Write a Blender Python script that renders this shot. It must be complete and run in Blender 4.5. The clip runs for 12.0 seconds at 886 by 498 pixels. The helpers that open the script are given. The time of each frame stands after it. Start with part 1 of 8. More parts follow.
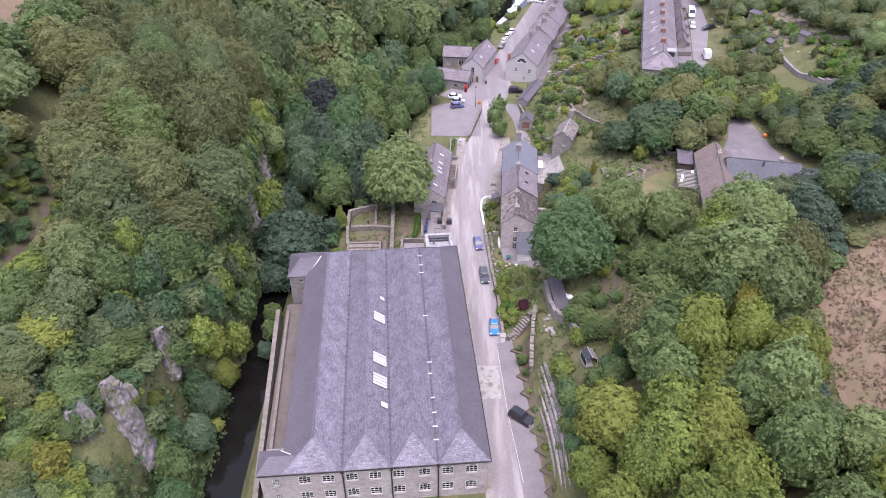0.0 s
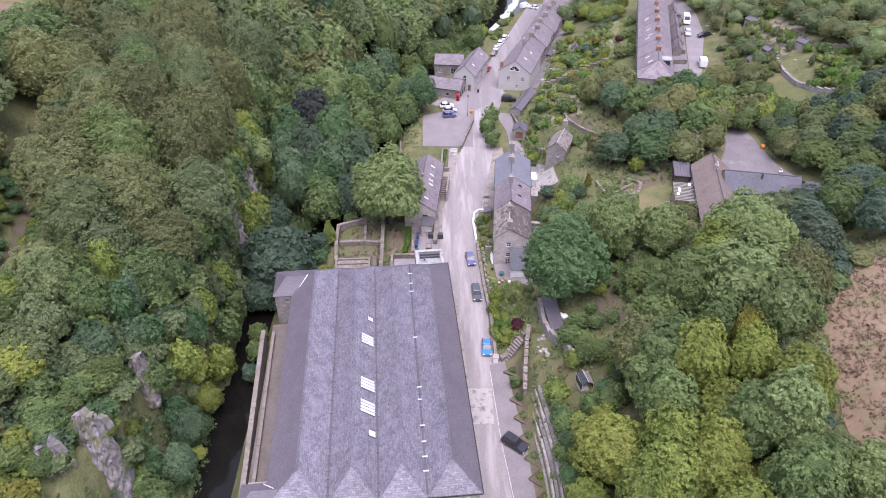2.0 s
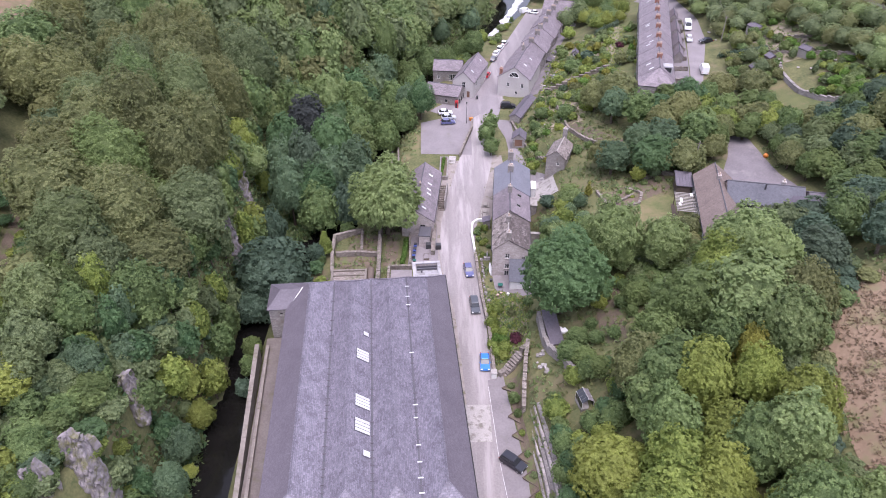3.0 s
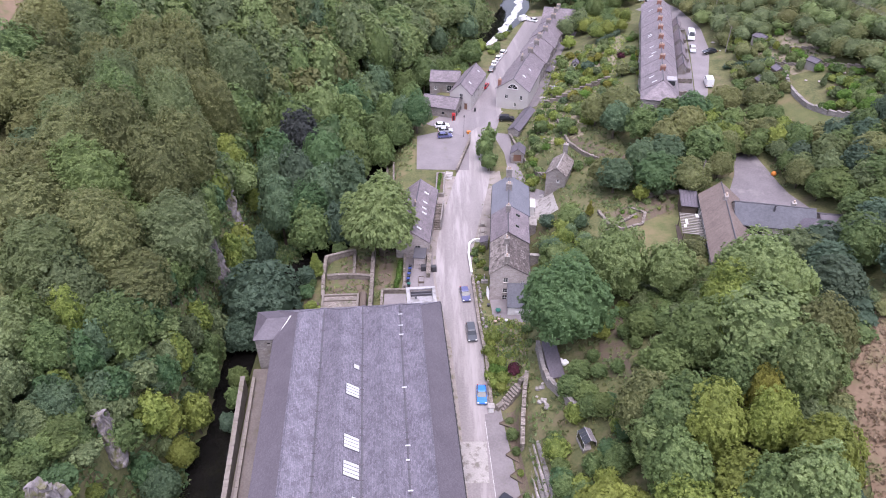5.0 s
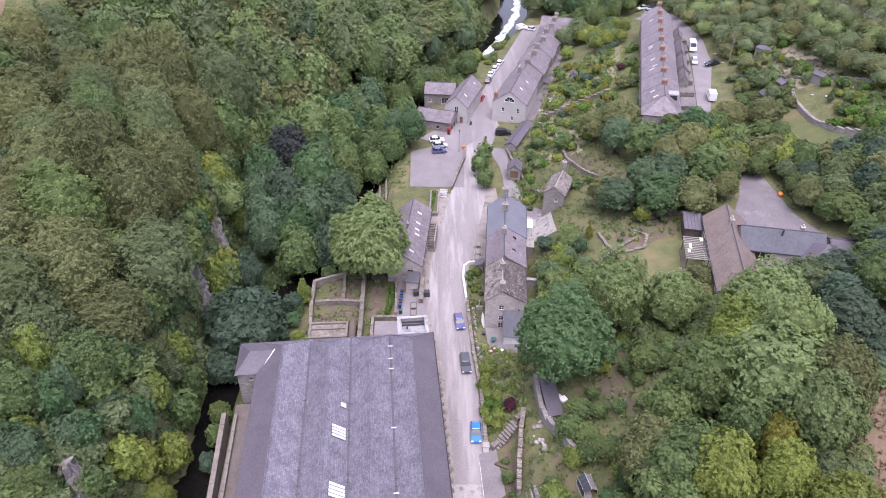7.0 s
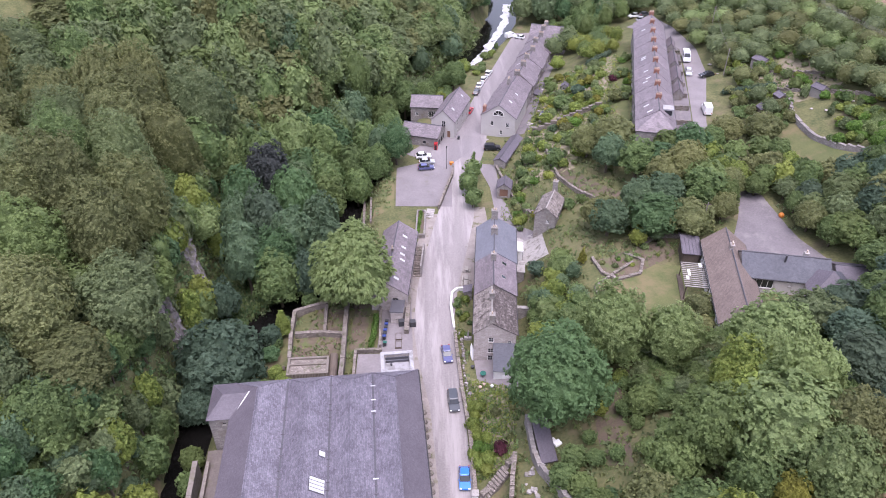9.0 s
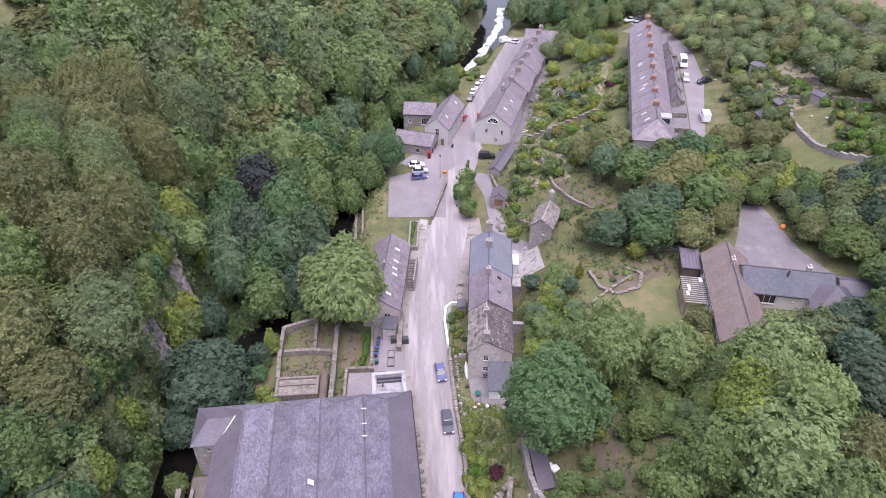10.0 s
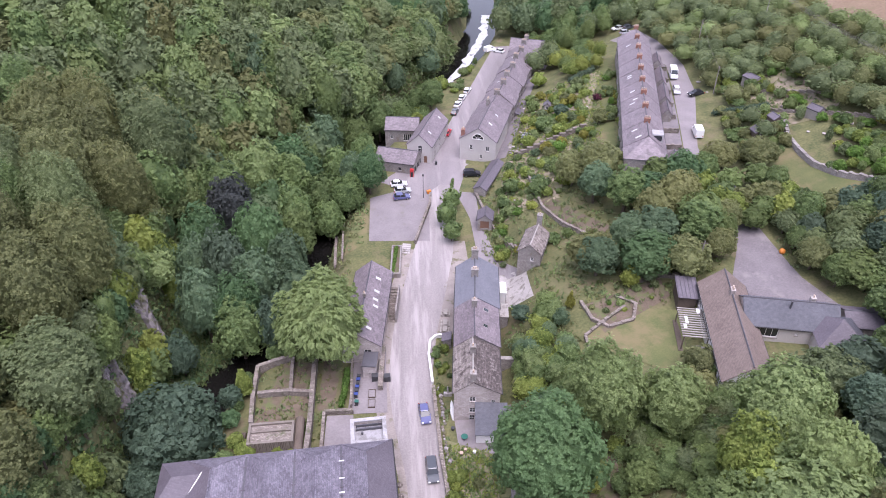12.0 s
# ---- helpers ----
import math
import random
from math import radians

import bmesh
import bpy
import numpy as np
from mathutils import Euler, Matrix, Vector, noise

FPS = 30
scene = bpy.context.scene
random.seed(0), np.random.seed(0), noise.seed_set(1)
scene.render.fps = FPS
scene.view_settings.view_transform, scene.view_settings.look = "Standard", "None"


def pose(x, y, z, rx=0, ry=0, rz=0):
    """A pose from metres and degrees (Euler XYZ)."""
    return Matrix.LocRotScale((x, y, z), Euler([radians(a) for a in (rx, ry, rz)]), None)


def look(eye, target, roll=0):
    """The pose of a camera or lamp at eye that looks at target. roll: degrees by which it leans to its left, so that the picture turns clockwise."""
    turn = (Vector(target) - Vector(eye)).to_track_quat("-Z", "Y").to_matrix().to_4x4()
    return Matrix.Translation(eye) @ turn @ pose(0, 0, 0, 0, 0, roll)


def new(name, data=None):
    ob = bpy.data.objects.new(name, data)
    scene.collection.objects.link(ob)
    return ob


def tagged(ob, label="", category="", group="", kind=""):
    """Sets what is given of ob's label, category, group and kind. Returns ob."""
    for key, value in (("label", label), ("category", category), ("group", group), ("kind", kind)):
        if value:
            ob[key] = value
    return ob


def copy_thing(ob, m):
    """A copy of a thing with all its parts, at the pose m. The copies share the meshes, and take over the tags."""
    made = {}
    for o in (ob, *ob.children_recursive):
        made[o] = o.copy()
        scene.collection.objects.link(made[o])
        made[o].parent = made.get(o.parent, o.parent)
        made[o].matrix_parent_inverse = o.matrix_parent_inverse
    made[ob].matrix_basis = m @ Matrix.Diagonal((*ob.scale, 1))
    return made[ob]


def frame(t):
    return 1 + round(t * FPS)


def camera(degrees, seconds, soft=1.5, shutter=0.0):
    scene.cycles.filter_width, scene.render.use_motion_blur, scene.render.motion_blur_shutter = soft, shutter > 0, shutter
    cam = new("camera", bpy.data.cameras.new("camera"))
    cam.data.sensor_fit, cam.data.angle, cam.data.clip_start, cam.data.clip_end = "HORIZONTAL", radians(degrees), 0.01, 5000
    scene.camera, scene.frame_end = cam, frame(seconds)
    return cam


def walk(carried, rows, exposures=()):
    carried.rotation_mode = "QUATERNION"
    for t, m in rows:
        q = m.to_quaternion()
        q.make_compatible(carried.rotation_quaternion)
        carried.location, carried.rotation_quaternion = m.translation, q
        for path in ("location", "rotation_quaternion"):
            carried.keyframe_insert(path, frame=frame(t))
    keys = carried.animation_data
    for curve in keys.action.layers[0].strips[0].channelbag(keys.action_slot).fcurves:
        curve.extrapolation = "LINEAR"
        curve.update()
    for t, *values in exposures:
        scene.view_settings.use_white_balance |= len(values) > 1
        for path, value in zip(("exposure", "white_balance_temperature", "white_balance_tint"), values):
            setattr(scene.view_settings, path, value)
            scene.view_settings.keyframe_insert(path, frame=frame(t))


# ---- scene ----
cam = camera(65.3, 12.0, soft=0.95)
METRES, EYE, TILT, LEAN, TURN = 45.0, 90.0, -36.7, 0.0, 0.0
ROWS = [
    (0.0, 0.0, 0.0, 0.0, 0.0, -0.0, 0.0),
    (0.5, 0.0028, 0.0203, 0.0145, -0.3, 0.05, 0.21),
    (1.0, 0.0073, 0.0424, 0.0295, -0.39, 0.09, 0.28),
    (1.5, 0.0121, 0.0652, 0.0454, -0.42, 0.13, 0.29),
    (2.0, 0.0185, 0.0898, 0.0628, -0.41, 0.2, 0.26),
    (2.5, 0.0238, 0.1157, 0.0826, -0.42, 0.29, 0.22),
    (3.0, 0.0294, 0.1444, 0.1044, -0.41, 0.38, 0.21),
    (5.0, 0.0502, 0.2702, 0.2007, -0.42, 0.53, 0.23),
    (5.5, 0.0563, 0.3018, 0.225, -0.44, 0.56, 0.23),
    (6.0, 0.0622, 0.3339, 0.2498, -0.46, 0.61, 0.23),
    (6.5, 0.0685, 0.3669, 0.2751, -0.46, 0.66, 0.22),
    (7.0, 0.0749, 0.4012, 0.3012, -0.54, 0.7, 0.28),
    (9.0, 0.102, 0.5514, 0.415, -1.2, 0.78, 0.8),
    (9.5, 0.109, 0.5912, 0.444, -1.34, 0.81, 0.92),
    (10.0, 0.1156, 0.6311, 0.4734, -1.54, 0.83, 1.07),
    (10.5, 0.1233, 0.6711, 0.5029, -1.72, 0.86, 1.21),
    (11.0, 0.1305, 0.711, 0.5332, -2.0, 0.87, 1.42),
    (11.5, 0.1379, 0.7518, 0.563, -2.28, 0.9, 1.64),
    (12.0, 0.1448, 0.7916, 0.5932, -2.5, 0.91, 1.81),
]
walk(cam, [(t, pose(0, 0, EYE, TILT, LEAN, TURN) @ pose(METRES * x, METRES * y, METRES * z, 90 + pitch, roll, yaw)) for t, x, y, z, yaw, pitch, roll in ROWS],
     exposures=[(0.0, 1.58, 6120, 26), (12.0, 1.58, 6120, 26)])

# ---- light ----
world = bpy.data.worlds.new("overcast_sky")
scene.world = world
world.use_nodes = True
_nt = world.node_tree
_sky = _nt.nodes.new("ShaderNodeTexSky")
_sky.sky_type, _sky.sun_disc = "NISHITA", False
_sky.sun_elevation, _sky.sun_rotation = radians(72), radians(166)
_sky.air_density, _sky.dust_density, _sky.ozone_density = 1.0, 1.2, 2.0
_grey = _nt.nodes.new("ShaderNodeHueSaturation")
_grey.inputs["Saturation"].default_value = 0.4
_nt.links.new(_sky.outputs[0], _grey.inputs["Color"])
_nt.links.new(_grey.outputs[0], _nt.nodes["Background"].inputs[0])
_nt.nodes["Background"].inputs[1].default_value = 0.15
sun = new("sun", bpy.data.lights.new("sun", "SUN"))
sun.data.energy, sun.data.angle, sun.data.color = 1.5, radians(50), (1.0, 0.96, 0.92)
sun.matrix_basis = look((9, -36, 120), (0, 0, 0))

# ---- materials ----
def nodes_of(name):
    m = bpy.data.materials.new(name)
    m.use_nodes = True
    nt = m.node_tree
    return m, nt, nt.nodes["Principled BSDF"]


def surface(name, col, col2=None, rough=0.8, metal=0.0, fine=6.0, coarse=0.35, bump=0.15, spec=0.3, brick=None,
            joint=None, spread=0.12, stain=None, stain_scale=0.2, stain_at=0.58, along=None):
    """A weathered opaque surface: two scales of noise, an optional course pattern in metres and optional stains."""
    m, nt, b = nodes_of(name)
    N, K = nt.nodes, nt.links
    col2 = col2 or tuple(min(1, c * 1.25) for c in col)
    geo = N.new("ShaderNodeNewGeometry")
    n1 = N.new("ShaderNodeTexNoise"); n1.inputs["Scale"].default_value = fine; n1.inputs["Detail"].default_value = 4
    n2 = N.new("ShaderNodeTexNoise"); n2.inputs["Scale"].default_value = coarse; n2.inputs["Detail"].default_value = 5
    place = geo.outputs["Position"]
    if along:   # wear drawn out along the way that wheels take
        drawn = N.new("ShaderNodeMapping")
        drawn.inputs["Rotation"].default_value = (0, 0, radians(along))
        drawn.inputs["Scale"].default_value = (1.0, 0.1, 1.0)
        K.new(place, drawn.inputs["Vector"])
        place = drawn.outputs[0]
    K.new(geo.outputs["Position"], n1.inputs["Vector"])
    K.new(place, n2.inputs["Vector"])
    add = N.new("ShaderNodeMath"); add.operation = "ADD"
    K.new(n1.outputs[0], add.inputs[0]); K.new(n2.outputs[0], add.inputs[1])
    ramp = N.new("ShaderNodeMapRange"); ramp.inputs[1].default_value = 0.7; ramp.inputs[2].default_value = 1.3
    K.new(add.outputs[0], ramp.inputs[0])
    mix = N.new("ShaderNodeMix"); mix.data_type = "RGBA"
    mix.inputs[6].default_value, mix.inputs[7].default_value = (*col, 1), (*col2, 1)
    K.new(ramp.outputs[0], mix.inputs[0])
    out, height = mix.outputs[2], n1.outputs[0]
    if brick:
        uv = N.new("ShaderNodeTexCoord")
        bt = N.new("ShaderNodeTexBrick")
        bt.inputs["Scale"].default_value = 1.0
        bt.inputs["Brick Width"].default_value, bt.inputs["Row Height"].default_value = brick[0], brick[1]
        bt.inputs["Mortar Size"].default_value = brick[2]
        bt.inputs["Mortar Smooth"].default_value = 0.3
        lo, hi = 1 - spread, 1 + spread
        bt.inputs["Color1"].default_value, bt.inputs["Color2"].default_value = (lo, lo, lo, 1), (hi, hi, hi, 1)
        j = joint if joint is not None else 0.6
        bt.inputs["Mortar"].default_value = (j, j, j, 1)
        K.new(uv.outputs["UV"], bt.inputs["Vector"])
        mul = N.new("ShaderNodeMix"); mul.data_type, mul.blend_type = "RGBA", "MULTIPLY"
        mul.inputs[0].default_value = 1.0
        K.new(out, mul.inputs[6]); K.new(bt.outputs["Color"], mul.inputs[7])
        out = mul.outputs[2]
        h2 = N.new("ShaderNodeMath"); h2.operation = "SUBTRACT"
        K.new(n1.outputs[0], h2.inputs[0]); K.new(bt.outputs["Fac"], h2.inputs[1])
        height = h2.outputs[0]
    if stain:
        n3 = N.new("ShaderNodeTexNoise"); n3.inputs["Scale"].default_value = stain_scale; n3.inputs["Detail"].default_value = 7
        n3.inputs["Roughness"].default_value = 0.65
        K.new(place, n3.inputs["Vector"])
        r3 = N.new("ShaderNodeMapRange"); r3.inputs[1].default_value = stain_at - 0.06; r3.inputs[2].default_value = stain_at + 0.08
        K.new(n3.outputs[0], r3.inputs[0])
        m3 = N.new("ShaderNodeMix"); m3.data_type = "RGBA"
        m3.inputs[7].default_value = (*stain, 1)
        K.new(r3.outputs[0], m3.inputs[0]); K.new(out, m3.inputs[6])
        out = m3.outputs[2]
    info = N.new("ShaderNodeObjectInfo")
    r4 = N.new("ShaderNodeMapRange"); r4.inputs[3].default_value, r4.inputs[4].default_value = 0.92, 1.08
    K.new(info.outputs["Random"], r4.inputs[0])
    m4 = N.new("ShaderNodeVectorMath"); m4.operation = "SCALE"
    K.new(out, m4.inputs[0]); K.new(r4.outputs[0], m4.inputs["Scale"])
    K.new(m4.outputs[0], b.inputs["Base Color"])
    bp = N.new("ShaderNodeBump"); bp.inputs["Strength"].default_value = bump; bp.inputs["Distance"].default_value = 0.05
    K.new(height, bp.inputs["Height"]); K.new(bp.outputs[0], b.inputs["Normal"])
    b.inputs["Roughness"].default_value, b.inputs["Metallic"].default_value = rough, metal
    b.inputs["Specular IOR Level"].default_value = spec
    return m


def foliage(name, dark, light, warm=(0.10, 0.09, 0.02)):
    """Leaves that differ leaf by leaf, clump by clump and tree by tree, and let some light through."""
    m, nt, b = nodes_of(name)
    N, K = nt.nodes, nt.links
    geo, info = N.new("ShaderNodeNewGeometry"), N.new("ShaderNodeObjectInfo")
    n = N.new("ShaderNodeTexNoise"); n.inputs["Scale"].default_value = 0.45; n.inputs["Detail"].default_value = 3
    K.new(geo.outputs["Position"], n.inputs["Vector"])
    a = N.new("ShaderNodeMath"); a.operation = "MULTIPLY_ADD"; a.inputs[1].default_value = 0.70; a.inputs[2].default_value = -0.12
    K.new(geo.outputs["Random Per Island"], a.inputs[0])
    s = N.new("ShaderNodeMath"); s.operation = "ADD"; s.use_clamp = True
    nr = N.new("ShaderNodeMapRange"); nr.inputs[1].default_value, nr.inputs[2].default_value = 0.3, 0.7
    nr.inputs[3].default_value, nr.inputs[4].default_value = -0.05, 0.6
    K.new(n.outputs[0], nr.inputs[0])
    K.new(a.outputs[0], s.inputs[0]); K.new(nr.outputs[0], s.inputs[1])
    mix = N.new("ShaderNodeMix"); mix.data_type = "RGBA"
    mix.inputs[6].default_value, mix.inputs[7].default_value = (*dark, 1), (*light, 1)
    K.new(s.outputs[0], mix.inputs[0])
    w = N.new("ShaderNodeMix"); w.data_type = "RGBA"; w.inputs[7].default_value = (*warm, 1)
    wr = N.new("ShaderNodeMapRange"); wr.inputs[1].default_value, wr.inputs[2].default_value = 0.45, 1.0
    wr.inputs[4].default_value = 0.5
    tint = N.new("ShaderNodeAttribute"); tint.attribute_name = "tint"
    tsum = N.new("ShaderNodeMath"); tsum.operation = "ADD"
    tfr = N.new("ShaderNodeMath"); tfr.operation = "FRACT"
    K.new(info.outputs["Random"], tsum.inputs[0]); K.new(tint.outputs["Fac"], tsum.inputs[1]); K.new(tsum.outputs[0], tfr.inputs[0])
    K.new(tfr.outputs[0], wr.inputs[0]); K.new(wr.outputs[0], w.inputs[0]); K.new(mix.outputs[2], w.inputs[6])
    v = N.new("ShaderNodeMath"); v.operation = "MULTIPLY"; v.inputs[1].default_value = 7.31
    vf = N.new("ShaderNodeMath"); vf.operation = "FRACT"
    vr = N.new("ShaderNodeMapRange"); vr.inputs[3].default_value, vr.inputs[4].default_value = 0.84, 1.2
    K.new(tfr.outputs[0], v.inputs[0]); K.new(v.outputs[0], vf.inputs[0]); K.new(vf.outputs[0], vr.inputs[0])
    sc = N.new("ShaderNodeVectorMath"); sc.operation = "SCALE"
    K.new(w.outputs[2], sc.inputs[0]); K.new(vr.outputs[0], sc.inputs["Scale"])
    leaf = N.new("ShaderNodeTexNoise"); leaf.inputs["Scale"].default_value = 7.0; leaf.inputs["Detail"].default_value = 3
    leaf.inputs["Roughness"].default_value = 0.7
    K.new(geo.outputs["Position"], leaf.inputs["Vector"])
    lr = N.new("ShaderNodeMapRange"); lr.inputs[1].default_value, lr.inputs[2].default_value = 0.36, 0.66
    lr.inputs[3].default_value, lr.inputs[4].default_value = 0.74, 1.26
    K.new(leaf.outputs[0], lr.inputs[0])
    sc2 = N.new("ShaderNodeVectorMath"); sc2.operation = "SCALE"
    K.new(sc.outputs[0], sc2.inputs[0]); K.new(lr.outputs[0], sc2.inputs["Scale"])
    sc = sc2
    bump = N.new("ShaderNodeBump"); bump.inputs["Strength"].default_value, bump.inputs["Distance"].default_value = 0.6, 0.12
    K.new(leaf.outputs[0], bump.inputs["Height"]); K.new(bump.outputs[0], b.inputs["Normal"])
    K.new(sc.outputs[0], b.inputs["Base Color"])
    b.inputs["Roughness"].default_value, b.inputs["Specular IOR Level"].default_value = 0.6, 0.25
    tr = N.new("ShaderNodeBsdfTranslucent")
    K.new(sc.outputs[0], tr.inputs["Color"])
    ms = N.new("ShaderNodeMixShader"); ms.inputs[0].default_value = 0.5
    K.new(b.outputs[0], ms.inputs[1]); K.new(tr.outputs[0], ms.inputs[2])
    K.new(ms.outputs[0], N["Material Output"].inputs[0])
    return m


def glossy(name, col, rough=0.25, metal=0.0, coat=0.0, spec=0.5):
    m, nt, b = nodes_of(name)
    N, K = nt.nodes, nt.links
    geo = N.new("ShaderNodeNewGeometry")
    n = N.new("ShaderNodeTexNoise"); n.inputs["Scale"].default_value = 3.0; n.inputs["Detail"].default_value = 5
    K.new(geo.outputs["Position"], n.inputs["Vector"])
    mix = N.new("ShaderNodeMix"); mix.data_type = "RGBA"
    mix.inputs[6].default_value = (*[c * 0.85 for c in col], 1); mix.inputs[7].default_value = (*[min(1, c * 1.15) for c in col], 1)
    K.new(n.outputs[0], mix.inputs[0]); K.new(mix.outputs[2], b.inputs["Base Color"])
    b.inputs["Roughness"].default_value, b.inputs["Metallic"].default_value = rough, metal
    b.inputs["Coat Weight"].default_value, b.inputs["Specular IOR Level"].default_value = coat, spec
    return m


M_GRASS = surface("rough_grass", (0.055, 0.068, 0.026), (0.135, 0.128, 0.058), 0.95, fine=2.2, coarse=0.3, bump=0.9, stain=(0.135, 0.110, 0.066), stain_scale=0.16, stain_at=0.60)
M_LAWN = surface("mown_lawn", (0.072, 0.090, 0.034), (0.118, 0.120, 0.050), 0.95, fine=5, coarse=0.3, bump=0.3, stain=(0.150, 0.126, 0.066), stain_scale=0.16, stain_at=0.55)
M_DRY = surface("dry_field_grass", (0.150, 0.104, 0.069), (0.215, 0.154, 0.105), 0.95, fine=2.0, coarse=0.15, bump=0.4, stain=(0.13, 0.12, 0.06), stain_scale=0.25, stain_at=0.58)
M_SOIL = surface("garden_soil", (0.080, 0.060, 0.044), (0.140, 0.108, 0.080), 0.95, fine=4, coarse=0.6, bump=0.6, stain=(0.09, 0.11, 0.04), stain_scale=0.5, stain_at=0.55)
M_ROAD = surface("dusty_pale_asphalt", (0.198, 0.176, 0.175), (0.285, 0.254, 0.254), 0.9, fine=3.5, coarse=0.55, bump=0.12, stain=(0.335, 0.302, 0.300), stain_scale=0.42, stain_at=0.55, along=3)
M_ROAD_B = surface("worn_lilac_asphalt", (0.172, 0.153, 0.158), (0.240, 0.214, 0.220), 0.9, fine=3.5, coarse=0.4, bump=0.12, stain=(0.27, 0.243, 0.246), stain_scale=0.3, stain_at=0.58, along=-20)
M_LOT = surface("worn_grey_asphalt", (0.160, 0.142, 0.147), (0.220, 0.196, 0.202), 0.9, fine=3, coarse=0.25, bump=0.15, stain=(0.168, 0.152, 0.144), stain_scale=0.35, stain_at=0.62)
M_PAINT = surface("road_paint", (0.36, 0.345, 0.345), (0.50, 0.48, 0.48), 0.7, fine=5, bump=0.05, stain=(0.27, 0.24, 0.24), stain_scale=1.5, stain_at=0.52)
M_SLATE = surface("blue_grey_slate", (0.100, 0.090, 0.112), (0.190, 0.174, 0.208), 0.6, fine=3.5, coarse=0.5, bump=0.5, spec=0.4, brick=(0.5, 0.3, 0.03), joint=0.72, spread=0.24, stain=(0.27, 0.252, 0.285), stain_scale=3.2, stain_at=0.66)
M_SLATE_D = surface("dark_smooth_slate", (0.086, 0.074, 0.089), (0.120, 0.104, 0.123), 0.65, fine=3, coarse=0.3, bump=0.2, spec=0.4, brick=(0.3, 0.2, 0.012), joint=0.7, spread=0.09)
M_SLATE_B = surface("welsh_slate", (0.116, 0.118, 0.140), (0.160, 0.162, 0.190), 0.62, fine=2, coarse=0.3, bump=0.2, spec=0.5, brick=(0.3, 0.2, 0.012), joint=0.75, spread=0.06)
M_TILE = surface("brown_clay_tile", (0.140, 0.108, 0.096), (0.200, 0.156, 0.140), 0.8, fine=2, coarse=0.3, bump=0.3, brick=(0.3, 0.22, 0.015), joint=0.65, spread=0.08)
M_STONETILE = surface("stone_roof_tile", (0.168, 0.144, 0.132), (0.264, 0.228, 0.212), 0.85, fine=1.6, coarse=0.4, bump=0.45, brick=(0.5, 0.3, 0.03), joint=0.5, spread=0.2, stain=(0.060, 0.048, 0.044), stain_scale=0.9, stain_at=0.56)
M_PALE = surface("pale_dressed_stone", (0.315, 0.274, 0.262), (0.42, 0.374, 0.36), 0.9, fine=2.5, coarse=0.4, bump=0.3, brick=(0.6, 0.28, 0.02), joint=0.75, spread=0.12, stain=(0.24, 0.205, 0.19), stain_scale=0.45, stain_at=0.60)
M_EARTH = surface("trodden_rubble_floor", (0.118, 0.098, 0.090), (0.170, 0.145, 0.134), 0.95, fine=4, coarse=0.4, bump=0.5, stain=(0.11, 0.10, 0.07), stain_scale=0.5, stain_at=0.6)
M_COPE = surface("tan_coping_stone", (0.150, 0.128, 0.112), (0.210, 0.184, 0.164), 0.9, fine=2.5, coarse=0.5, bump=0.4, stain=(0.12, 0.11, 0.075), stain_scale=0.6, stain_at=0.58)
M_MOSSY = surface("dark_mossy_stone_tile", (0.068, 0.054, 0.052), (0.120, 0.100, 0.096), 0.9, fine=2.5, coarse=0.5, bump=0.5, brick=(0.5, 0.3, 0.03), joint=0.6, spread=0.3, stain=(0.216, 0.188, 0.180), stain_scale=1.5, stain_at=0.60)
M_VERGE = surface("dusty_gravel_verge", (0.200, 0.172, 0.156), (0.288, 0.252, 0.236), 0.95, fine=4, coarse=0.4, bump=0.4, stain=(0.104, 0.100, 0.048), stain_scale=0.5, stain_at=0.60)
M_GARDEN = surface("weedy_garden_ground", (0.11, 0.118, 0.05), (0.20, 0.18, 0.105), 0.95, fine=3, coarse=0.5, bump=0.6, stain=(0.25, 0.205, 0.155), stain_scale=0.35, stain_at=0.5)
M_PURPLE = surface("purple_grey_slate", (0.136, 0.112, 0.125), (0.200, 0.166, 0.181), 0.6, fine=2.4, coarse=0.3, bump=0.35, spec=0.4, brick=(0.4, 0.27, 0.02), joint=0.65, spread=0.22, stain=(0.105, 0.090, 0.094), stain_scale=0.8, stain_at=0.58)
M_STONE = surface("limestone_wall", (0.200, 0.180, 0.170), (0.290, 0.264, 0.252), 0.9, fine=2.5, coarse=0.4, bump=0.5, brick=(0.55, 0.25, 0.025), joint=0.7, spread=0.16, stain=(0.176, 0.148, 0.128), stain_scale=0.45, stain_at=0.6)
M_RUBBLE = surface("dark_rubble_stone", (0.160, 0.132, 0.116), (0.272, 0.236, 0.212), 0.95, fine=2.5, coarse=0.5, bump=0.7, brick=(0.5, 0.28, 0.05), joint=0.66, spread=0.25, stain=(0.072, 0.080, 0.040), stain_scale=0.6, stain_at=0.6)
M_RENDER = surface("pale_render", (0.360, 0.334, 0.322), (0.430, 0.402, 0.388), 0.9, bump=0.1)
M_WHITE = surface("white_paint", (0.560, 0.544, 0.536), (0.656, 0.640, 0.632), 0.6, bump=0.04)
M_CONC = surface("concrete", (0.264, 0.244, 0.232), (0.360, 0.332, 0.320), 0.9, bump=0.25, stain=(0.160, 0.144, 0.128), stain_scale=0.8, stain_at=0.56)
M_COPING = surface("weathered_white_paint", (0.25, 0.24, 0.25), (0.33, 0.318, 0.33), 0.75, bump=0.08, stain=(0.18, 0.17, 0.17), stain_scale=0.7, stain_at=0.54)
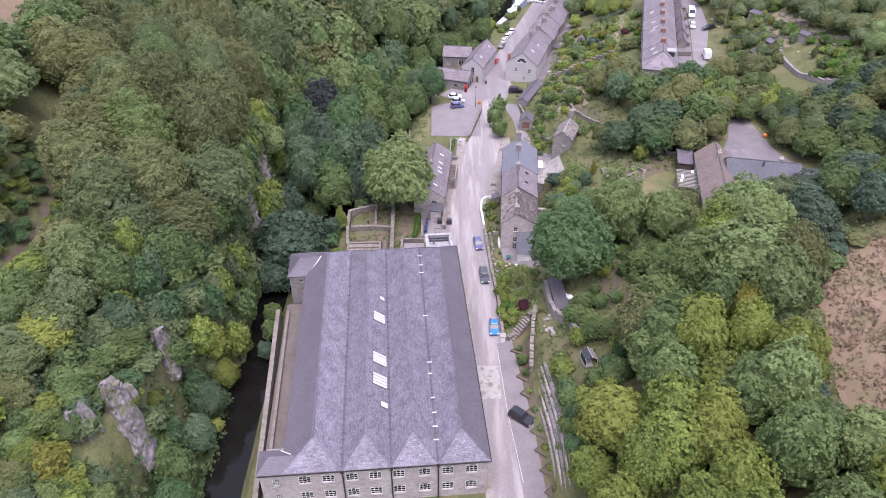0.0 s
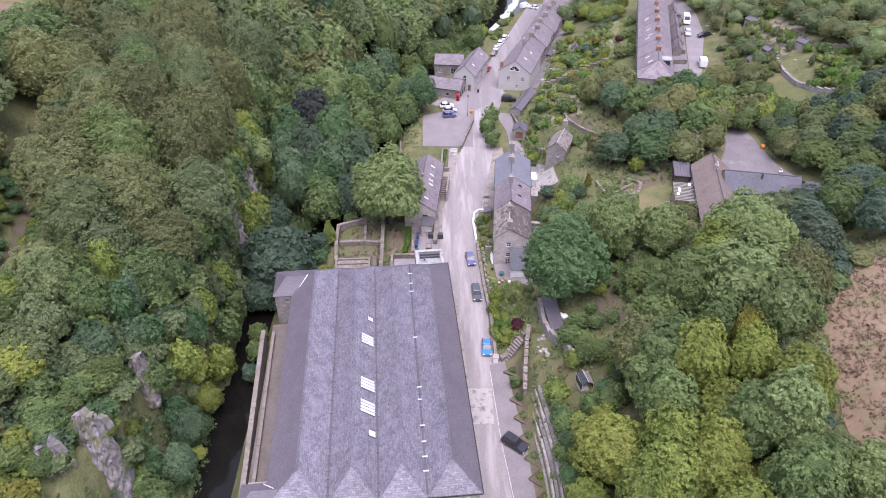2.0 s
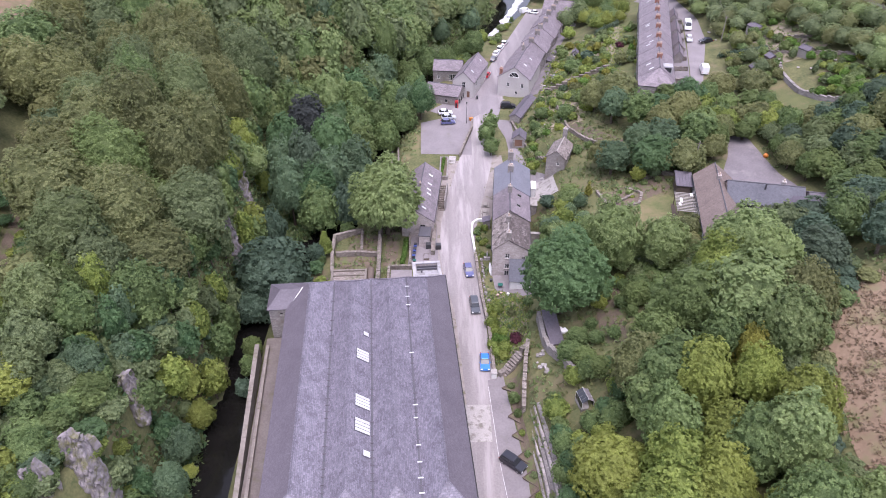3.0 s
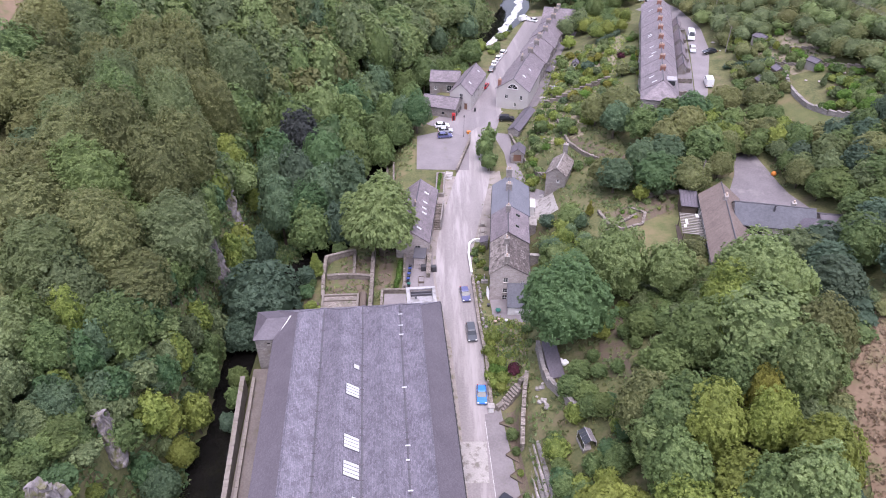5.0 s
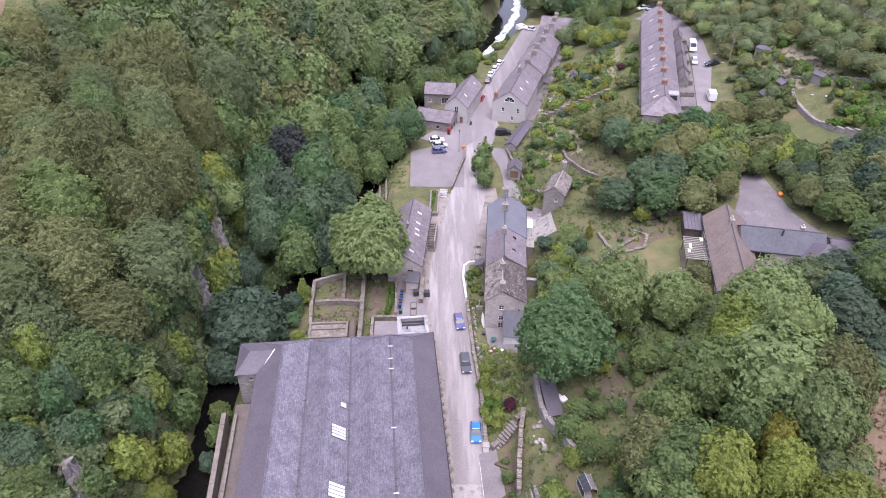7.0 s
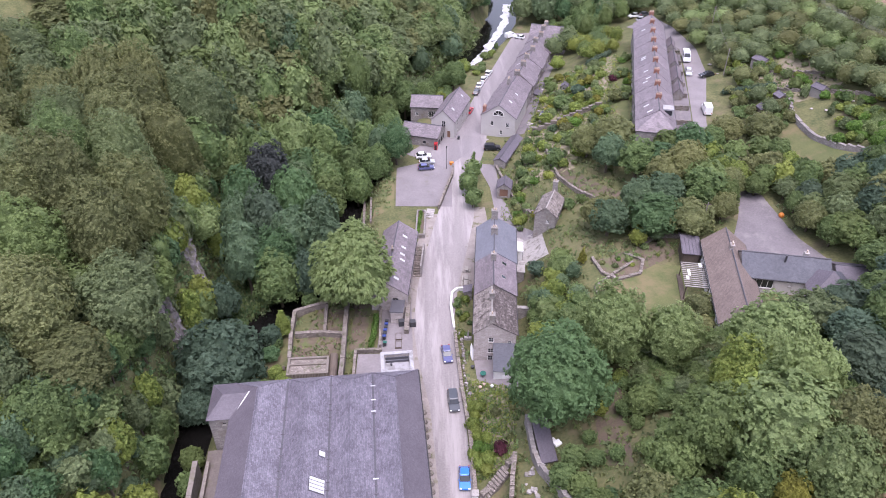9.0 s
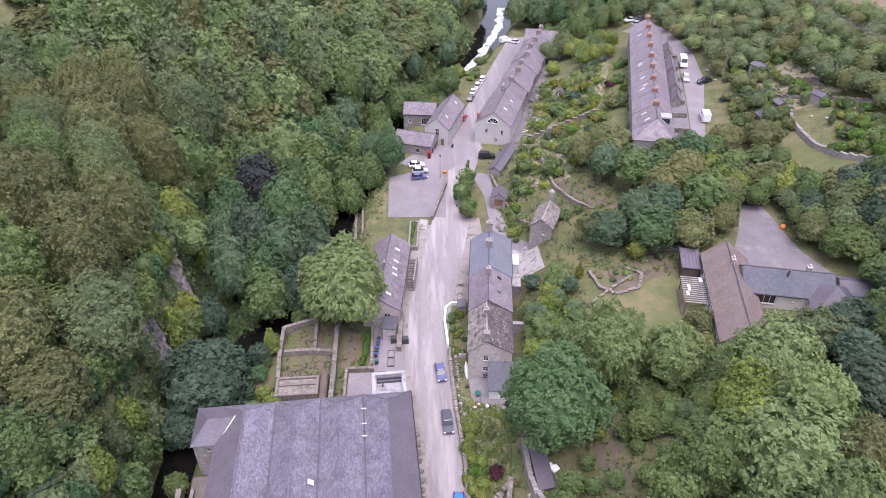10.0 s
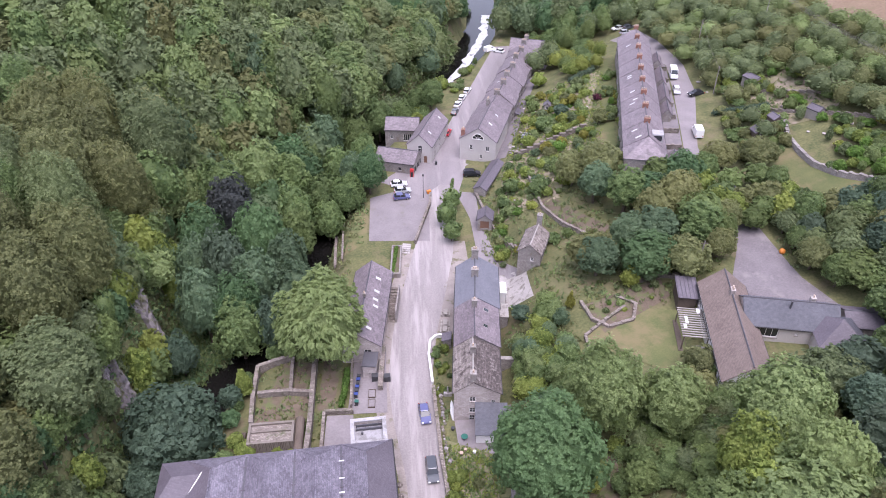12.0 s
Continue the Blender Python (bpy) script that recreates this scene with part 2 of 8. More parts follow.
M_DRIVE = surface("dark_tarmac", (0.125, 0.11, 0.117), (0.175, 0.156, 0.163), 0.9, fine=3, coarse=0.25, bump=0.15, stain=(0.20, 0.18, 0.18), stain_scale=0.3, stain_at=0.6)
M_SLATE_N = surface("dark_blue_slate", (0.062, 0.063, 0.076), (0.092, 0.093, 0.110), 0.65, fine=2, coarse=0.3, bump=0.2, spec=0.35, brick=(0.3, 0.2, 0.012), joint=0.7, spread=0.1)
M_LEAD = surface("dark_lead", (0.060, 0.058, 0.068), (0.096, 0.092, 0.104), 0.6, bump=0.1)
M_BRICK = surface("red_brick", (0.200, 0.096, 0.072), (0.272, 0.144, 0.112), 0.9, brick=(0.23, 0.075, 0.01), joint=1.2, bump=0.3)
M_POT = surface("clay_pot", (0.360, 0.264, 0.200), (0.480, 0.384, 0.320), 0.85)
M_TIMBER = surface("weathered_timber", (0.068, 0.052, 0.044), (0.128, 0.100, 0.080), 0.85, fine=8, bump=0.3)
M_BROWNWOOD = surface("brown_timber", (0.128, 0.068, 0.048), (0.184, 0.104, 0.072), 0.8, fine=8, bump=0.2)
M_GREYWOOD = surface("silvered_timber", (0.200, 0.180, 0.164), (0.288, 0.264, 0.244), 0.85, fine=8, bump=0.3)
M_IRON = surface("black_iron", (0.020, 0.019, 0.021), (0.040, 0.038, 0.040), 0.5, bump=0.1)
M_BARK = surface("bark", (0.06, 0.048, 0.036), (0.13, 0.105, 0.08), 0.95, fine=5, bump=0.8)
M_ROCK = surface("pale_limestone_crag", (0.125, 0.110, 0.114), (0.255, 0.230, 0.234), 0.95, fine=1.6, coarse=0.5, bump=1.0, stain=(0.12, 0.115, 0.06), stain_scale=0.7, stain_at=0.54)
M_PANE = glossy("window_glass", (0.024, 0.026, 0.030), 0.06, spec=0.6)
M_SKYL = surface("rooflight_glazing", (0.40, 0.40, 0.41), (0.50, 0.50, 0.51), 0.35, fine=3, bump=0.02, spec=0.5)
M_TYRE = surface("tyre_rubber", (0.012, 0.012, 0.012), (0.024, 0.024, 0.024), 0.85)
M_RIM = glossy("alloy_rim", (0.360, 0.360, 0.368), 0.3, metal=0.9)
M_LAMP = glossy("lamp_lens", (0.600, 0.600, 0.608), 0.15)
M_TAIL = glossy("tail_lens", (0.320, 0.016, 0.016), 0.2)
M_BINBLUE = glossy("blue_plastic", (0.032, 0.056, 0.200), 0.5)
M_BINGREY = glossy("grey_plastic", (0.040, 0.040, 0.044), 0.5)
M_RED = glossy("red_gloss_paint", (0.360, 0.020, 0.024), 0.35)
M_ORANGE = glossy("orange_plastic", (0.480, 0.160, 0.024), 0.5)
M_GREEN = glossy("green_plastic", (0.016, 0.104, 0.080), 0.5)
# whitish colour put in for sky mirrored on the water, broken by dark blotches
M_GLINT = surface("sky_glint", (0.34, 0.34, 0.355), (0.62, 0.62, 0.64), 0.25, fine=1.6, coarse=0.4, bump=0.3, stain=(0.06, 0.06, 0.055), stain_scale=0.22, stain_at=0.60)

M_ASH = foliage("leaf_ash", (0.094, 0.128, 0.058), (0.22, 0.27, 0.13), (0.19, 0.235, 0.09))
M_LEAF = foliage("leaf_green", (0.076, 0.122, 0.044), (0.196, 0.268, 0.102), (0.18, 0.22, 0.07))
M_OLIVE = foliage("leaf_olive", (0.106, 0.124, 0.050), (0.236, 0.256, 0.110), (0.238, 0.232, 0.092))
M_DARKLEAF = foliage("leaf_dark", (0.056, 0.094, 0.060), (0.128, 0.188, 0.124), (0.10, 0.125, 0.075))
M_DEEP = foliage("leaf_deep", (0.052, 0.108, 0.046), (0.138, 0.225, 0.100), (0.12, 0.19, 0.075))
M_COPPER = foliage("leaf_copper", (0.034, 0.044, 0.040), (0.082, 0.092, 0.088), (0.06, 0.06, 0.06))
M_LIME = foliage("leaf_lime", (0.112, 0.160, 0.036), (0.290, 0.350, 0.090), (0.29, 0.30, 0.07))
M_BLUELEAF = foliage("leaf_bluegreen", (0.068, 0.114, 0.062), (0.165, 0.238, 0.132), (0.16, 0.20, 0.09))
M_WILLOW = foliage("leaf_willow", (0.115, 0.165, 0.060), (0.265, 0.335, 0.140), (0.24, 0.30, 0.11))
M_HEDGE = foliage("leaf_hedge", (0.07, 0.135, 0.028), (0.17, 0.29, 0.062), (0.14, 0.24, 0.05))
M_PURPLELEAF = foliage("leaf_purple", (0.04, 0.012, 0.022), (0.12, 0.035, 0.055), (0.09, 0.03, 0.03))
M_DRYLEAF = foliage("leaf_dry", (0.21, 0.155, 0.105), (0.33, 0.255, 0.18), (0.24, 0.19, 0.11))
M_GOLD = foliage("leaf_gold", (0.14, 0.145, 0.03), (0.32, 0.315, 0.07), (0.28, 0.25, 0.06))


def water_material():
    m, nt, b = nodes_of("river_water")
    N, K = nt.nodes, nt.links
    geo = N.new("ShaderNodeNewGeometry")
    n = N.new("ShaderNodeTexNoise"); n.inputs["Scale"].default_value = 0.9; n.inputs["Detail"].default_value = 4
    K.new(geo.outputs["Position"], n.inputs["Vector"])
    n2 = N.new("ShaderNodeTexNoise"); n2.inputs["Scale"].default_value = 0.2; n2.inputs["Detail"].default_value = 3
    K.new(geo.outputs["Position"], n2.inputs["Vector"])
    mix = N.new("ShaderNodeMix"); mix.data_type = "RGBA"
    mix.inputs[6].default_value, mix.inputs[7].default_value = (0.004, 0.004, 0.004, 1), (0.011, 0.010, 0.009, 1)
    K.new(n2.outputs[0], mix.inputs[0]); K.new(mix.outputs[2], b.inputs["Base Color"])
    bp = N.new("ShaderNodeBump"); bp.inputs["Strength"].default_value = 0.12; bp.inputs["Distance"].default_value = 0.08
    K.new(n.outputs[0], bp.inputs["Height"]); K.new(bp.outputs[0], b.inputs["Normal"])
    b.inputs["Roughness"].default_value, b.inputs["IOR"].default_value = 0.06, 1.33
    return m


M_WATER = water_material()

# ---- building helpers ----
def thing(name, x, y, z, rot=0, label="", category="", group="", kind=""):
    ob = new(name)
    ob.empty_display_size = 0.3
    ob.matrix_basis = pose(x, y, z, 0, 0, rot)
    return tagged(ob, label, category, group, kind)


def box_uv(bm):
    lay = bm.loops.layers.uv.new("uv")
    for f in bm.faces:
        n = f.normal
        a = (abs(n.x), abs(n.y), abs(n.z))
        for l in f.loops:
            c = l.vert.co
            l[lay].uv = (c.x, c.y) if a[2] >= max(a[0], a[1]) else ((c.y, c.z) if a[0] > a[1] else (c.x, c.z))


def mesh_of(name, bm, material):
    bm.normal_update()
    if not bm.loops.layers.uv:
        box_uv(bm)
    me = bpy.data.meshes.new(name)
    bm.to_mesh(me)
    bm.free()
    me.materials.append(material)
    return me


def part(name, bm, material, parent, label="", m=None):
    me = bm if isinstance(bm, bpy.types.Mesh) else mesh_of(name, bm, material)
    ob = new(name, me)
    ob.parent = parent
    if m is not None:
        ob.matrix_basis = m
    return tagged(ob, label)


def solo(name, bm, material, x, y, z, rot=0, label="", category="", group="", kind=""):
    ob = new(name, mesh_of(name, bm, material))
    ob.matrix_basis = pose(x, y, z, 0, 0, rot)
    return tagged(ob, label, category, group, kind)


def box(bm, x0, y0, z0, x1, y1, z1, m=None):
    vs = [bm.verts.new((x, y, z)) for z in (z0, z1) for x, y in ((x0, y0), (x1, y0), (x1, y1), (x0, y1))]
    for q in ((3, 2, 1, 0), (4, 5, 6, 7), (0, 1, 5, 4), (1, 2, 6, 5), (2, 3, 7, 6), (3, 0, 4, 7)):
        bm.faces.new([vs[i] for i in q])
    if m is not None:
        bmesh.ops.transform(bm, matrix=m, verts=vs)
    return vs


def boxes(*rows):
    bm = bmesh.new()
    for r in rows:
        box(bm, *r)
    return bm


def soft_box(x0, y0, z0, x1, y1, z1, r=0.04):
    bm = boxes((x0, y0, z0, x1, y1, z1))
    bmesh.ops.bevel(bm, geom=bm.edges[:], offset=r, segments=2, affect="EDGES", profile=0.6)
    return bm


def tube(bm, p0, p1, r0, r1, n=8):
    p0, p1 = Vector(p0), Vector(p1)
    q = (p1 - p0).to_track_quat("Z", "Y")
    rings = []
    for p, r in ((p0, r0), (p1, r1)):
        rings.append([bm.verts.new(p + q @ Vector((r * math.cos(a), r * math.sin(a), 0))) for a in (2 * math.pi * i / n for i in range(n))])
    for i in range(n):
        bm.faces.new((rings[0][i], rings[0][(i + 1) % n], rings[1][(i + 1) % n], rings[1][i]))
    bm.faces.new(rings[0][::-1])
    bm.faces.new(rings[1])


def slab(bm, pts, thick=0.14):
    """A thin plate below the polygon pts (counter-clockwise from above), with its pattern laid along the first edge."""
    pts = [Vector(p) for p in pts]
    n = (pts[1] - pts[0]).cross(pts[2] - pts[0]).normalized()
    if n.z < 0:
        pts, n = pts[::-1], -n
    lay = bm.loops.layers.uv.verify()
    flat = Vector((0, 0, 1)).cross(n)
    u = flat.normalized() if flat.length > 1e-4 else Vector((1, 0, 0))
    v = n.cross(u)
    top = [bm.verts.new(p) for p in pts]
    low = [bm.verts.new(p - n * thick) for p in pts]
    faces = [bm.faces.new(top), bm.faces.new(low[::-1])]
    for i in range(len(pts)):
        j = (i + 1) % len(pts)
        faces.append(bm.faces.new((low[i], low[j], top[j], top[i])))
    for f in faces:
        for l in f.loops:
            l[lay].uv = (l.vert.co.dot(u), l.vert.co.dot(v))
    return bm


def slab_bm(pts, thick=0.14):
    return slab(bmesh.new(), pts, thick)


def wall_bm(length, height, thick, openings=(), apex=None, m=None):
    """A wall along x from 0, its outer face at y = 0, with openings (x, z, w, h) through it and an optional gable (x, z)."""
    bm = bmesh.new()
    xs = sorted({0, length, *[o[0] for o in openings], *[o[0] + o[2] for o in openings]})
    zs = sorted({0, height, *[o[1] for o in openings], *[o[1] + o[3] for o in openings]})

    def quad(*p):
        bm.faces.new([bm.verts.new(c) for c in p])
    for x0, x1 in zip(xs, xs[1:]):
        for z0, z1 in zip(zs, zs[1:]):
            cx, cz = (x0 + x1) / 2, (z0 + z1) / 2
            if any(o[0] < cx < o[0] + o[2] and o[1] < cz < o[1] + o[3] for o in openings):
                continue
            quad((x0, 0, z0), (x1, 0, z0), (x1, 0, z1), (x0, 0, z1))
            quad((x1, thick, z0), (x0, thick, z0), (x0, thick, z1), (x1, thick, z1))
    for x, z, w, h in openings:
        a, b = x + w, z + h
        quad((x, 0, z), (x, 0, b), (x, thick, b), (x, thick, z))
        quad((a, 0, z), (a, thick, z), (a, thick, b), (a, 0, b))
        quad((x, 0, z), (x, thick, z), (a, thick, z), (a, 0, z))
        quad((x, 0, b), (a, 0, b), (a, thick, b), (x, thick, b))
    t = thick
    quad((0, 0, 0), (0, 0, height), (0, t, height), (0, t, 0))
    quad((length, 0, 0), (length, t, 0), (length, t, height), (length, 0, height))
    if apex:
        ax, az = apex
        for y, flip in ((0, False), (t, True)):
            p = [(0, y, height), (length, y, height), (ax, y, az)]
            quad(*(p[::-1] if flip else p))
        quad((0, 0, height), (ax, 0, az), (ax, t, az), (0, t, height))
        quad((ax, 0, az), (length, 0, height), (length, t, height), (ax, t, az))
    else:
        quad((0, 0, height), (length, 0, height), (length, t, height), (0, t, height))
    if m is not None:
        bmesh.ops.transform(bm, matrix=m, verts=bm.verts[:])
    return bm


FRAMES = {}


def window(parent, m, w, h, frame_mat=None, bars=(1, 1), sill=True, depth=0.14, arch=False):
    """A window in an opening w x h whose lower left outer corner is at m: frame with glazing bars, pane and sill."""
    frame_mat = frame_mat or M_WHITE
    key = (round(w, 2), round(h, 2), frame_mat.name, bars, arch)
    if key not in FRAMES:
        f = 0.09
        rows = [(0, depth, 0, f, depth + 0.08, h), (w - f, depth, 0, w, depth + 0.08, h),
                (f, depth, 0, w - f, depth + 0.08, f), (f, depth, h - f, w - f, depth + 0.08, h)]
        for i in range(bars[0]):
            x = w * (i + 1) / (bars[0] + 1)
            rows.append((x - 0.03, depth + 0.01, f, x + 0.03, depth + 0.06, h - f))
        for i in range(bars[1]):
            z = h * (i + 1) / (bars[1] + 1)
            rows.append((f, depth + 0.015, z - 0.03, w - f, depth + 0.055, z + 0.03))
        bm, bars_bm, head = boxes(*rows[:4]), boxes(*rows[4:]) if len(rows) > 4 else None, bmesh.new()
        if arch:
            for s in (-1, 1):
                for k in range(4):
                    x0 = w / 2 + s * w / 2 * (k / 4)
                    x1 = w / 2 + s * w / 2 * ((k + 1) / 4)
                    d = h * 0.16 * ((k + 0.6) / 4) ** 2
                    box(head, min(x0, x1), 0.01, h - d, max(x0, x1), depth, h)
        FRAMES[key] = (mesh_of("window_frame", bm, frame_mat),
                       mesh_of("pane", boxes((0.02, depth + 0.03, 0.02, w - 0.02, depth + 0.045, h - 0.02)), M_PANE),
                       mesh_of("sill", boxes((-0.1, -0.08, -0.16, w + 0.1, 0.1, -0.005)), M_CONC),
                       mesh_of("glazing_bars", bars_bm, frame_mat) if bars_bm else None, mesh_of("arched_head", head, frame_mat) if arch else None)
        if not arch:
            head.free()
    fr, pa, si, gb, ah = FRAMES[key]
    ob = part("window", fr, None, parent, m=m)
    part("pane", pa, None, ob, "dark window glass")
    if gb:
        part("glazing_bars", gb, None, ob)
    if ah:
        part("arched_head", ah, None, ob)
    if sill:
        part("sill", si, None, ob)
    return ob


SIDES = {"S": (-0.5, -0.5, 0), "E": (0.5, -0.5, 90), "N": (0.5, 0.5, 180), "W": (-0.5, 0.5, 270)}


def side_matrix(side, sx, sy):
    fx, fy, r = SIDES[side]
    return pose(fx * sx, fy * sy, 0, 0, 0, r)


def chimney(parent, x, y, z0, z1, sx, sy, mat, pots=2):
    bm = boxes((x - sx / 2, y - sy / 2, z0, x + sx / 2, y + sy / 2, z1 - 0.25),
               (x - sx / 2 - 0.07, y - sy / 2 - 0.07, z1 - 0.25, x + sx / 2 + 0.07, y + sy / 2 + 0.07, z1))
    ch = part("chimney", bm, mat, parent)
    for i in range(pots):
        o = (i - (pots - 1) / 2) * 0.42
        b = bmesh.new()
        px, py = (x, y + o) if sy >= sx else (x + o, y)
        tube(b, (px, py, z1), (px, py, z1 + 0.4), 0.15, 0.12, 8)
        tube(b, (px, py, z1 + 0.4), (px, py, z1 + 0.47), 0.16, 0.16, 8)
        part("chimney_pot", b, M_POT, ch, "buff clay chimney pot")


def gable_building(name, label, cx, cy, cz, rot, sx, sy, eave, ridge, wall_mat, roof_mat, openings=None, category="house",
                   group="", ridge_x=0.0, over=0.25, roof2=None, frame_mat=None, bars=(1, 1), base=-1.5, verge=0.12, eave_e=None,
                   doors=(), door_mat=None):
    """A house with its ridge along its own y. openings: side -> [(centre along the wall, sill, w, h)]."""
    ob = thing(name, cx, cy, cz, rot, label, category, group)
    openings = openings or {}
    eave_e = eave if eave_e is None else eave_e
    for side in "SENW":
        length = sx if side in "SN" else sy
        h = {"E": eave_e, "W": eave}.get(side, min(eave, eave_e)) - 0.05
        ops = [(length / 2 + c - w / 2, z - base, w, hh) for c, z, w, hh in openings.get(side, ())]
        m = side_matrix(side, sx, sy) @ pose(0, 0, base)
        if side in "EW":   # butt the long walls between the gables
            ops = [(o[0] - 0.4, *o[1:]) for o in ops]
            m2 = m @ pose(0.4, 0, 0)
            part("wall", wall_bm(length - 0.8, h - base, 0.4, ops, None, m2), wall_mat, ob)
        else:
            ax = sx / 2 + (ridge_x if side == "S" else -ridge_x)
            part("wall", wall_bm(length, h - base, 0.4, ops, (ax, ridge - base - 0.1), m), wall_mat, ob)
        for c, z, w, hh in openings.get(side, ()):
            wm = side_matrix(side, sx, sy) @ pose(length / 2 + c - w / 2, 0, z)
            if hh > 1.9 and z < 0.3:
                d = part("door", boxes((0, 0.12, 0, w, 0.2, hh)), door_mat or M_BROWNWOOD, ob, m=wm)
                part("door_handle", boxes((w - 0.18, 0.06, 1.0, w - 0.12, 0.12, 1.12)), M_IRON, d)
            else:
                window(ob, wm, w, hh, frame_mat, bars)
    yl = sy / 2 + verge
    for s, e, mat in ((-1, eave, roof_mat), (1, eave_e, roof2 or roof_mat)):
        run = sx / 2 - s * ridge_x
        k = (ridge - e) / run
        xe, ze = s * (sx / 2 + over), e - over * k
        part("roof_slope", slab_bm([(xe, -yl, ze + 0.14), (ridge_x, -yl, ridge + 0.14), (ridge_x, yl, ridge + 0.14), (xe, yl, ze + 0.14)]), mat, ob)
        g = bmesh.new()
        tube(g, (xe + s * 0.06, -yl, ze + 0.02), (xe + s * 0.06, yl, ze + 0.02), 0.07, 0.07, 6)
        part("gutter", g, M_IRON, ob)
    r = bmesh.new()
    n = max(2, int(2 * yl / 0.9))
    for i in range(n):
        y0 = -yl + 2 * yl * i / n
        tube(r, (ridge_x, y0 + 0.01, ridge + 0.14), (ridge_x, y0 + 2 * yl / n - 0.01, ridge + 0.14), 0.13, 0.12, 6)
    part("ridge_tiles", r, M_CONC if roof_mat in (M_STONETILE,) else M_LEAD, ob)
    return ob


def rooflight(parent, x, y, sx, sy, eave, ridge, ridge_x, w=0.8, h=1.1, mat=None, full_sx=None):
    """A glazed rooflight lying in the slope at plan position x, y."""
    s = -1 if x < ridge_x else 1
    run = full_sx / 2 - s * ridge_x
    k = (ridge - eave) / run
    z = ridge - abs(x - ridge_x) * k + 0.15
    a = math.atan(k)
    m = Matrix.Translation((x, y, z)) @ Matrix.Rotation(s * a, 4, "Y")
    fr = part("rooflight", boxes((-h / 2, -w / 2, 0, h / 2, w / 2, 0.07)), M_CONC, parent, m=m)
    part("glazing", boxes((-h / 2 + 0.06, -w / 2 + 0.06, 0.07, h / 2 - 0.06, w / 2 - 0.06, 0.085)), mat or M_SKYL, fr)

# ---- the lie of the land ----
ROAD_Y = [20, 60, 93, 110, 121, 130, 142, 154, 167, 186, 200, 227, 242, 260, 297, 360]
ROAD_L = [8.6, 7.9, 6.1, 4.9, 2.9, 1.9, 2.6, 4.4, 6.9, 10.6, 11.2, 18.0, 22.4, 28.2, 39.5, 60]
ROAD_R = [12.6, 12.0, 11.0, 10.2, 9.6, 9.2, 10.6, 13.0, 15.4, 17.0, 20.5, 24.0, 27.2, 31.8, 43.5, 63]
ROAD_Z = [0, 0, 0, 0, 0, 0, 0, 0, 0.4, 1.0, 1.7, 1.9, 1.7, 1.3, 0.5, 0]
RIVER_Y = [20, 60, 71, 84, 98, 111, 125, 137, 150, 165, 185, 215, 250, 270, 291, 325, 350, 420]
RIVER_X = [-33.6, -34.0, -34.2, -34.8, -35.4, -36.4, -34.4, -28, -20.5, -18, -17, -10, 4, 16, 25.5, 36, 39.5, 44]
WATER = -4.6
# hillside on the road's far side: stations along the valley, each with its places across and its heights
HILL = {
    30: ([12.5, 15.8, 16.4, 24, 60, 120, 300], [0, 0.2, 5.0, 9, 26, 50, 130]),
    66: ([12.5, 16.5, 18.9, 24, 60, 120, 300], [0, 0.2, 3.9, 8.2, 25.5, 49, 128]),
    88: ([12, 14.8, 16.6, 23, 60, 120, 300], [0, 0.2, 3.8, 8.0, 25, 48, 125]),
    100: ([11, 12.2, 19, 20.5, 30, 60, 110, 300], [0, 1.0, 3.6, 5.5, 9, 20, 42, 120]),
    108: ([10.5, 12.5, 20, 24, 36, 50, 62, 80, 100, 300], [0, 0.6, 2.4, 6, 9.5, 12, 16, 22, 31, 115]),
    119: ([10.5, 12.5, 20, 26, 36, 50, 54, 62, 77, 86, 100, 300], [0, 0.3, 0.8, 5, 9, 10.6, 11.2, 12.4, 13.2, 18, 27, 112]),
    135: ([11, 22.5, 27, 36, 50, 54, 62, 80, 100, 300], [0, 0.3, 5, 9, 10.2, 11.2, 13.6, 14.6, 26, 110]),
    160: ([17, 27, 31, 40, 55, 70, 85, 110, 300], [0.3, 1.0, 5.5, 9, 12, 15, 18, 28, 105]),
    190: ([22, 26, 32, 43, 53, 66, 80, 90, 110, 300], [1.2, 1.8, 4.5, 9.5, 13, 15.5, 16.5, 20, 28, 100]),
    225: ([30, 36, 44, 58, 66, 82, 92, 110, 300], [1.9, 2.5, 6, 12, 14.5, 16.5, 20, 28, 95]),
    290: ([52, 58, 70, 84, 100, 120, 300], [0.6, 3, 9, 15, 20, 28, 90]),
    420: ([70, 80, 120, 300], [0, 3, 24, 80]),
}
_hx = np.arange(0.0, 301.0, 0.5)
_hy = np.array(sorted(HILL), float)
_hz = np.array([np.interp(_hx, *HILL[k]) for k in sorted(HILL)])


def hill(x, y):
    yy = np.clip(y, _hy[0], _hy[-1])
    i = np.clip(np.searchsorted(_hy, yy) - 1, 0, len(_hy) - 2)
    f = (yy - _hy[i]) / (_hy[i + 1] - _hy[i])
    f = f * f * (3 - 2 * f)
    xi = np.clip(x, 0, 299.9) / 0.5
    j = xi.astype(int)
    g = xi - j
    a = _hz[i, j] * (1 - g) + _hz[i, j + 1] * g
    b = _hz[i + 1, j] * (1 - g) + _hz[i + 1, j + 1] * g
    return a * (1 - f) + b * f


def smooth(t):
    t = np.clip(t, 0, 1)
    return t * t * (3 - 2 * t)


GORGE_Y = [40, 60, 70, 79, 87, 96, 108, 114, 118, 125, 135, 146, 155, 177, 200, 218, 232]
GORGE_X = [-41.5, -42.6, -42.6, -41.4, -39.0, -36.5, -30, -38.6, -39.4, -39.0, -38.0, -40.0, -41.0, -44.0, -40.0, -22.0, 60.0]


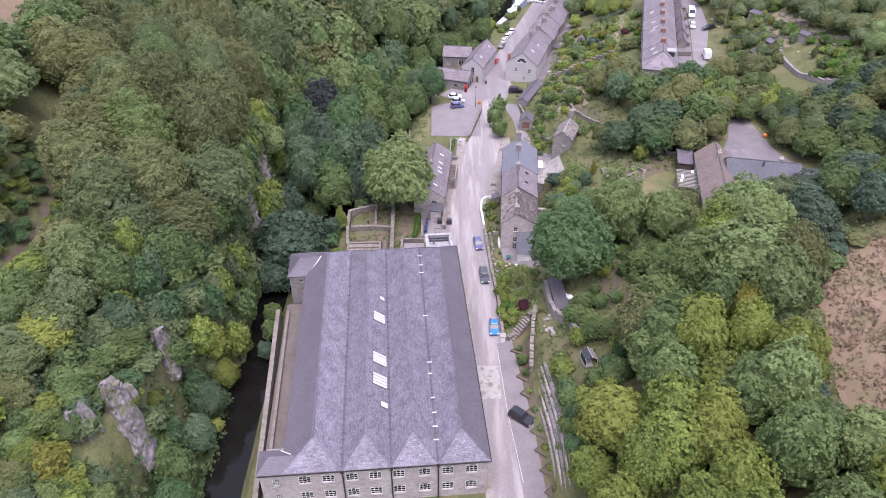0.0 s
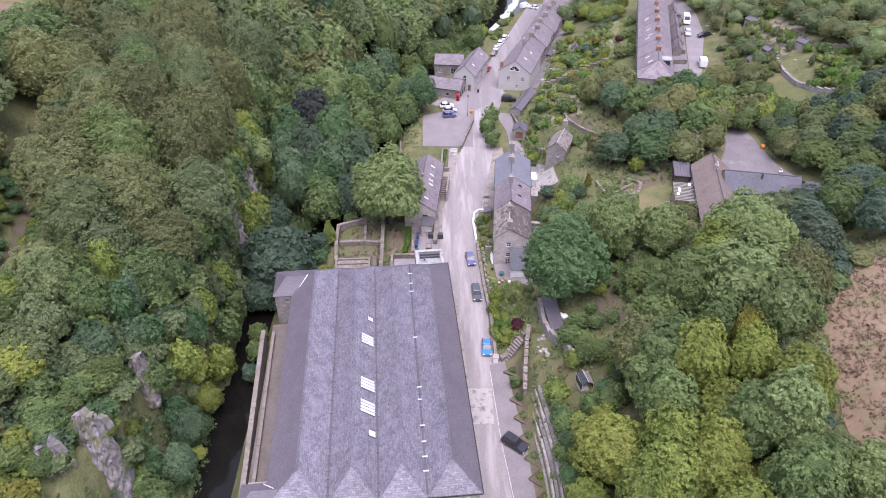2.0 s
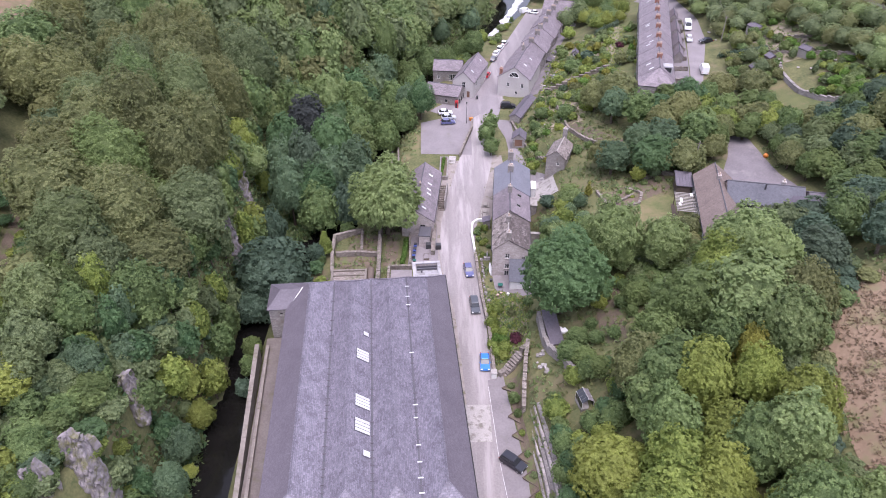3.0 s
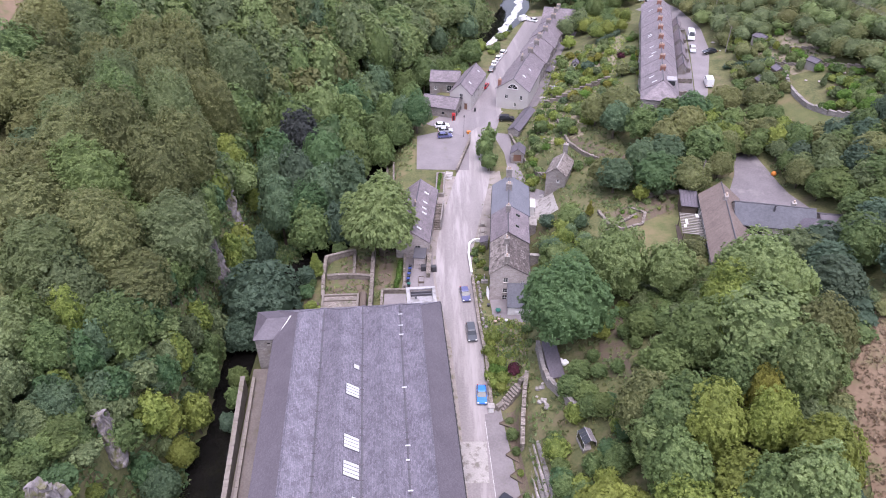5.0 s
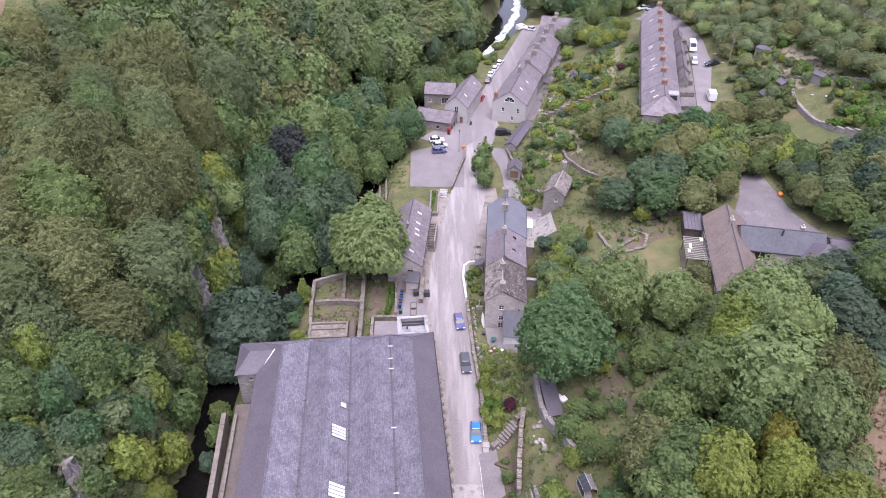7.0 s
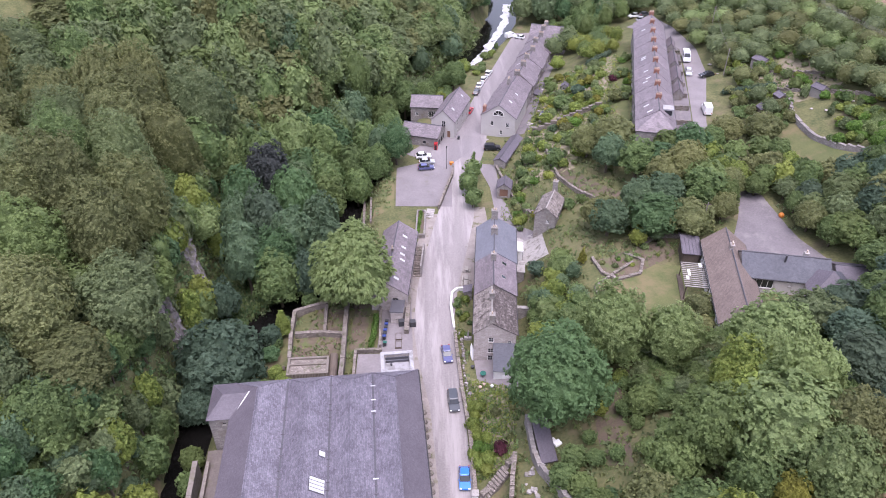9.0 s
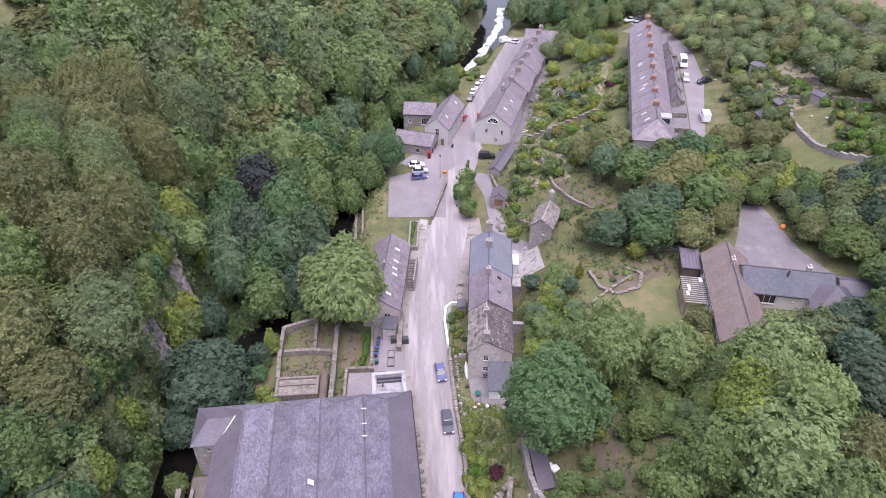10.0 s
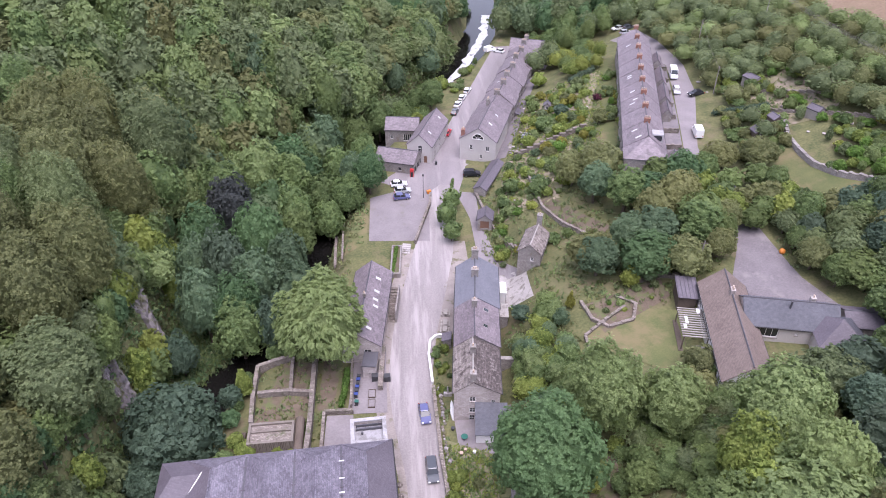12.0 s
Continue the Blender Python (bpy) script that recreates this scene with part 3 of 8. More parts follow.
TRACK_Y, TRACK_X = [50, 60, 80, 91, 96, 110, 128, 150], [-80.0, -78.0, -74.0, -71.4, -70.2, -73.4, -79.0, -88.0]


def crag_foot(y):
    """The foot of the crag: the river's far edge, or the back of the low wooded ground beside it."""
    hw = np.interp(y, [100, 130, 240, 300], [2.5, 3.2, 5.0, 6.0])
    return np.minimum(np.interp(y, RIVER_Y, RIVER_X) - hw, np.interp(y, GORGE_Y, GORGE_X))


def land(x, y):
    x, y = np.asarray(x, float), np.asarray(y, float)
    rz = np.interp(y, ROAD_Y, ROAD_Z)
    xw = np.interp(y, RIVER_Y, RIVER_X)
    hw = np.interp(y, [100, 130, 240, 300], [2.5, 3.2, 5.0, 6.0])
    d = crag_foot(y) - x
    crag = np.interp(y, [60, 115, 135, 160, 190, 260, 330], [12.5, 12.5, 11, 9, 7, 3, 4])
    left = -4.2 + smooth(d / 4.5) * (crag + 4.2) + 0.47 * np.clip(d - 5.5, 0, 40) + 0.55 * np.clip(d - 45.5, 0, 90) + 0.2 * np.clip(d - 135, 0, 200)
    dr = x - (xw + hw)
    right = -5.4 + smooth(dr / np.interp(y, [100, 120, 240, 260], [3.0, 7.0, 7.0, 5.0])) * (5.4 + rz)
    h = np.where(x > np.interp(y, ROAD_Y, ROAD_R) - 0.5, np.maximum(hill(x, y), rz), right)
    low = -5.4 + smooth((xw - hw - x) / 2.0) * 1.2
    left = left - 6.0 * np.exp(-((x - np.interp(y, TRACK_Y, TRACK_X)) / 7.0) ** 2) * smooth((150 - y) / 30)
    return np.where(d > 0, left, np.where(dr < 0, low, h))


def axis(lo, a, b, hi, step):
    far1 = lo + (a - lo) * (1 - np.linspace(1, 0, 16)[:-1] ** 2.2)
    far2 = b + (hi - b) * np.linspace(0, 1, 16)[1:] ** 2.2
    return np.concatenate([far1, np.arange(a, b + step / 2, step), far2])


GX, GY = axis(-1500, -110, 130, 1500, 1.5), axis(-1500, 30, 330, 1800, 1.5)
_mx, _my = np.meshgrid(GX, GY)
GZ = land(_mx, _my)
_rough = np.array([[noise.noise((x * 0.21, y * 0.21, 0)) for x in GX] for y in GY])
_flat = (_mx > np.interp(_my, ROAD_Y, ROAD_L) - 14) & (_mx < np.interp(_my, ROAD_Y, ROAD_R) + 3)
GZ = GZ + np.where(_flat, 0.0, _rough * np.where(_mx < np.interp(_my, RIVER_Y, RIVER_X), 0.8, 0.12))


def ground_z(x, y):
    i = int(np.clip(np.searchsorted(GX, x) - 1, 0, len(GX) - 2))
    j = int(np.clip(np.searchsorted(GY, y) - 1, 0, len(GY) - 2))
    f, g = (x - GX[i]) / (GX[i + 1] - GX[i]), (y - GY[j]) / (GY[j + 1] - GY[j])
    return float((GZ[j, i] * (1 - f) + GZ[j, i + 1] * f) * (1 - g) + (GZ[j + 1, i] * (1 - f) + GZ[j + 1, i + 1] * f) * g)


def grid_mesh(name, V, n, m, material):
    """A sheet of n x m points."""
    me = bpy.data.meshes.new(name)
    idx = np.arange(n * m).reshape(n, m)
    F = np.stack([idx[:-1, :-1], idx[:-1, 1:], idx[1:, 1:], idx[1:, :-1]], -1).reshape(-1, 4)
    me.from_pydata(V.reshape(-1, 3).tolist(), [], F.tolist())
    me.materials.append(material)
    lay = me.uv_layers.new(name="uv")
    co = V.reshape(-1, 3)[F.reshape(-1)][:, :2]
    lay.data.foreach_set("uv", co.astype(np.float32).ravel())
    me.polygons.foreach_set("use_smooth", [True] * len(me.polygons))
    return me


tagged(new("ground", grid_mesh("ground", np.stack([_mx, _my, GZ], -1), len(GY), len(GX), M_GRASS)),
       "rough grass and earth of a steep wooded valley", "ground", kind="structure")


def patch(name, corners, material, label, category, lift=0.06, step=1.0, kind="structure"):
    """A sheet that drapes over the land between four corners (in turn)."""
    a, b, c, d = [np.array(p, float) for p in corners]
    n = max(2, int(max(np.linalg.norm(b - a), np.linalg.norm(c - d)) / step) + 1)
    m = max(2, int(max(np.linalg.norm(d - a), np.linalg.norm(c - b)) / step) + 1)
    V = np.zeros((m, n, 3))
    for j, g in enumerate(np.linspace(0, 1, m)):
        for i, f in enumerate(np.linspace(0, 1, n)):
            p = (a * (1 - f) + b * f) * (1 - g) + (d * (1 - f) + c * f) * g
            V[j, i] = (*p, ground_z(*p) + lift)
    return tagged(new(name, grid_mesh(name, V, m, n, material)), label, category, kind=kind)


def ribbon(name, left, right, material, label, category, lift=0.06, across=6, step=1.5, kind="structure"):
    """A sheet that drapes over the land between two lines of plan points."""
    def dense(line, count):
        p = np.array(line, float)
        s = np.concatenate([[0], np.cumsum(np.linalg.norm(np.diff(p, axis=0), axis=1))])
        t = np.linspace(0, s[-1], count)
        return np.stack([np.interp(t, s, p[:, k]) for k in (0, 1)], -1)
    length = np.linalg.norm(np.diff(np.array(left, float), axis=0), axis=1).sum()
    count = max(3, int(length / step) + 1)
    A, B = dense(left, count), dense(right, count)
    V = np.zeros((count, across, 3))
    for i in range(count):
        for k, f in enumerate(np.linspace(0, 1, across)):
            p = A[i] * (1 - f) + B[i] * f
            V[i, k] = (*p, ground_z(*p) + lift)
    return tagged(new(name, grid_mesh(name, V, count, across, material)), label, category, kind=kind)


# ---- roads, yards, lawns, fields ----
_ry = np.arange(30, 196, 3.0)
_ry2 = np.arange(195, 300, 3.0)
ribbon("road_4", [(np.interp(y, ROAD_Y, ROAD_L) - 0.4, y) for y in _ry2], [(np.interp(y, ROAD_Y, ROAD_R), y) for y in _ry2],
       M_ROAD_B, "worn grey asphalt road past the terrace", "road", across=8)
ribbon("road", [(np.interp(y, ROAD_Y, ROAD_L) - 0.4, y) for y in _ry], [(np.interp(y, ROAD_Y, ROAD_R), y) for y in _ry],
       M_ROAD, "pale dusty asphalt village road", "road", across=8)
ribbon("pavement_1", [(12.1, 40), (11.9, 60), (10.7, 75), (9.9, 91.5)], [(17, 40), (15.6, 60), (14.8, 72), (12.6, 92.6)],
       M_LOT, "worn grey asphalt parking strip beside the road", "parking strip", lift=0.075)
ribbon("road_line", [(12.0, 62), (10.67, 75), (9.87, 90)], [(12.1, 62), (10.77, 75), (9.97, 90)],
       M_PAINT, "worn white painted line along the parking strip", "road line", lift=0.09, across=2)
ribbon("road_2", [(17.6, 192), (20.2, 180), (20.6, 168), (20.5, 157)], [(22.5, 191), (22.5, 178), (24.5, 166), (29.5, 156)],
       M_ROAD_B, "pale asphalt side lane behind the cottages", "lane", lift=0.085)
ribbon("verge_1", [(np.interp(y, ROAD_Y, ROAD_L) - 3.0, y) for y in np.arange(112, 171, 3.0)], [(np.interp(y, ROAD_Y, ROAD_L) + 0.4, y) for y in np.arange(112, 171, 3.0)],
       M_VERGE, "dusty gravel verge beside the road", "verge", lift=0.045)
ribbon("verge_2", [(np.interp(y, ROAD_Y, ROAD_R) - 0.5, y) for y in np.arange(141.5, 172, 3.0)], [(np.interp(y, ROAD_Y, ROAD_R) + np.interp(y, [141, 158, 171], [3.0, 4.5, 2.5]), y) for y in np.arange(141.5, 172, 3.0)],
       M_VERGE, "gravel forecourt in front of the cottages", "forecourt", lift=0.045)
ribbon("verge_3", [(np.interp(y, ROAD_Y, ROAD_L) - 1.6, y) for y in np.arange(58, 113, 3.0)], [(np.interp(y, ROAD_Y, ROAD_L) + 0.4, y) for y in np.arange(58, 113, 3.0)],
       M_VERGE, "dusty strip between road and mill", "verge", lift=0.045)
patch("field_2", [(118, 258), (124, 205), (200, 195), (200, 262)], M_DRY, "dry brown field on the hilltop", "field", lift=0.15, step=2.5)
patch("pavement_2", [(10.5, 172), (-3.2, 172.5), (-3.4, 190), (11, 196)], M_LOT, "grey tarmac car park in front of the lawn", "car park", lift=0.075)
ribbon("pavement_11", [(20.6, 209), (23.8, 227), (27, 242), (31.6, 260), (43, 297)], [(21.8, 209), (26.6, 227), (31.4, 242), (37.2, 260), (49, 297)], M_ROAD_B, "pale paved forecourt in front of the lower terrace", "forecourt", lift=0.072)
ribbon("yard_3", [(28.9, 205.4), (35.0, 224), (41.2, 243), (47.6, 262)], [(31.6, 204.6), (37.8, 223), (44.0, 242), (50.4, 261)], M_DRIVE, "dark paved back yards of the lower terrace", "yard", lift=0.1)
patch("pavement_3", [(9.5, 190), (-1, 197), (10, 210), (22, 205)], M_ROAD_B, "open tarmac yard between the houses", "yard", lift=0.08)
patch("lawn_1", [(-3.6, 171.5), (-9.6, 167.5), (-10.3, 184), (-3.8, 185.5)], M_LAWN, "dry mown lawn beside the car park", "lawn")
patch("lawn_2", [(-11.6, 160), (-15.5, 160), (-15.5, 184), (-12, 184)], M_LAWN, "green lawn strip by the woods", "lawn")
patch("lawn_3", [(35.5, 130), (49.5, 117), (52.4, 134), (44, 137)], M_LAWN, "dry lawn in front of the long house", "lawn", lift=0.1)
ribbon("lawn_4", [(80, 181), (77.5, 171), (78.8, 162), (81.4, 156.6), (85, 152)], [(91, 182), (89.6, 173.7), (89.8, 167.2), (91.8, 161.4), (95.2, 156)], M_LAWN, "dry sloping lawn below the rockery", "lawn", lift=0.1, across=10)
patch("lawn_5", [(51.6, 187), (54.8, 186), (69, 252), (65, 252)], M_LAWN, "narrow grass path between the gardens", "grass path", lift=0.1)
ribbon("field_1", [(51.0, 57), (51.2, 61), (52.4, 65), (52.2, 69), (53.8, 73.5), (55.2, 77), (58.6, 81), (61.5, 86)], [(130, 52), (130, 57), (130, 62), (130, 66), (130, 71), (130, 76), (130, 80), (130, 85)], M_DRY, "dry brown hay field on the slope", "field", lift=0.12, across=40)
ribbon("path_1", [(35.4, 193), (36.1, 174), (38.9, 165), (43.8, 157.4)], [(38.4, 193), (39.3, 175.5), (43.0, 167.4), (47.6, 161)], M_SOIL, "worn dry grass path beside the wall", "path", lift=0.1)
ribbon("yard_1", [(61, 130), (63, 138), (67, 146), (69.5, 154)], [(78.5, 129), (75.4, 137), (74.4, 144), (73.3, 154)], M_DRIVE, "grey tarmac drive behind the long house", "drive", lift=0.1)
ribbon("road_3", [(67.5, 172), (69.9, 185), (77.6, 215.8), (81.4, 234), (79, 252), (74, 268)], [(71.5, 172), (73.0, 184.5), (82.6, 213.7), (85.2, 231), (85, 254), (83, 270)],
       M_LOT, "grey asphalt back lane behind the upper terrace", "lane", lift=0.1)
ribbon("yard_2", [(62.8, 177), (69.6, 205), (76.6, 234), (78.6, 243)], [(67.6, 177), (74.7, 205), (81.2, 234), (80.6, 243)], M_DRIVE, "dark paved back yards of the upper terrace", "yard", lift=0.08)
ribbon("path_2", [(np.interp(y, TRACK_Y, TRACK_X) + 1.2, y) for y in np.arange(60, 131, 3.0)], [(np.interp(y, TRACK_Y, TRACK_X) - 1.2, y) for y in np.arange(60, 131, 3.0)], M_SOIL, "dirt track through the wood", "track", lift=0.15)
patch("field_4", [(-99, 160), (-150, 140), (-160, 225), (-108, 218)], M_DRY, "dry brown pasture on the hilltop above the wood", "field", lift=0.15, step=2.5)
patch("pavement_10", [(5.6, 78.3), (9.9, 78.3), (9.9, 86.0), (5.6, 86.0)], M_CONC, "pale concrete repair across the road", "road patch", lift=0.095)
ribbon("garden_bed", [(13.0, 91.5), (14.2, 80), (15.0, 66), (15.6, 52)], [(15.4, 91.5), (15.0, 83), (16.1, 72), (16.8, 52)], M_SOIL, "bare soil bed at the foot of the retaining wall", "garden", lift=0.085)
patch("garden_bed", [(11.6, 96), (16.8, 95.5), (19, 112), (10.6, 117)], M_GARDEN, "dry garden plot with weeds", "garden", lift=0.1)
patch("garden_bed", [(-21, 121), (-12.3, 121), (-11.5, 135), (-17, 136)], M_SOIL, "bare earth floor inside the ruined walls", "garden", lift=0.1)
patch("garden_bed", [(-10.4, 124), (-7.6, 124), (-6.6, 140), (-10, 140)], M_SOIL, "brown leaf-strewn earth under the tree", "garden", lift=0.1)
patch("garden_bed", [(36.5, 138), (39, 130.5), (52.5, 138), (52, 143.5)], M_SOIL, "stony flower garden above the lawn", "garden", lift=0.11)
patch("garden_bed", [(34, 200), (52, 204), (64, 240), (44, 240)], M_GARDEN, "overgrown allotment gardens", "garden", lift=0.1, step=1.5)
patch("garden_bed", [(26, 176), (40, 176), (48, 200), (31, 202)], M_GARDEN, "terraced cottage gardens", "garden", lift=0.1, step=1.5)
patch("garden_bed", [(86, 186), (100, 182), (120, 200), (96, 215)], M_GARDEN, "hillside rock garden", "garden", lift=0.1, step=1.5)
patch("garden_bed", [(28.2, 90), (31.8, 88.5), (34.2, 105), (30, 107)], M_SOIL, "bare brown earth between the trees", "bare ground", lift=0.12)
patch("pavement_9", [(50.6, 117.5), (53.2, 117), (54.6, 124.5), (51.8, 125)], M_CONC, "pale concrete terrace beside the long house", "terrace", lift=0.12)
patch("field_3", [(58, 256), (66, 254), (70, 266), (60, 268)], M_DRY, "dry grass at the top of the gardens", "rough grass", lift=0.12, step=1.5)
patch("pavement_4", [(13, 112.5), (22, 112.5), (22, 122), (12.5, 122)], M_LOT, "gravelled cottage yard", "yard", lift=0.1)
patch("pavement_5", [(-8.6, 111.5), (-3.4, 111.5), (-4.2, 122.8), (-8.6, 122.8)], M_LOT, "flagged terrace behind the mill", "terrace", lift=0.12)
patch("pavement_6", [(-5.2, 123), (1.5, 123), (1.0, 138), (-4.6, 136)], M_LOT, "paved bin yard beside the road", "yard", lift=0.1)
patch("pavement_7", [(23.6, 146), (29.5, 146), (29.5, 158), (23.6, 158)], M_CONC, "pale concrete patio behind the cottages", "patio", lift=0.12)

# ---- river ----
def river():
    ys = np.arange(20, 421, 2.0)
    V = np.zeros((len(ys), 9, 3))
    for i, y in enumerate(ys):
        x, w = np.interp(y, RIVER_Y, RIVER_X), np.interp(y, [100, 130, 240, 300], [5.0, 6.0, 7.5, 8.5])
        for k, f in enumerate(np.linspace(-w, w, 9)):
            V[i, k] = (x + f, y, WATER)
    tagged(new("water", grid_mesh("water", V, len(ys), 9, M_WATER)), "dark shaded river below the crag", "river", kind="structure")


river()


def glint_sheet():
    """A whitish sheet painted as sky glint, where the river leaves the valley."""
    ys = np.arange(266, 352, 1.5)
    V = np.zeros((len(ys), 7, 3))
    for i, y in enumerate(ys):
        x = np.interp(y, RIVER_Y, RIVER_X)
        lo, hi = x + 0.6 + 2.0 * noise.noise((y * 0.22, 1, 0)), x + 3.9 + 1.4 * noise.noise((y * 0.3, 5, 0))
        e = min(1.0, (y - 265) / 8)
        for k, f in enumerate(np.linspace(0, 1, 7)):
            V[i, k] = (hi - (hi - lo) * (1 - f) * e, y, WATER + 0.05 + 0.03 * noise.noise((y, k, 0)))
    tagged(new("water_2", grid_mesh("water_2", V, len(ys), 7, M_GLINT)), "white sheet painted as sky glint on the far river", "weir", kind="structure")


glint_sheet()

# ---- the mill ----
def mill():
    X0, Y0, ROT = 6.4, 60.4, 4.6
    ob = thing("mill", X0, Y0, 0, ROT, "long stone textile mill with four parallel slate roofs", "mill")
    EAVE, RIDGE, LEN = 8.0, 10.7, 50.4
    edges = [-28.6, -20.5, -13.7, -7.1, 0.0]
    # walls
    front = [(-29.9, 1.0, 1.5), (-25.9, 1.75, 1.9), (-22.6, 1.75, 1.9), (-19.3, 1.75, 1.9), (-16.0, 1.75, 1.9), (-12.7, 1.75, 1.9), (-9.0, 1.75, 1.9), (-5.7, 1.75, 1.9), (-2.3, 1.75, 1.9)]
    ops = [(32.0 + x - w / 2, z + 2, w, h) for x, w, h in front for z in (5.1, 1.5)]
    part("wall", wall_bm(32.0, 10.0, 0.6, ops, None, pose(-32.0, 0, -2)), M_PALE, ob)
    for x, w, h in front:
        for z in (5.1, 1.5):
            window(ob, pose(x - w / 2, 0, z), w, h, M_WHITE, (2, 3) if w > 1.2 else (2, 4), arch=w > 1.2, depth=0.2)
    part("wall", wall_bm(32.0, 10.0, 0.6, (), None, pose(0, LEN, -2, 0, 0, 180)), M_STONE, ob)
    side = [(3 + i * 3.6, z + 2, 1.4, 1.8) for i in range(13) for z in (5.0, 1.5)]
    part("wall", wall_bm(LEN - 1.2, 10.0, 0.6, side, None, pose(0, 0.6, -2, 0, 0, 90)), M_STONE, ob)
    for x, z, w, h in side:
        window(ob, pose(0, 0.6 + x, z - 2, 0, 0, 90), w, h, M_WHITE, (2, 3), depth=0.2)
    part("wall", wall_bm(39.2, 10.0, 0.6, (), None, pose(-28.6, 43.3, -2, 0, 0, 270)), M_STONE, ob)
    part("wall", wall_bm(2.8, 10.0, 0.6, (), None, pose(-31.4, 3.6, -2, 0, 0, 0) @ pose(0, 0, 0)), M_STONE, ob)
    part("wall", wall_bm(2.4, 14.0, 0.6, (), None, pose(-32.0, 3.0, -6, 0, 0, 270)), M_STONE, ob)
    # rear wing beside the river
    part("wall", wall_bm(2.8, 14.0, 0.6, [(1.3, 12.6, 0.5, 0.45)], None, pose(-31.4, 43.6, -6)), M_STONE, ob)
    window(ob, pose(-30.1, 43.6, 6.6), 0.5, 0.45, M_IRON, (0, 0), depth=0.2)
    part("wall", wall_bm(6.2, 14.0, 0.6, (), None, pose(-32.0, 49.8, -6, 0, 0, 270)), M_STONE, ob)
    # roofs: four hipped spans
    D = 3.7
    for i, (a, b) in enumerate(zip(edges, edges[1:])):
        r = (a + b) / 2
        lo, hi = a - (0.3 if i == 0 else 0), b + (0.3 if i == 3 else 0)
        y0, y1 = -0.3, LEN + 0.3
        za = EAVE + 0.1
        matl, matr = (M_SLATE_D if i == 0 else M_SLATE), (M_SLATE_D if i == 3 else M_SLATE)
        part("roof_slope", slab_bm([(lo, y0, za), (r, D, RIDGE), (r, y1 - D, RIDGE), (lo, y1, za)]), matl, ob)
        part("roof_slope", slab_bm([(hi, y0, za), (hi, y1, za), (r, y1 - D, RIDGE), (r, D, RIDGE)]), matr, ob)
        part("hip", slab_bm([(lo, y0, za), (hi, y0, za), (r, D, RIDGE)]), M_SLATE, ob)
        part("hip", slab_bm([(hi, y1, za), (lo, y1, za), (r, y1 - D, RIDGE)]), M_SLATE, ob)
        t = bmesh.new()
        n = 44
        for k in range(n):
            ya, yb = D + (LEN - 2 * D) * k / n, D + (LEN - 2 * D) * (k + 1) / n
            tube(t, (r, ya + 0.02, RIDGE + 0.02), (r, yb - 0.02, RIDGE + 0.02), 0.16, 0.14, 6)
        for ex in (lo, hi):
            for yy, yr in ((y0, D), (y1, y1 - D)):
                tube(t, (ex, yy, za + 0.02), (r, yr, RIDGE + 0.02), 0.09, 0.09, 6)
        part("ridge_tiles", t, M_SLATE, ob)
        if i < 3:
            part("valley_gutter", boxes((b - 0.14, 0.2, EAVE + 0.16, b + 0.14, LEN - 0.2, EAVE + 0.24)), M_LEAD, ob)
            bearer = mesh_of("gutter_bearer", boxes((-0.34, 0, 0, 0.34, 0.1, 0.1)), M_SLATE_D)
            for k in range(38):
                if rng0.random() < (0.75 if i < 2 else 0.5):
                    part("gutter_bearer", bearer, None, ob, m=pose(b, 1 + k * 1.28, EAVE + 0.245))
    part("gutter", boxes((0.3, -0.3, EAVE - 0.18, 0.48, LEN + 0.3, EAVE + 0.02)), M_IRON, ob)
    part("gutter", boxes((-32.2, -0.42, EAVE - 0.12, 0.3, -0.28, EAVE + 0.02)), M_IRON, ob)
    for x in (-20.5, -13.7, -7.1):
        g = bmesh.new()
        tube(g, (x, -0.2, EAVE - 0.1), (x, -0.2, -1.5), 0.1, 0.1, 8)
        box(g, x - 0.22, -0.42, EAVE - 0.5, x + 0.22, -0.02, EAVE - 0.08)
        part("downpipe", g, M_IRON, ob)
    # small wings at both ends of the river side
    za = EAVE + 0.1
    part("wing_roof", slab_bm([(-32.3, -0.3, za), (-26.5, -0.3, za), (-27.0, 1.9, za + 1.2), (-30.6, 1.9, za + 1.2)]), M_SLATE_D, ob)
    part("wing_roof", slab_bm([(-26.5, 3.9, za), (-32.3, 3.9, za), (-30.6, 1.9, za + 1.2), (-27.0, 1.9, za + 1.2)]), M_SLATE_D, ob)
    part("wing_roof", slab_bm([(-32.3, 3.9, za), (-32.3, -0.3, za), (-30.6, 1.9, za + 1.2)]), M_SLATE_D, ob)
    part("wing_roof", slab_bm([(-32.3, 43.3, za), (-28.2, 43.3, za), (-26.2, 46.9, za + 1.7), (-30.0, 46.9, za + 1.7)]), M_SLATE_D, ob)
    part("wing_roof", slab_bm([(-24.6, 50.7, za), (-32.3, 50.7, za), (-30.0, 46.9, za + 1.7), (-26.2, 46.9, za + 1.7)]), M_SLATE_D, ob)
    part("wing_roof", slab_bm([(-32.3, 50.7, za), (-32.3, 43.3, za), (-30.0, 46.9, za + 1.7)]), M_SLATE_D, ob)
    f = bmesh.new()
    tube(f, (-28.4, 43.4, za + 0.12), (-26.0, 47.0, za + 1.85), 0.08, 0.08, 6)
    part("lead_flashing", f, M_WHITE, ob, "pale lead flashing")
    f = bmesh.new()
    tube(f, (-29.2, 3.6, za + 0.2), (-27.6, 2.0, za + 1.35), 0.07, 0.07, 6)
    part("lead_flashing", f, M_WHITE, ob, "pale lead flashing")
    # rooflights on the second span
    k = (RIDGE - EAVE - 0.1) / 3.4
    ang = math.atan(k)
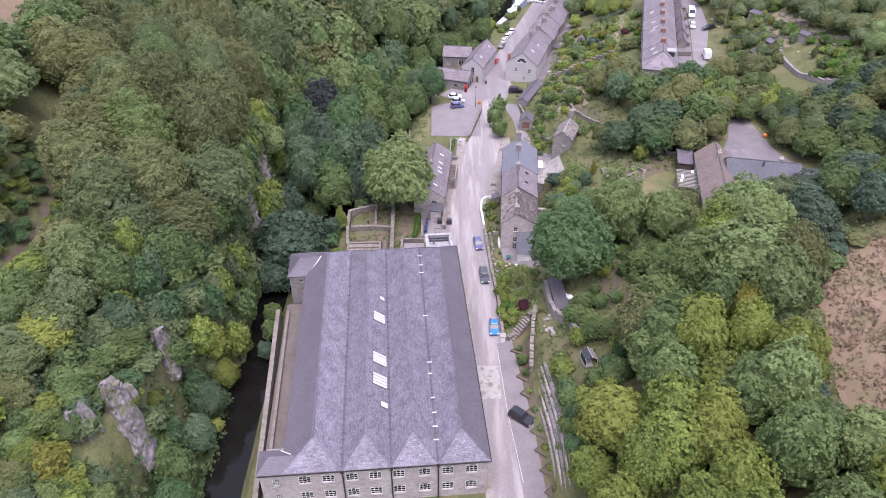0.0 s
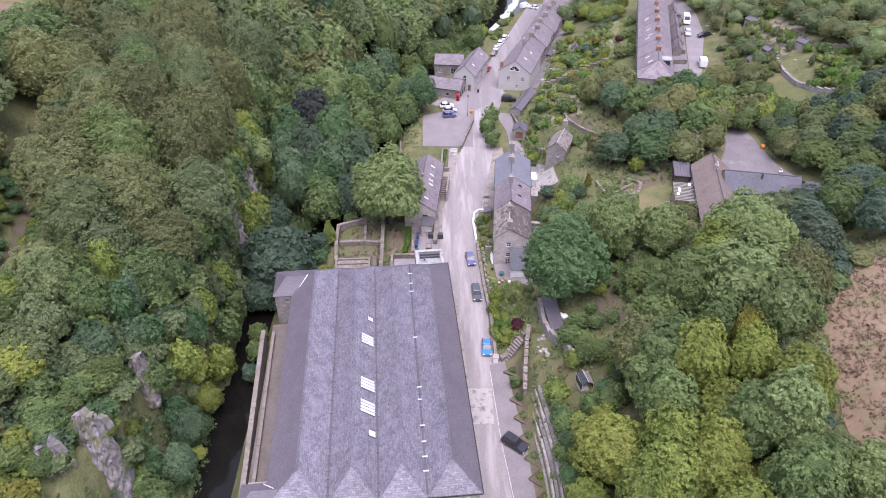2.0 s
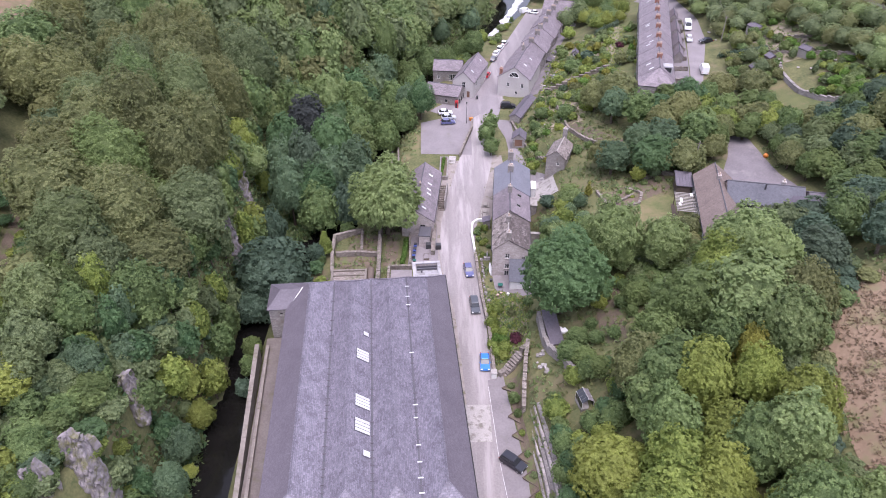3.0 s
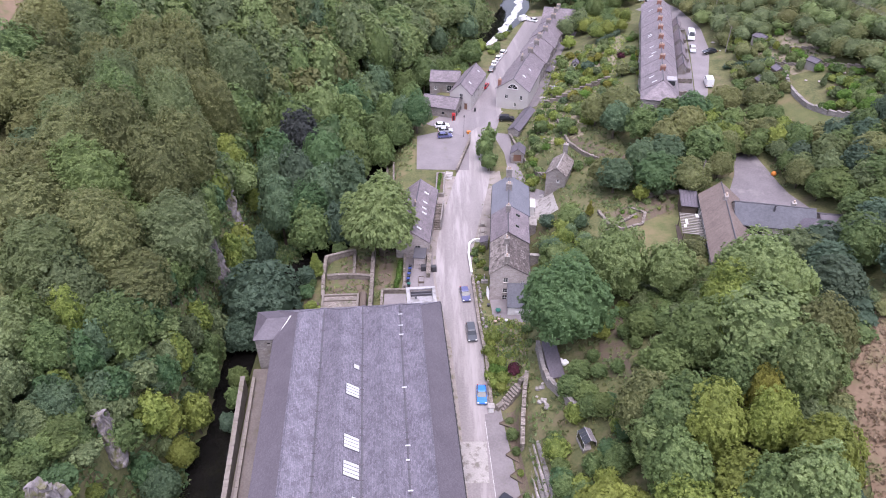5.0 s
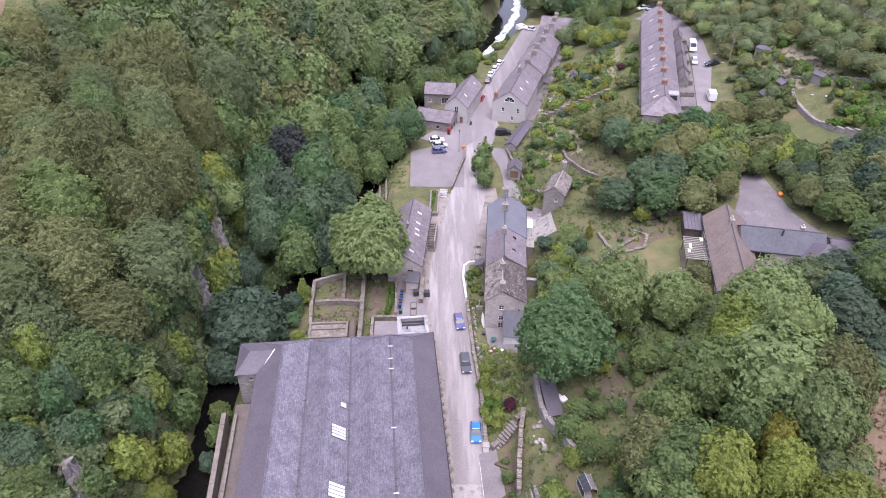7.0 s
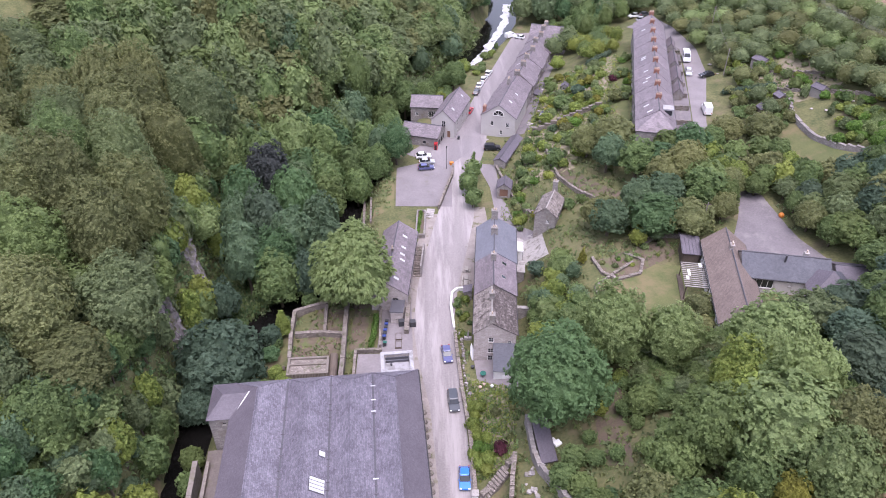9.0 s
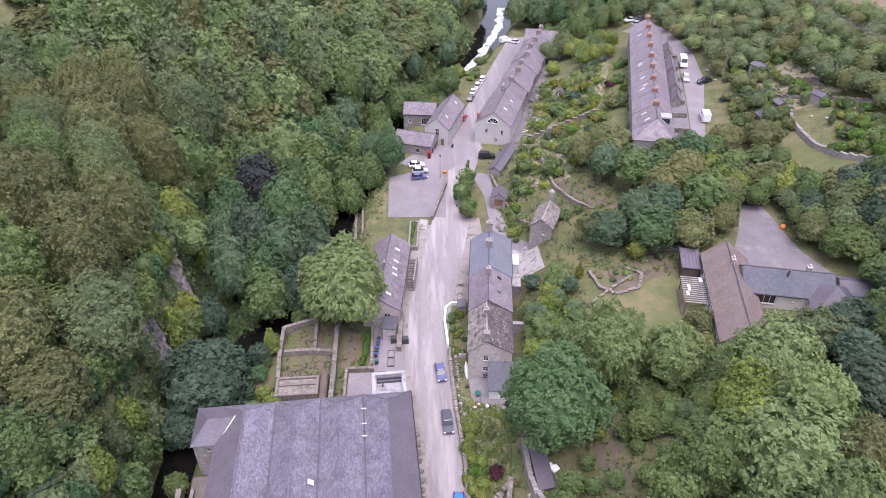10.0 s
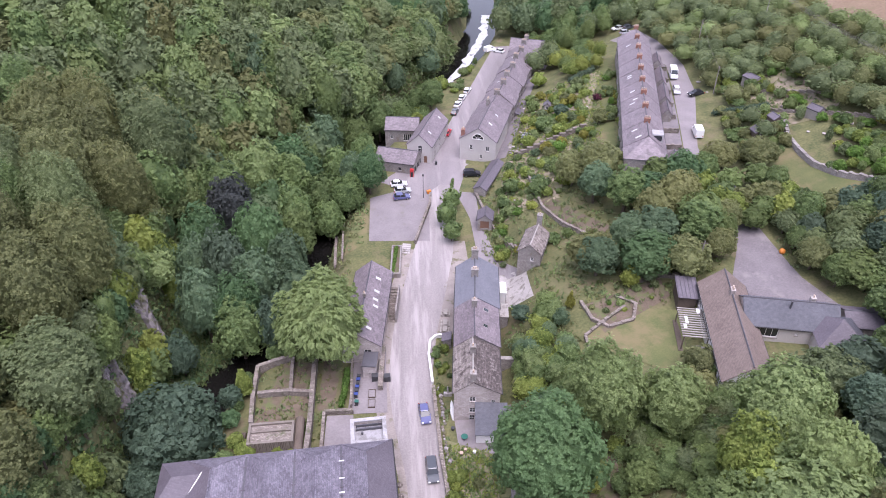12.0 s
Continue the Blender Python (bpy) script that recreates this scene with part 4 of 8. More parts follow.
    for x, y, w, h in ((-15.1, 29.5, 2.5, 2.4), (-15.1, 19.6, 2.7, 2.5), (-15.1, 15.0, 2.7, 2.6), (-14.6, 34.9, 1.15, 1.1), (-14.5, 10.4, 1.3, 1.2)):
        z = RIDGE - (x + 17.1) * k + 0.03
        m = Matrix.Translation((x, y, z)) @ Matrix.Rotation(ang, 4, "Y")
        fr = part("rooflight", boxes((-w / 2, -h / 2, 0, w / 2, h / 2, 0.08)), M_LEAD, ob, m=m)
        n = 4 if w > 2 else 1
        for i in range(n):
            a = -h / 2 + 0.07 + (h - 0.14) * i / n
            part("glazing", boxes((-w / 2 + 0.07, a + 0.05, 0.08, w / 2 - 0.07, a + (h - 0.14) / n - 0.05, 0.1)), M_SKYL, fr)
    # pale patches along the third valley
    for y, dx in ((47.5, 0), (44.6, 0), (42.3, 0.1), (30.2, 0.1), (19.0, 0.1), (11.5, 0.2), (8.6, 0.2), (6.0, 0.1), (3.6, 0.1), (16.5, -0.3)):
        part("lead_patch", boxes((-7.6 + dx, y, EAVE + 0.34, -6.6 + dx, y + 0.22, EAVE + 0.40)), M_SKYL, ob, "bright lead patch on the valley")
    m = pose(X0, Y0, 0, 0, 0, ROT)
    # passage between the mill and the river
    lo = bmesh.new()
    box(lo, -33.1, 3.9, -5.0, -28.7, 43.0, 1.6)
    o = solo("pavement_8", lo, M_EARTH, 0, 0, 0, 0, "pinkish rubble-floored passage beside the mill", "passage", kind="structure")
    o.matrix_basis = m
    for x, w, zt, lab in ((-33.6, 0.6, 2.6, "stone river wall with flat coping"), (-32.2, 0.35, 2.2, "inner stone wall of the passage")):
        w_ob = thing("stone_wall", 0, 0, 0, 0, lab, "wall")
        w_ob.matrix_basis = m @ pose(x, 0, 0, 0, 0, 1.6 if x < -33 else 0.8)
        part("wall_body", boxes((0, -1, -6, w, 40.5, zt)), M_COPE, w_ob)
        c = bmesh.new()
        for i in range(34):
            y = -1 + i * 1.22
            box(c, -0.08, y, zt + 0.005, w + 0.08, y + 1.19, zt + 0.14 + 0.02 * (i % 3))
        part("coping", c, M_COPE, w_ob)
    # boulders along the road wall
    for i in range(17):
        b = bmesh.new()
        bmesh.ops.create_icosphere(b, subdivisions=2, radius=0.5)
        for v in b.verts:
            v.co *= 1 + 0.25 * noise.noise(v.co * 2 + Vector((i * 3, 0, 0)))
            v.co.z *= 0.75
        s = solo("boulder", b, M_RUBBLE, 0, 0, 0, 0, "grey limestone boulder at the foot of the mill wall", "boulder", "boulders along the mill")
        s.matrix_basis = m @ pose(0.95, 21 + i * 1.7 + rng0.uniform(-.3, .3), 0.25, 0, 0, rng0.uniform(0, 360))
    # white-walled stair tower at the back
    tw = thing("stair_tower", 0, 0, 0, 0, "white-coped flat-roofed stair tower behind the mill", "tower")
    tw.matrix_basis = m @ pose(-6.0, LEN + 0.05, 0)
    part("tower_wall", boxes((0.4, 0, -1, 5.6, 0.4, 8.0), (0.4, 4.2, -1, 5.6, 4.6, 8.0), (0.4, 0.4, -1, 0.8, 4.2, 8.0), (5.2, 0.4, -1, 5.6, 4.2, 8.0)), M_PALE, tw)
    part("coping", boxes((0.3, -0.1, 8.0, 5.7, 0.5, 8.2), (0.3, 4.1, 8.0, 5.7, 4.7, 8.2), (0.3, 0.5, 8.0, 0.9, 4.1, 8.2), (5.1, 0.5, 8.0, 5.7, 4.1, 8.2)), M_COPING, tw, "white-painted coping")
    part("flat_roof", boxes((0.8, 0.4, 7.0, 5.2, 4.2, 7.3)), M_COPING, tw)
    part("upstand", boxes((1.1, 3.0, 7.3, 5.0, 3.25, 7.75)), M_LEAD, tw)
    part("upstand", boxes((1.1, 3.7, 7.3, 5.0, 3.85, 7.8)), M_LEAD, tw)
    v = bmesh.new()
    tube(v, (2.0, 2.2, 7.5), (2.0, 2.2, 8.0), 0.14, 0.14, 8)
    part("vent", v, M_LEAD, tw)


rng0 = random.Random(3)
mill()


# ---- dry-stone and garden walls ----
def stone_wall(points, h, w=0.5, mat=None, label="grey dry-stone boundary wall", cop=None, base=-1.0, group="", coping=True, level=None):
    """A wall along plan points that follows the land, with separate coping stones."""
    mat = mat or M_RUBBLE
    ob = thing("stone_wall", 0, 0, 0, 0, label, "wall", group)
    body, top = bmesh.new(), bmesh.new()
    for (ax, ay), (bx, by) in zip(points, points[1:]):
        L = math.hypot(bx - ax, by - ay)
        n = max(1, int(L / 1.6))
        ang = math.degrees(math.atan2(by - ay, bx - ax))
        for i in range(n):
            px, py = ax + (bx - ax) * i / n, ay + (by - ay) * i / n
            mx, my = ax + (bx - ax) * (i + .5) / n, ay + (by - ay) * (i + .5) / n
            zt = (level if level is not None else ground_z(mx, my)) + h + rng0.uniform(-.05, .05)
            m = pose(px, py, 0, 0, 0, ang)
            box(body, 0, -w / 2, zt - h + base, L / n + 0.01 * (i % 2), w / 2, zt, m)
            if coping:
                k = max(1, int(L / n / 0.55))
                for c in range(k):
                    box(top, L / n * c / k + 0.01, -w / 2 - 0.05, zt + 0.004, L / n * (c + 1) / k - 0.015, w / 2 + 0.05, zt + rng0.uniform(0.08, 0.17), m)
    part("wall_body", body, mat, ob)
    if coping:
        part("coping", top, cop or mat, ob)
    else:
        top.free()
    return ob


# stepped retaining wall above the parking strip: five set-back courses
rw = thing("retaining_wall", 0, 0, 0, 0, "tall stepped grey stone retaining wall above the parking strip", "wall")
for k in range(5):
    c, cc = bmesh.new(), bmesh.new()
    line = [(15.15, 83.0), (16.2, 72.1), (16.65, 66.0), (16.9, 50.0)]
    for (ax, ay), (bx, by) in zip(line, line[1:]):
        L = math.hypot(bx - ax, by - ay)
        m = pose(ax + 0.5 * k, ay, 0, 0, 0, math.degrees(math.atan2(by - ay, bx - ax)))
        box(c, 0, -0.02, -1.5, L, 0.62, 1.05 + 0.72 * k, m)
        n = int(L / 0.9)
        for i in range(n):
            box(cc, L * i / n + 0.02, 0.1, 1.055 + 0.72 * k, L * (i + 1) / n - 0.02, 0.66, 1.13 + 0.72 * k + rng0.uniform(0, 0.07), m)
    part("wall_course", c, M_STONE, rw)
    part("coping", cc, M_PALE if k % 2 else M_STONE, rw)
stone_wall([(15.2, 83.2), (15.7, 88), (16.4, 93), (17.2, 97)], 1.5, 0.6, M_RUBBLE, label="stone retaining wall beside the garden steps", base=-5)
stone_wall([(17.2, 96.9), (14.6, 94.6), (11.9, 92.2)], 0.7, 0.8, M_RUBBLE, label="sloping stone wall beside the garden steps", base=-4)
stone_wall([(11.1, 93), (10.9, 104), (10.1, 113), (9.7, 121), (9.4, 128)], 0.8, 0.5, label="low roadside stone wall of the cottage garden")
stone_wall([(19.7, 103.2), (19.75, 95.2), (20.2, 92.4), (23.4, 84.4)], 1.5, 0.6, M_STONE, label="stone terrace wall with pale coping", base=-3)
stone_wall([(9.3, 129), (8.9, 136), (9.3, 139.6), (10.4, 140.8), (13.4, 141.0)], 0.7, 0.35, M_WHITE, "white-painted cottage garden wall", M_WHITE)
stone_wall([(22.5, 190), (24, 180), (26, 171), (29.8, 162), (33, 159)], 0.8, 0.45, label="curving stone wall along the lane")
stone_wall([(35.1, 193), (35.8, 174), (38.6, 164.7), (43.5, 157)], 0.9, 0.45, label="stone wall along the grass path")
stone_wall([(7.2, 171), (9.2, 179), (11.0, 186), (11.4, 190.5)], 1.0, 0.45, label="stone wall between road and car park")
stone_wall([(-10.6, 167), (-11.2, 176), (-11.6, 185)], 0.9, 0.5, label="straight stone wall beside the lawn")
stone_wall([(-8.9, 167), (-9.4, 176), (-9.8, 185)], 0.6, 0.35, label="straight stone wall beside the lawn")
stone_wall([(35.6, 126.5), (35.5, 130.2), (38, 132.2), (44, 136.6)], 0.5, 0.4, label="low curved stone edging of the lawn")
stone_wall([(36.6, 139), (37.6, 134), (40, 131.8), (44.5, 133), (46, 137), (43, 139.5)], 0.45, 0.5, label="rockery edging of pale stones")
stone_wall([(46, 142.5), (52, 143.5), (56, 141.5)], 0.9, 0.5, label="stone wall behind the flower garden")
stone_wall([(92.3, 185.6), (90.4, 179), (90.0, 173.7), (90.2, 167.2), (92.2, 161.4), (95.5, 157), (97.2, 151.5)], 1.1, 0.7, M_STONE, label="pale stone wall above the sloping lawn")
stone_wall([(88, 196), (97, 187), (108, 174)], 0.7, 0.5, label="rock garden terrace wall")
stone_wall([(92, 204), (103, 192), (116, 180)], 0.7, 0.5, label="rock garden terrace wall")
stone_wall([(33.5, 203), (45, 203.5), (52, 205)], 1.4, 0.6, label="long stone garden wall below the allotments")
stone_wall([(-20.7, 121), (-21.4, 127.5), (-21.6, 134), (-15.6, 136.4)], 1.3, 0.6, label="ruined stone wall of a vanished building", level=0)
stone_wall([(-20.7, 127.6), (-15.4, 127.9), (-11.2, 127.4)], 1.2, 0.6, label="ruined stone cross wall with broken top", level=0)
stone_wall([(-15.2, 128), (-15.7, 136)], 0.9, 0.5, label="ruined stone wall of a vanished building", level=0)
stone_wall([(-11.0, 112.2), (-11.0, 120), (-11.3, 128), (-11.6, 137)], 2.0, 0.7, label="thick ruined stone wall behind the mill", level=0)
stone_wall([(-8.8, 111.5), (-9.0, 123.2)], 0.9, 0.4, label="low terrace parapet wall", level=0)
stone_wall([(-9.0, 123.2), (-4.2, 123.2)], 0.9, 0.4, label="low terrace parapet wall", level=0)
stone_wall([(-4.6, 124.2), (-5.0, 136.5)], 1.0, 0.35, label="bin yard side wall", level=0)
stone_wall([(0.6, 138.5), (0.2, 128)], 1.1, 0.8, label="stone wall beside the bin yard", level=0)


def ruin_tank():
    ob = thing("stone_tank", -16.8, 117.8, 0, 3, "streaked concrete turbine tank in the ruin", "tank")
    part("tank_wall", boxes((-3.6, -2.1, -3, 3.6, -1.7, 2.6), (-3.6, 1.7, -3, 3.6, 2.1, 2.6), (-3.6, -1.7, -3, -3.2, 1.7, 2.6), (3.2, -1.7, -3, 3.6, 1.7, 2.6)), M_COPE, ob)
    part("floor_slab", boxes((-3.2, -1.7, -3, 3.2, 1.7, 2.25)), M_RUBBLE, ob)
    part("cross_wall", boxes((-3.2, 0.2, 2.25, 3.2, 0.5, 2.55)), M_COPE, ob)
    for i in range(26):
        x = -3.5 + i * 0.28 + rng0.uniform(-.08, .08)
        part("streak", boxes((x, -2.106, 2.4 - rng0.uniform(0.8, 2.4), x + rng0.uniform(0.04, 0.13), -2.1, 2.5)), M_TIMBER, ob)
    r = bmesh.new()
    tube(r, (4.3, -3.5, 1.4), (4.3, 3.2, 1.4), 0.75, 0.75, 14)
    solo("pipe", r, M_TIMBER, -16.8, 117.8, 0, 3, "rusty riveted iron penstock pipe", "pipe")
    b = boxes((-4.6, -2.9, 0.2, 3.8, -2.3, 0.7), (-5.0, -2.3, 0.2, -4.4, 2.0, 0.7))
    solo("iron_channel", b, M_TIMBER, -16.8, 117.8, 0, 3, "dark rusted iron channel beside the tank", "channel")


ruin_tank()

# ---- cottages by the road ----
c1 = gable_building("cottage", "stone end cottage with a mossy stone-tile roof", 16.55, 125.3, 0, -4.6, 7.4, 10.2, 7.0, 9.4, M_PALE, M_STONETILE,
                    {"S": [(-0.7, 4.9, 1.0, 1.1), (-0.7, 2.3, 1.0, 1.1), (-0.7, 0.3, 1.0, 1.4), (2.6, 4.6, 0.7, 0.8)], "W": [(-2, 1.2, 1.0, 1.2), (2, 1.2, 1.0, 1.2), (-2, 4.2, 1.0, 1.1), (2, 4.2, 1.0, 1.1), (0, 0, 0.9, 2.0)]}, "cottage", "roadside cottages", ridge_x=-0.7, roof2=M_MOSSY)
chimney(c1, -0.7, -4.6, 9.0, 11.2, 0.9, 0.9, M_STONE, 1)
chimney(c1, -0.7, 1.6, 9.0, 11.0, 0.9, 0.8, M_STONE, 1)
c2 = gable_building("cottage", "middle stone cottage with grey-brown slate roof", 17.5, 135.6, 0, -4.6, 7.6, 10.0, 7.2, 9.8, M_STONE, M_PURPLE,
                    {"W": [(-2.5, 1.2, 1.0, 1.2), (2.5, 1.2, 1.0, 1.2), (-2.5, 4.3, 1.0, 1.1), (2.5, 4.3, 1.0, 1.1), (0, 0, 0.9, 2.0)]}, "cottage", "roadside cottages", ridge_x=-0.5)
chimney(c2, -0.5, 2.6, 9.4, 11.4, 0.9, 0.8, M_STONE, 1)
rooflight(c2, 1.4, -1.5, 0, 0, 7.2, 9.8, -0.5, 0.8, 1.0, M_PANE, 7.6)
rooflight(c2, 1.6, 2.8, 0, 0, 7.2, 9.8, -0.5, 0.9, 1.1, M_PANE, 7.6)
c3 = gable_building("cottage", "stone cottage with smooth blue slate roof", 18.6, 146.9, 0, -5.2, 7.9, 12.4, 7.2, 9.9, M_RENDER, M_SLATE_B,
                    {"W": [(-3.5, 1.2, 1.0, 1.2), (3.5, 1.2, 1.0, 1.2), (-3.5, 4.3, 1.0, 1.1), (3.5, 4.3, 1.0, 1.1), (0, 0, 0.9, 2.0)]}, "cottage", "roadside cottages", ridge_x=-0.5)
chimney(c3, -0.5, 5.7, 9.4, 12.0, 1.3, 0.9, M_STONE, 2)
chimney(c3, -0.5, 0.2, 9.4, 11.4, 1.3, 0.8, M_STONE, 2)
d = thing("lean_to", 18.2, 117.2, 0, -4.6, "white lean-to with a dark slate roof", "lean-to")
part("wall", boxes((-2.4, -2.1, -1, -2.1, 2.4, 3.0), (2.1, -2.1, -1, 2.4, 2.4, 3.0), (-2.1, -2.1, -1, 2.1, -1.8, 3.0)), M_WHITE, d)
part("roof_slope", slab_bm([(-2.6, -2.4, 3.1), (2.6, -2.4, 3.1), (2.6, 2.75, 5.0), (-2.6, 2.75, 5.0)]), M_SLATE_N, d)
part("door", boxes((-0.9, -2.16, 0, 0.1, -2.11, 2.0)), M_WHITE, d)
window(d, pose(0.6, -2.32, 1.0), 1.0, 1.0)
# porches and rear additions
e = thing("rear_extension", 22.9, 149.5, 0, -5, "white flat-roofed rear extension with dark glazing", "extension")
part("wall", boxes((-1.0, -1.6, -1, 1.6, 1.6, 4.6)), M_WHITE, e)
part("glazing", boxes((1.62, -1.2, 2.0, 1.68, 1.2, 4.2)), M_PANE, e)
part("flat_roof", boxes((-1.1, -1.75, 4.62, 1.75, 1.75, 4.8)), M_WHITE, e)
e = thing("rear_extension", 22.6, 143.6, 0, -5, "grey rear extension of a cottage", "extension")
part("wall", boxes((-1.0, -1.8, -1, 1.6, 1.8, 3.8)), M_STONE, e)
part("flat_roof", boxes((-1.1, -1.95, 3.82, 1.75, 1.95, 3.98)), M_CONC, e)
part("doors", boxes((1.62, -1.3, 0.8, 1.67, 1.3, 3.2)), M_PANE, e)
e = thing("rear_wall", 22.6, 131.3, 0, -5, "stone rear passage wall of the cottages", "wall")
part("wall_body", boxes((-1.4, -0.3, -1, 2.6, 0.3, 3.4)), M_STONE, e)
part("coping", boxes((-1.4, -0.4, 3.405, 2.6, 0.4, 3.55)), M_CONC, e)
p = thing("porch", 12.5, 138.6, 0, -4.6, "small stone porch with grey roof", "porch")
part("wall", boxes((-0.9, -0.9, -0.5, 0.7, 0.9, 2.1)), M_STONE, p)
part("roof", slab_bm([(-1.1, -1.1, 2.15), (0.7, -1.1, 2.7), (0.7, 1.1, 2.7), (-1.1, 1.1, 2.15)]), M_SLATE_D, p)

# ---- annexe with outside stair ----
a = gable_building("annexe", "stone annexe with a grey slate roof and rooflights", -2.3, 145.6, 0, -5.0, 7.0, 21.5, 4.4, 7.0, M_PALE, M_PURPLE,
                   {"S": [(1.2, 2.2, 1.3, 1.1)], "E": [(-8, 1.0, 1.0, 1.1), (-4, 1.0, 1.0, 1.1), (6, 1.0, 1.0, 1.1)]}, "annexe", ridge_x=-0.4)
for x, y in ((1.4, 6.5), (1.5, 2.6), (1.5, 0.2), (1.7, -1.6), (1.2, -8.0)):
    rooflight(a, x, y, 0, 0, 4.4, 7.0, -0.4, 0.7, 1.2, None, 7.0)
chimney(a, -0.4, -0.5, 7.1, 8.0, 0.5, 0.5, M_STONE, 1)
s = thing("outside_stair", 2.4, 150.2, 0, -5, "stone outside stair against the annexe", "stair")
for i in range(12):
    part("step", boxes((-0.75, -4.6 + i * 0.68, -0.3, 0.75, -3.9 + i * 0.68, 0.18 + i * 0.19)), M_RUBBLE, s)
part("side_wall", boxes((0.75, -4.6, -0.3, 1.05, 3.8, 2.9)), M_STONE, s)
l = thing("lean_to", -1.1, 132.9, 0, -5, "low stone outhouse with dark flat roof", "outhouse")
part("wall", boxes((-1.6, -1.8, -0.5, 0.7, 1.75, 2.8)), M_PALE, l)
part("roof", boxes((-1.75, -1.95, 2.82, 0.85, 1.75, 3.0)), M_LEAD, l)
s = thing("steps", 4.95, 168.0, 0, -8, "stone steps up to the car park", "steps")
for i in range(9):
    part("step", boxes((-0.95, -2.9 + i * 0.62, -0.3, 0.95, -2.28 + i * 0.62, 0.1 + i * 0.11)), M_CONC, s)
s = thing("raised_planter", 2.9, 164.6, 0, -2, "stone raised bed planted with green shrubs", "planter")
part("wall", boxes((-1.1, -5.2, -0.5, 1.1, -4.8, 1.3), (-1.1, 4.8, -0.5, 1.1, 5.2, 1.3), (-1.1, -4.8, -0.5, -0.75, 4.8, 1.3), (0.75, -4.8, -0.5, 1.1, 4.8, 1.3)), M_STONE, s)
part("soil", boxes((-0.75, -4.8, -0.5, 0.75, 4.8, 1.0)), M_SOIL, s)

# ---- house and garage by the bend ----
h1 = gable_building("house", "pale stone house with purple slate roof", 11.7, 214.8, 1.8, -18, 6.6, 17.0, 4.9, 7.9, M_RENDER, M_PURPLE,
                    {"S": [(0.2, 2.9, 1.1, 1.9), (-0.9, 0.6, 0.8, 1.0), (1.7, 0, 0.9, 2.0)], "E": [(-5, 0.9, 1.0, 1.1), (0, 0.9, 1.0, 1.1), (5, 0.9, 1.0, 1.1), (-5, 3.2, 1.0, 1.0), (0, 3.2, 1.0, 1.0), (5, 3.2, 1.0, 1.0)]}, "house", bars=(1, 1))
rooflight(h1, 1.6, -4.0, 0, 0, 4.9, 7.9, 0, 0.8, 1.1, None, 6.6)
rooflight(h1, 1.6, 5.6, 0, 0, 4.9, 7.9, 0, 0.7, 0.9, None, 6.6)
h1w = gable_building("house_wing", "low stone wing with purple slate roof", 4.9, 222.2, 1.5, 84, 7.2, 9.2, 3.9, 6.0, M_STONE, M_PURPLE,
                     {"W": [(1.6, 0.7, 2.2, 2.0), (-2.8, 1.2, 0.9, 1.0)]}, "house", bars=(3, 0))
ga = gable_building("garage", "stone garage with three open cart bays", 3.6, 205.3, 1.3, 72, 7.4, 10.6, 3.3, 5.2, M_STONE, M_PURPLE,
                    {"S": [(-2.3, 0.3, 1.8, 1.95), (0.0, 0.3, 1.8, 1.95), (2.3, 0.3, 1.8, 1.95)], "W": [(1.5, 1.2, 0.8, 0.8)]}, "garage", frame_mat=M_IRON, bars=(0, 0))
k = thing("telephone_box", 7.0, 199.3, 1.35, -10, "red cast-iron telephone box beside the garage", "telephone box")
part("body", boxes((-0.45, -0.45, 0, -0.36, 0.45, 2.2), (0.36, -0.45, 0, 0.45, 0.45, 2.2), (-0.36, 0.36, 0, 0.36, 0.45, 2.2), (-0.36, -0.45, 1.95, 0.36, -0.36, 2.2)), M_RED, k)
part("roof", soft_box(-0.5, -0.5, 2.2, 0.5, 0.5, 2.45, 0.1), M_RED, k)
part("door", boxes((-0.36, -0.44, 0.0, 0.36, -0.4, 1.95)), M_RED, k)
part("glazing", boxes((-0.28, -0.455, 0.4, 0.28, -0.445, 1.85)), M_PANE, k)

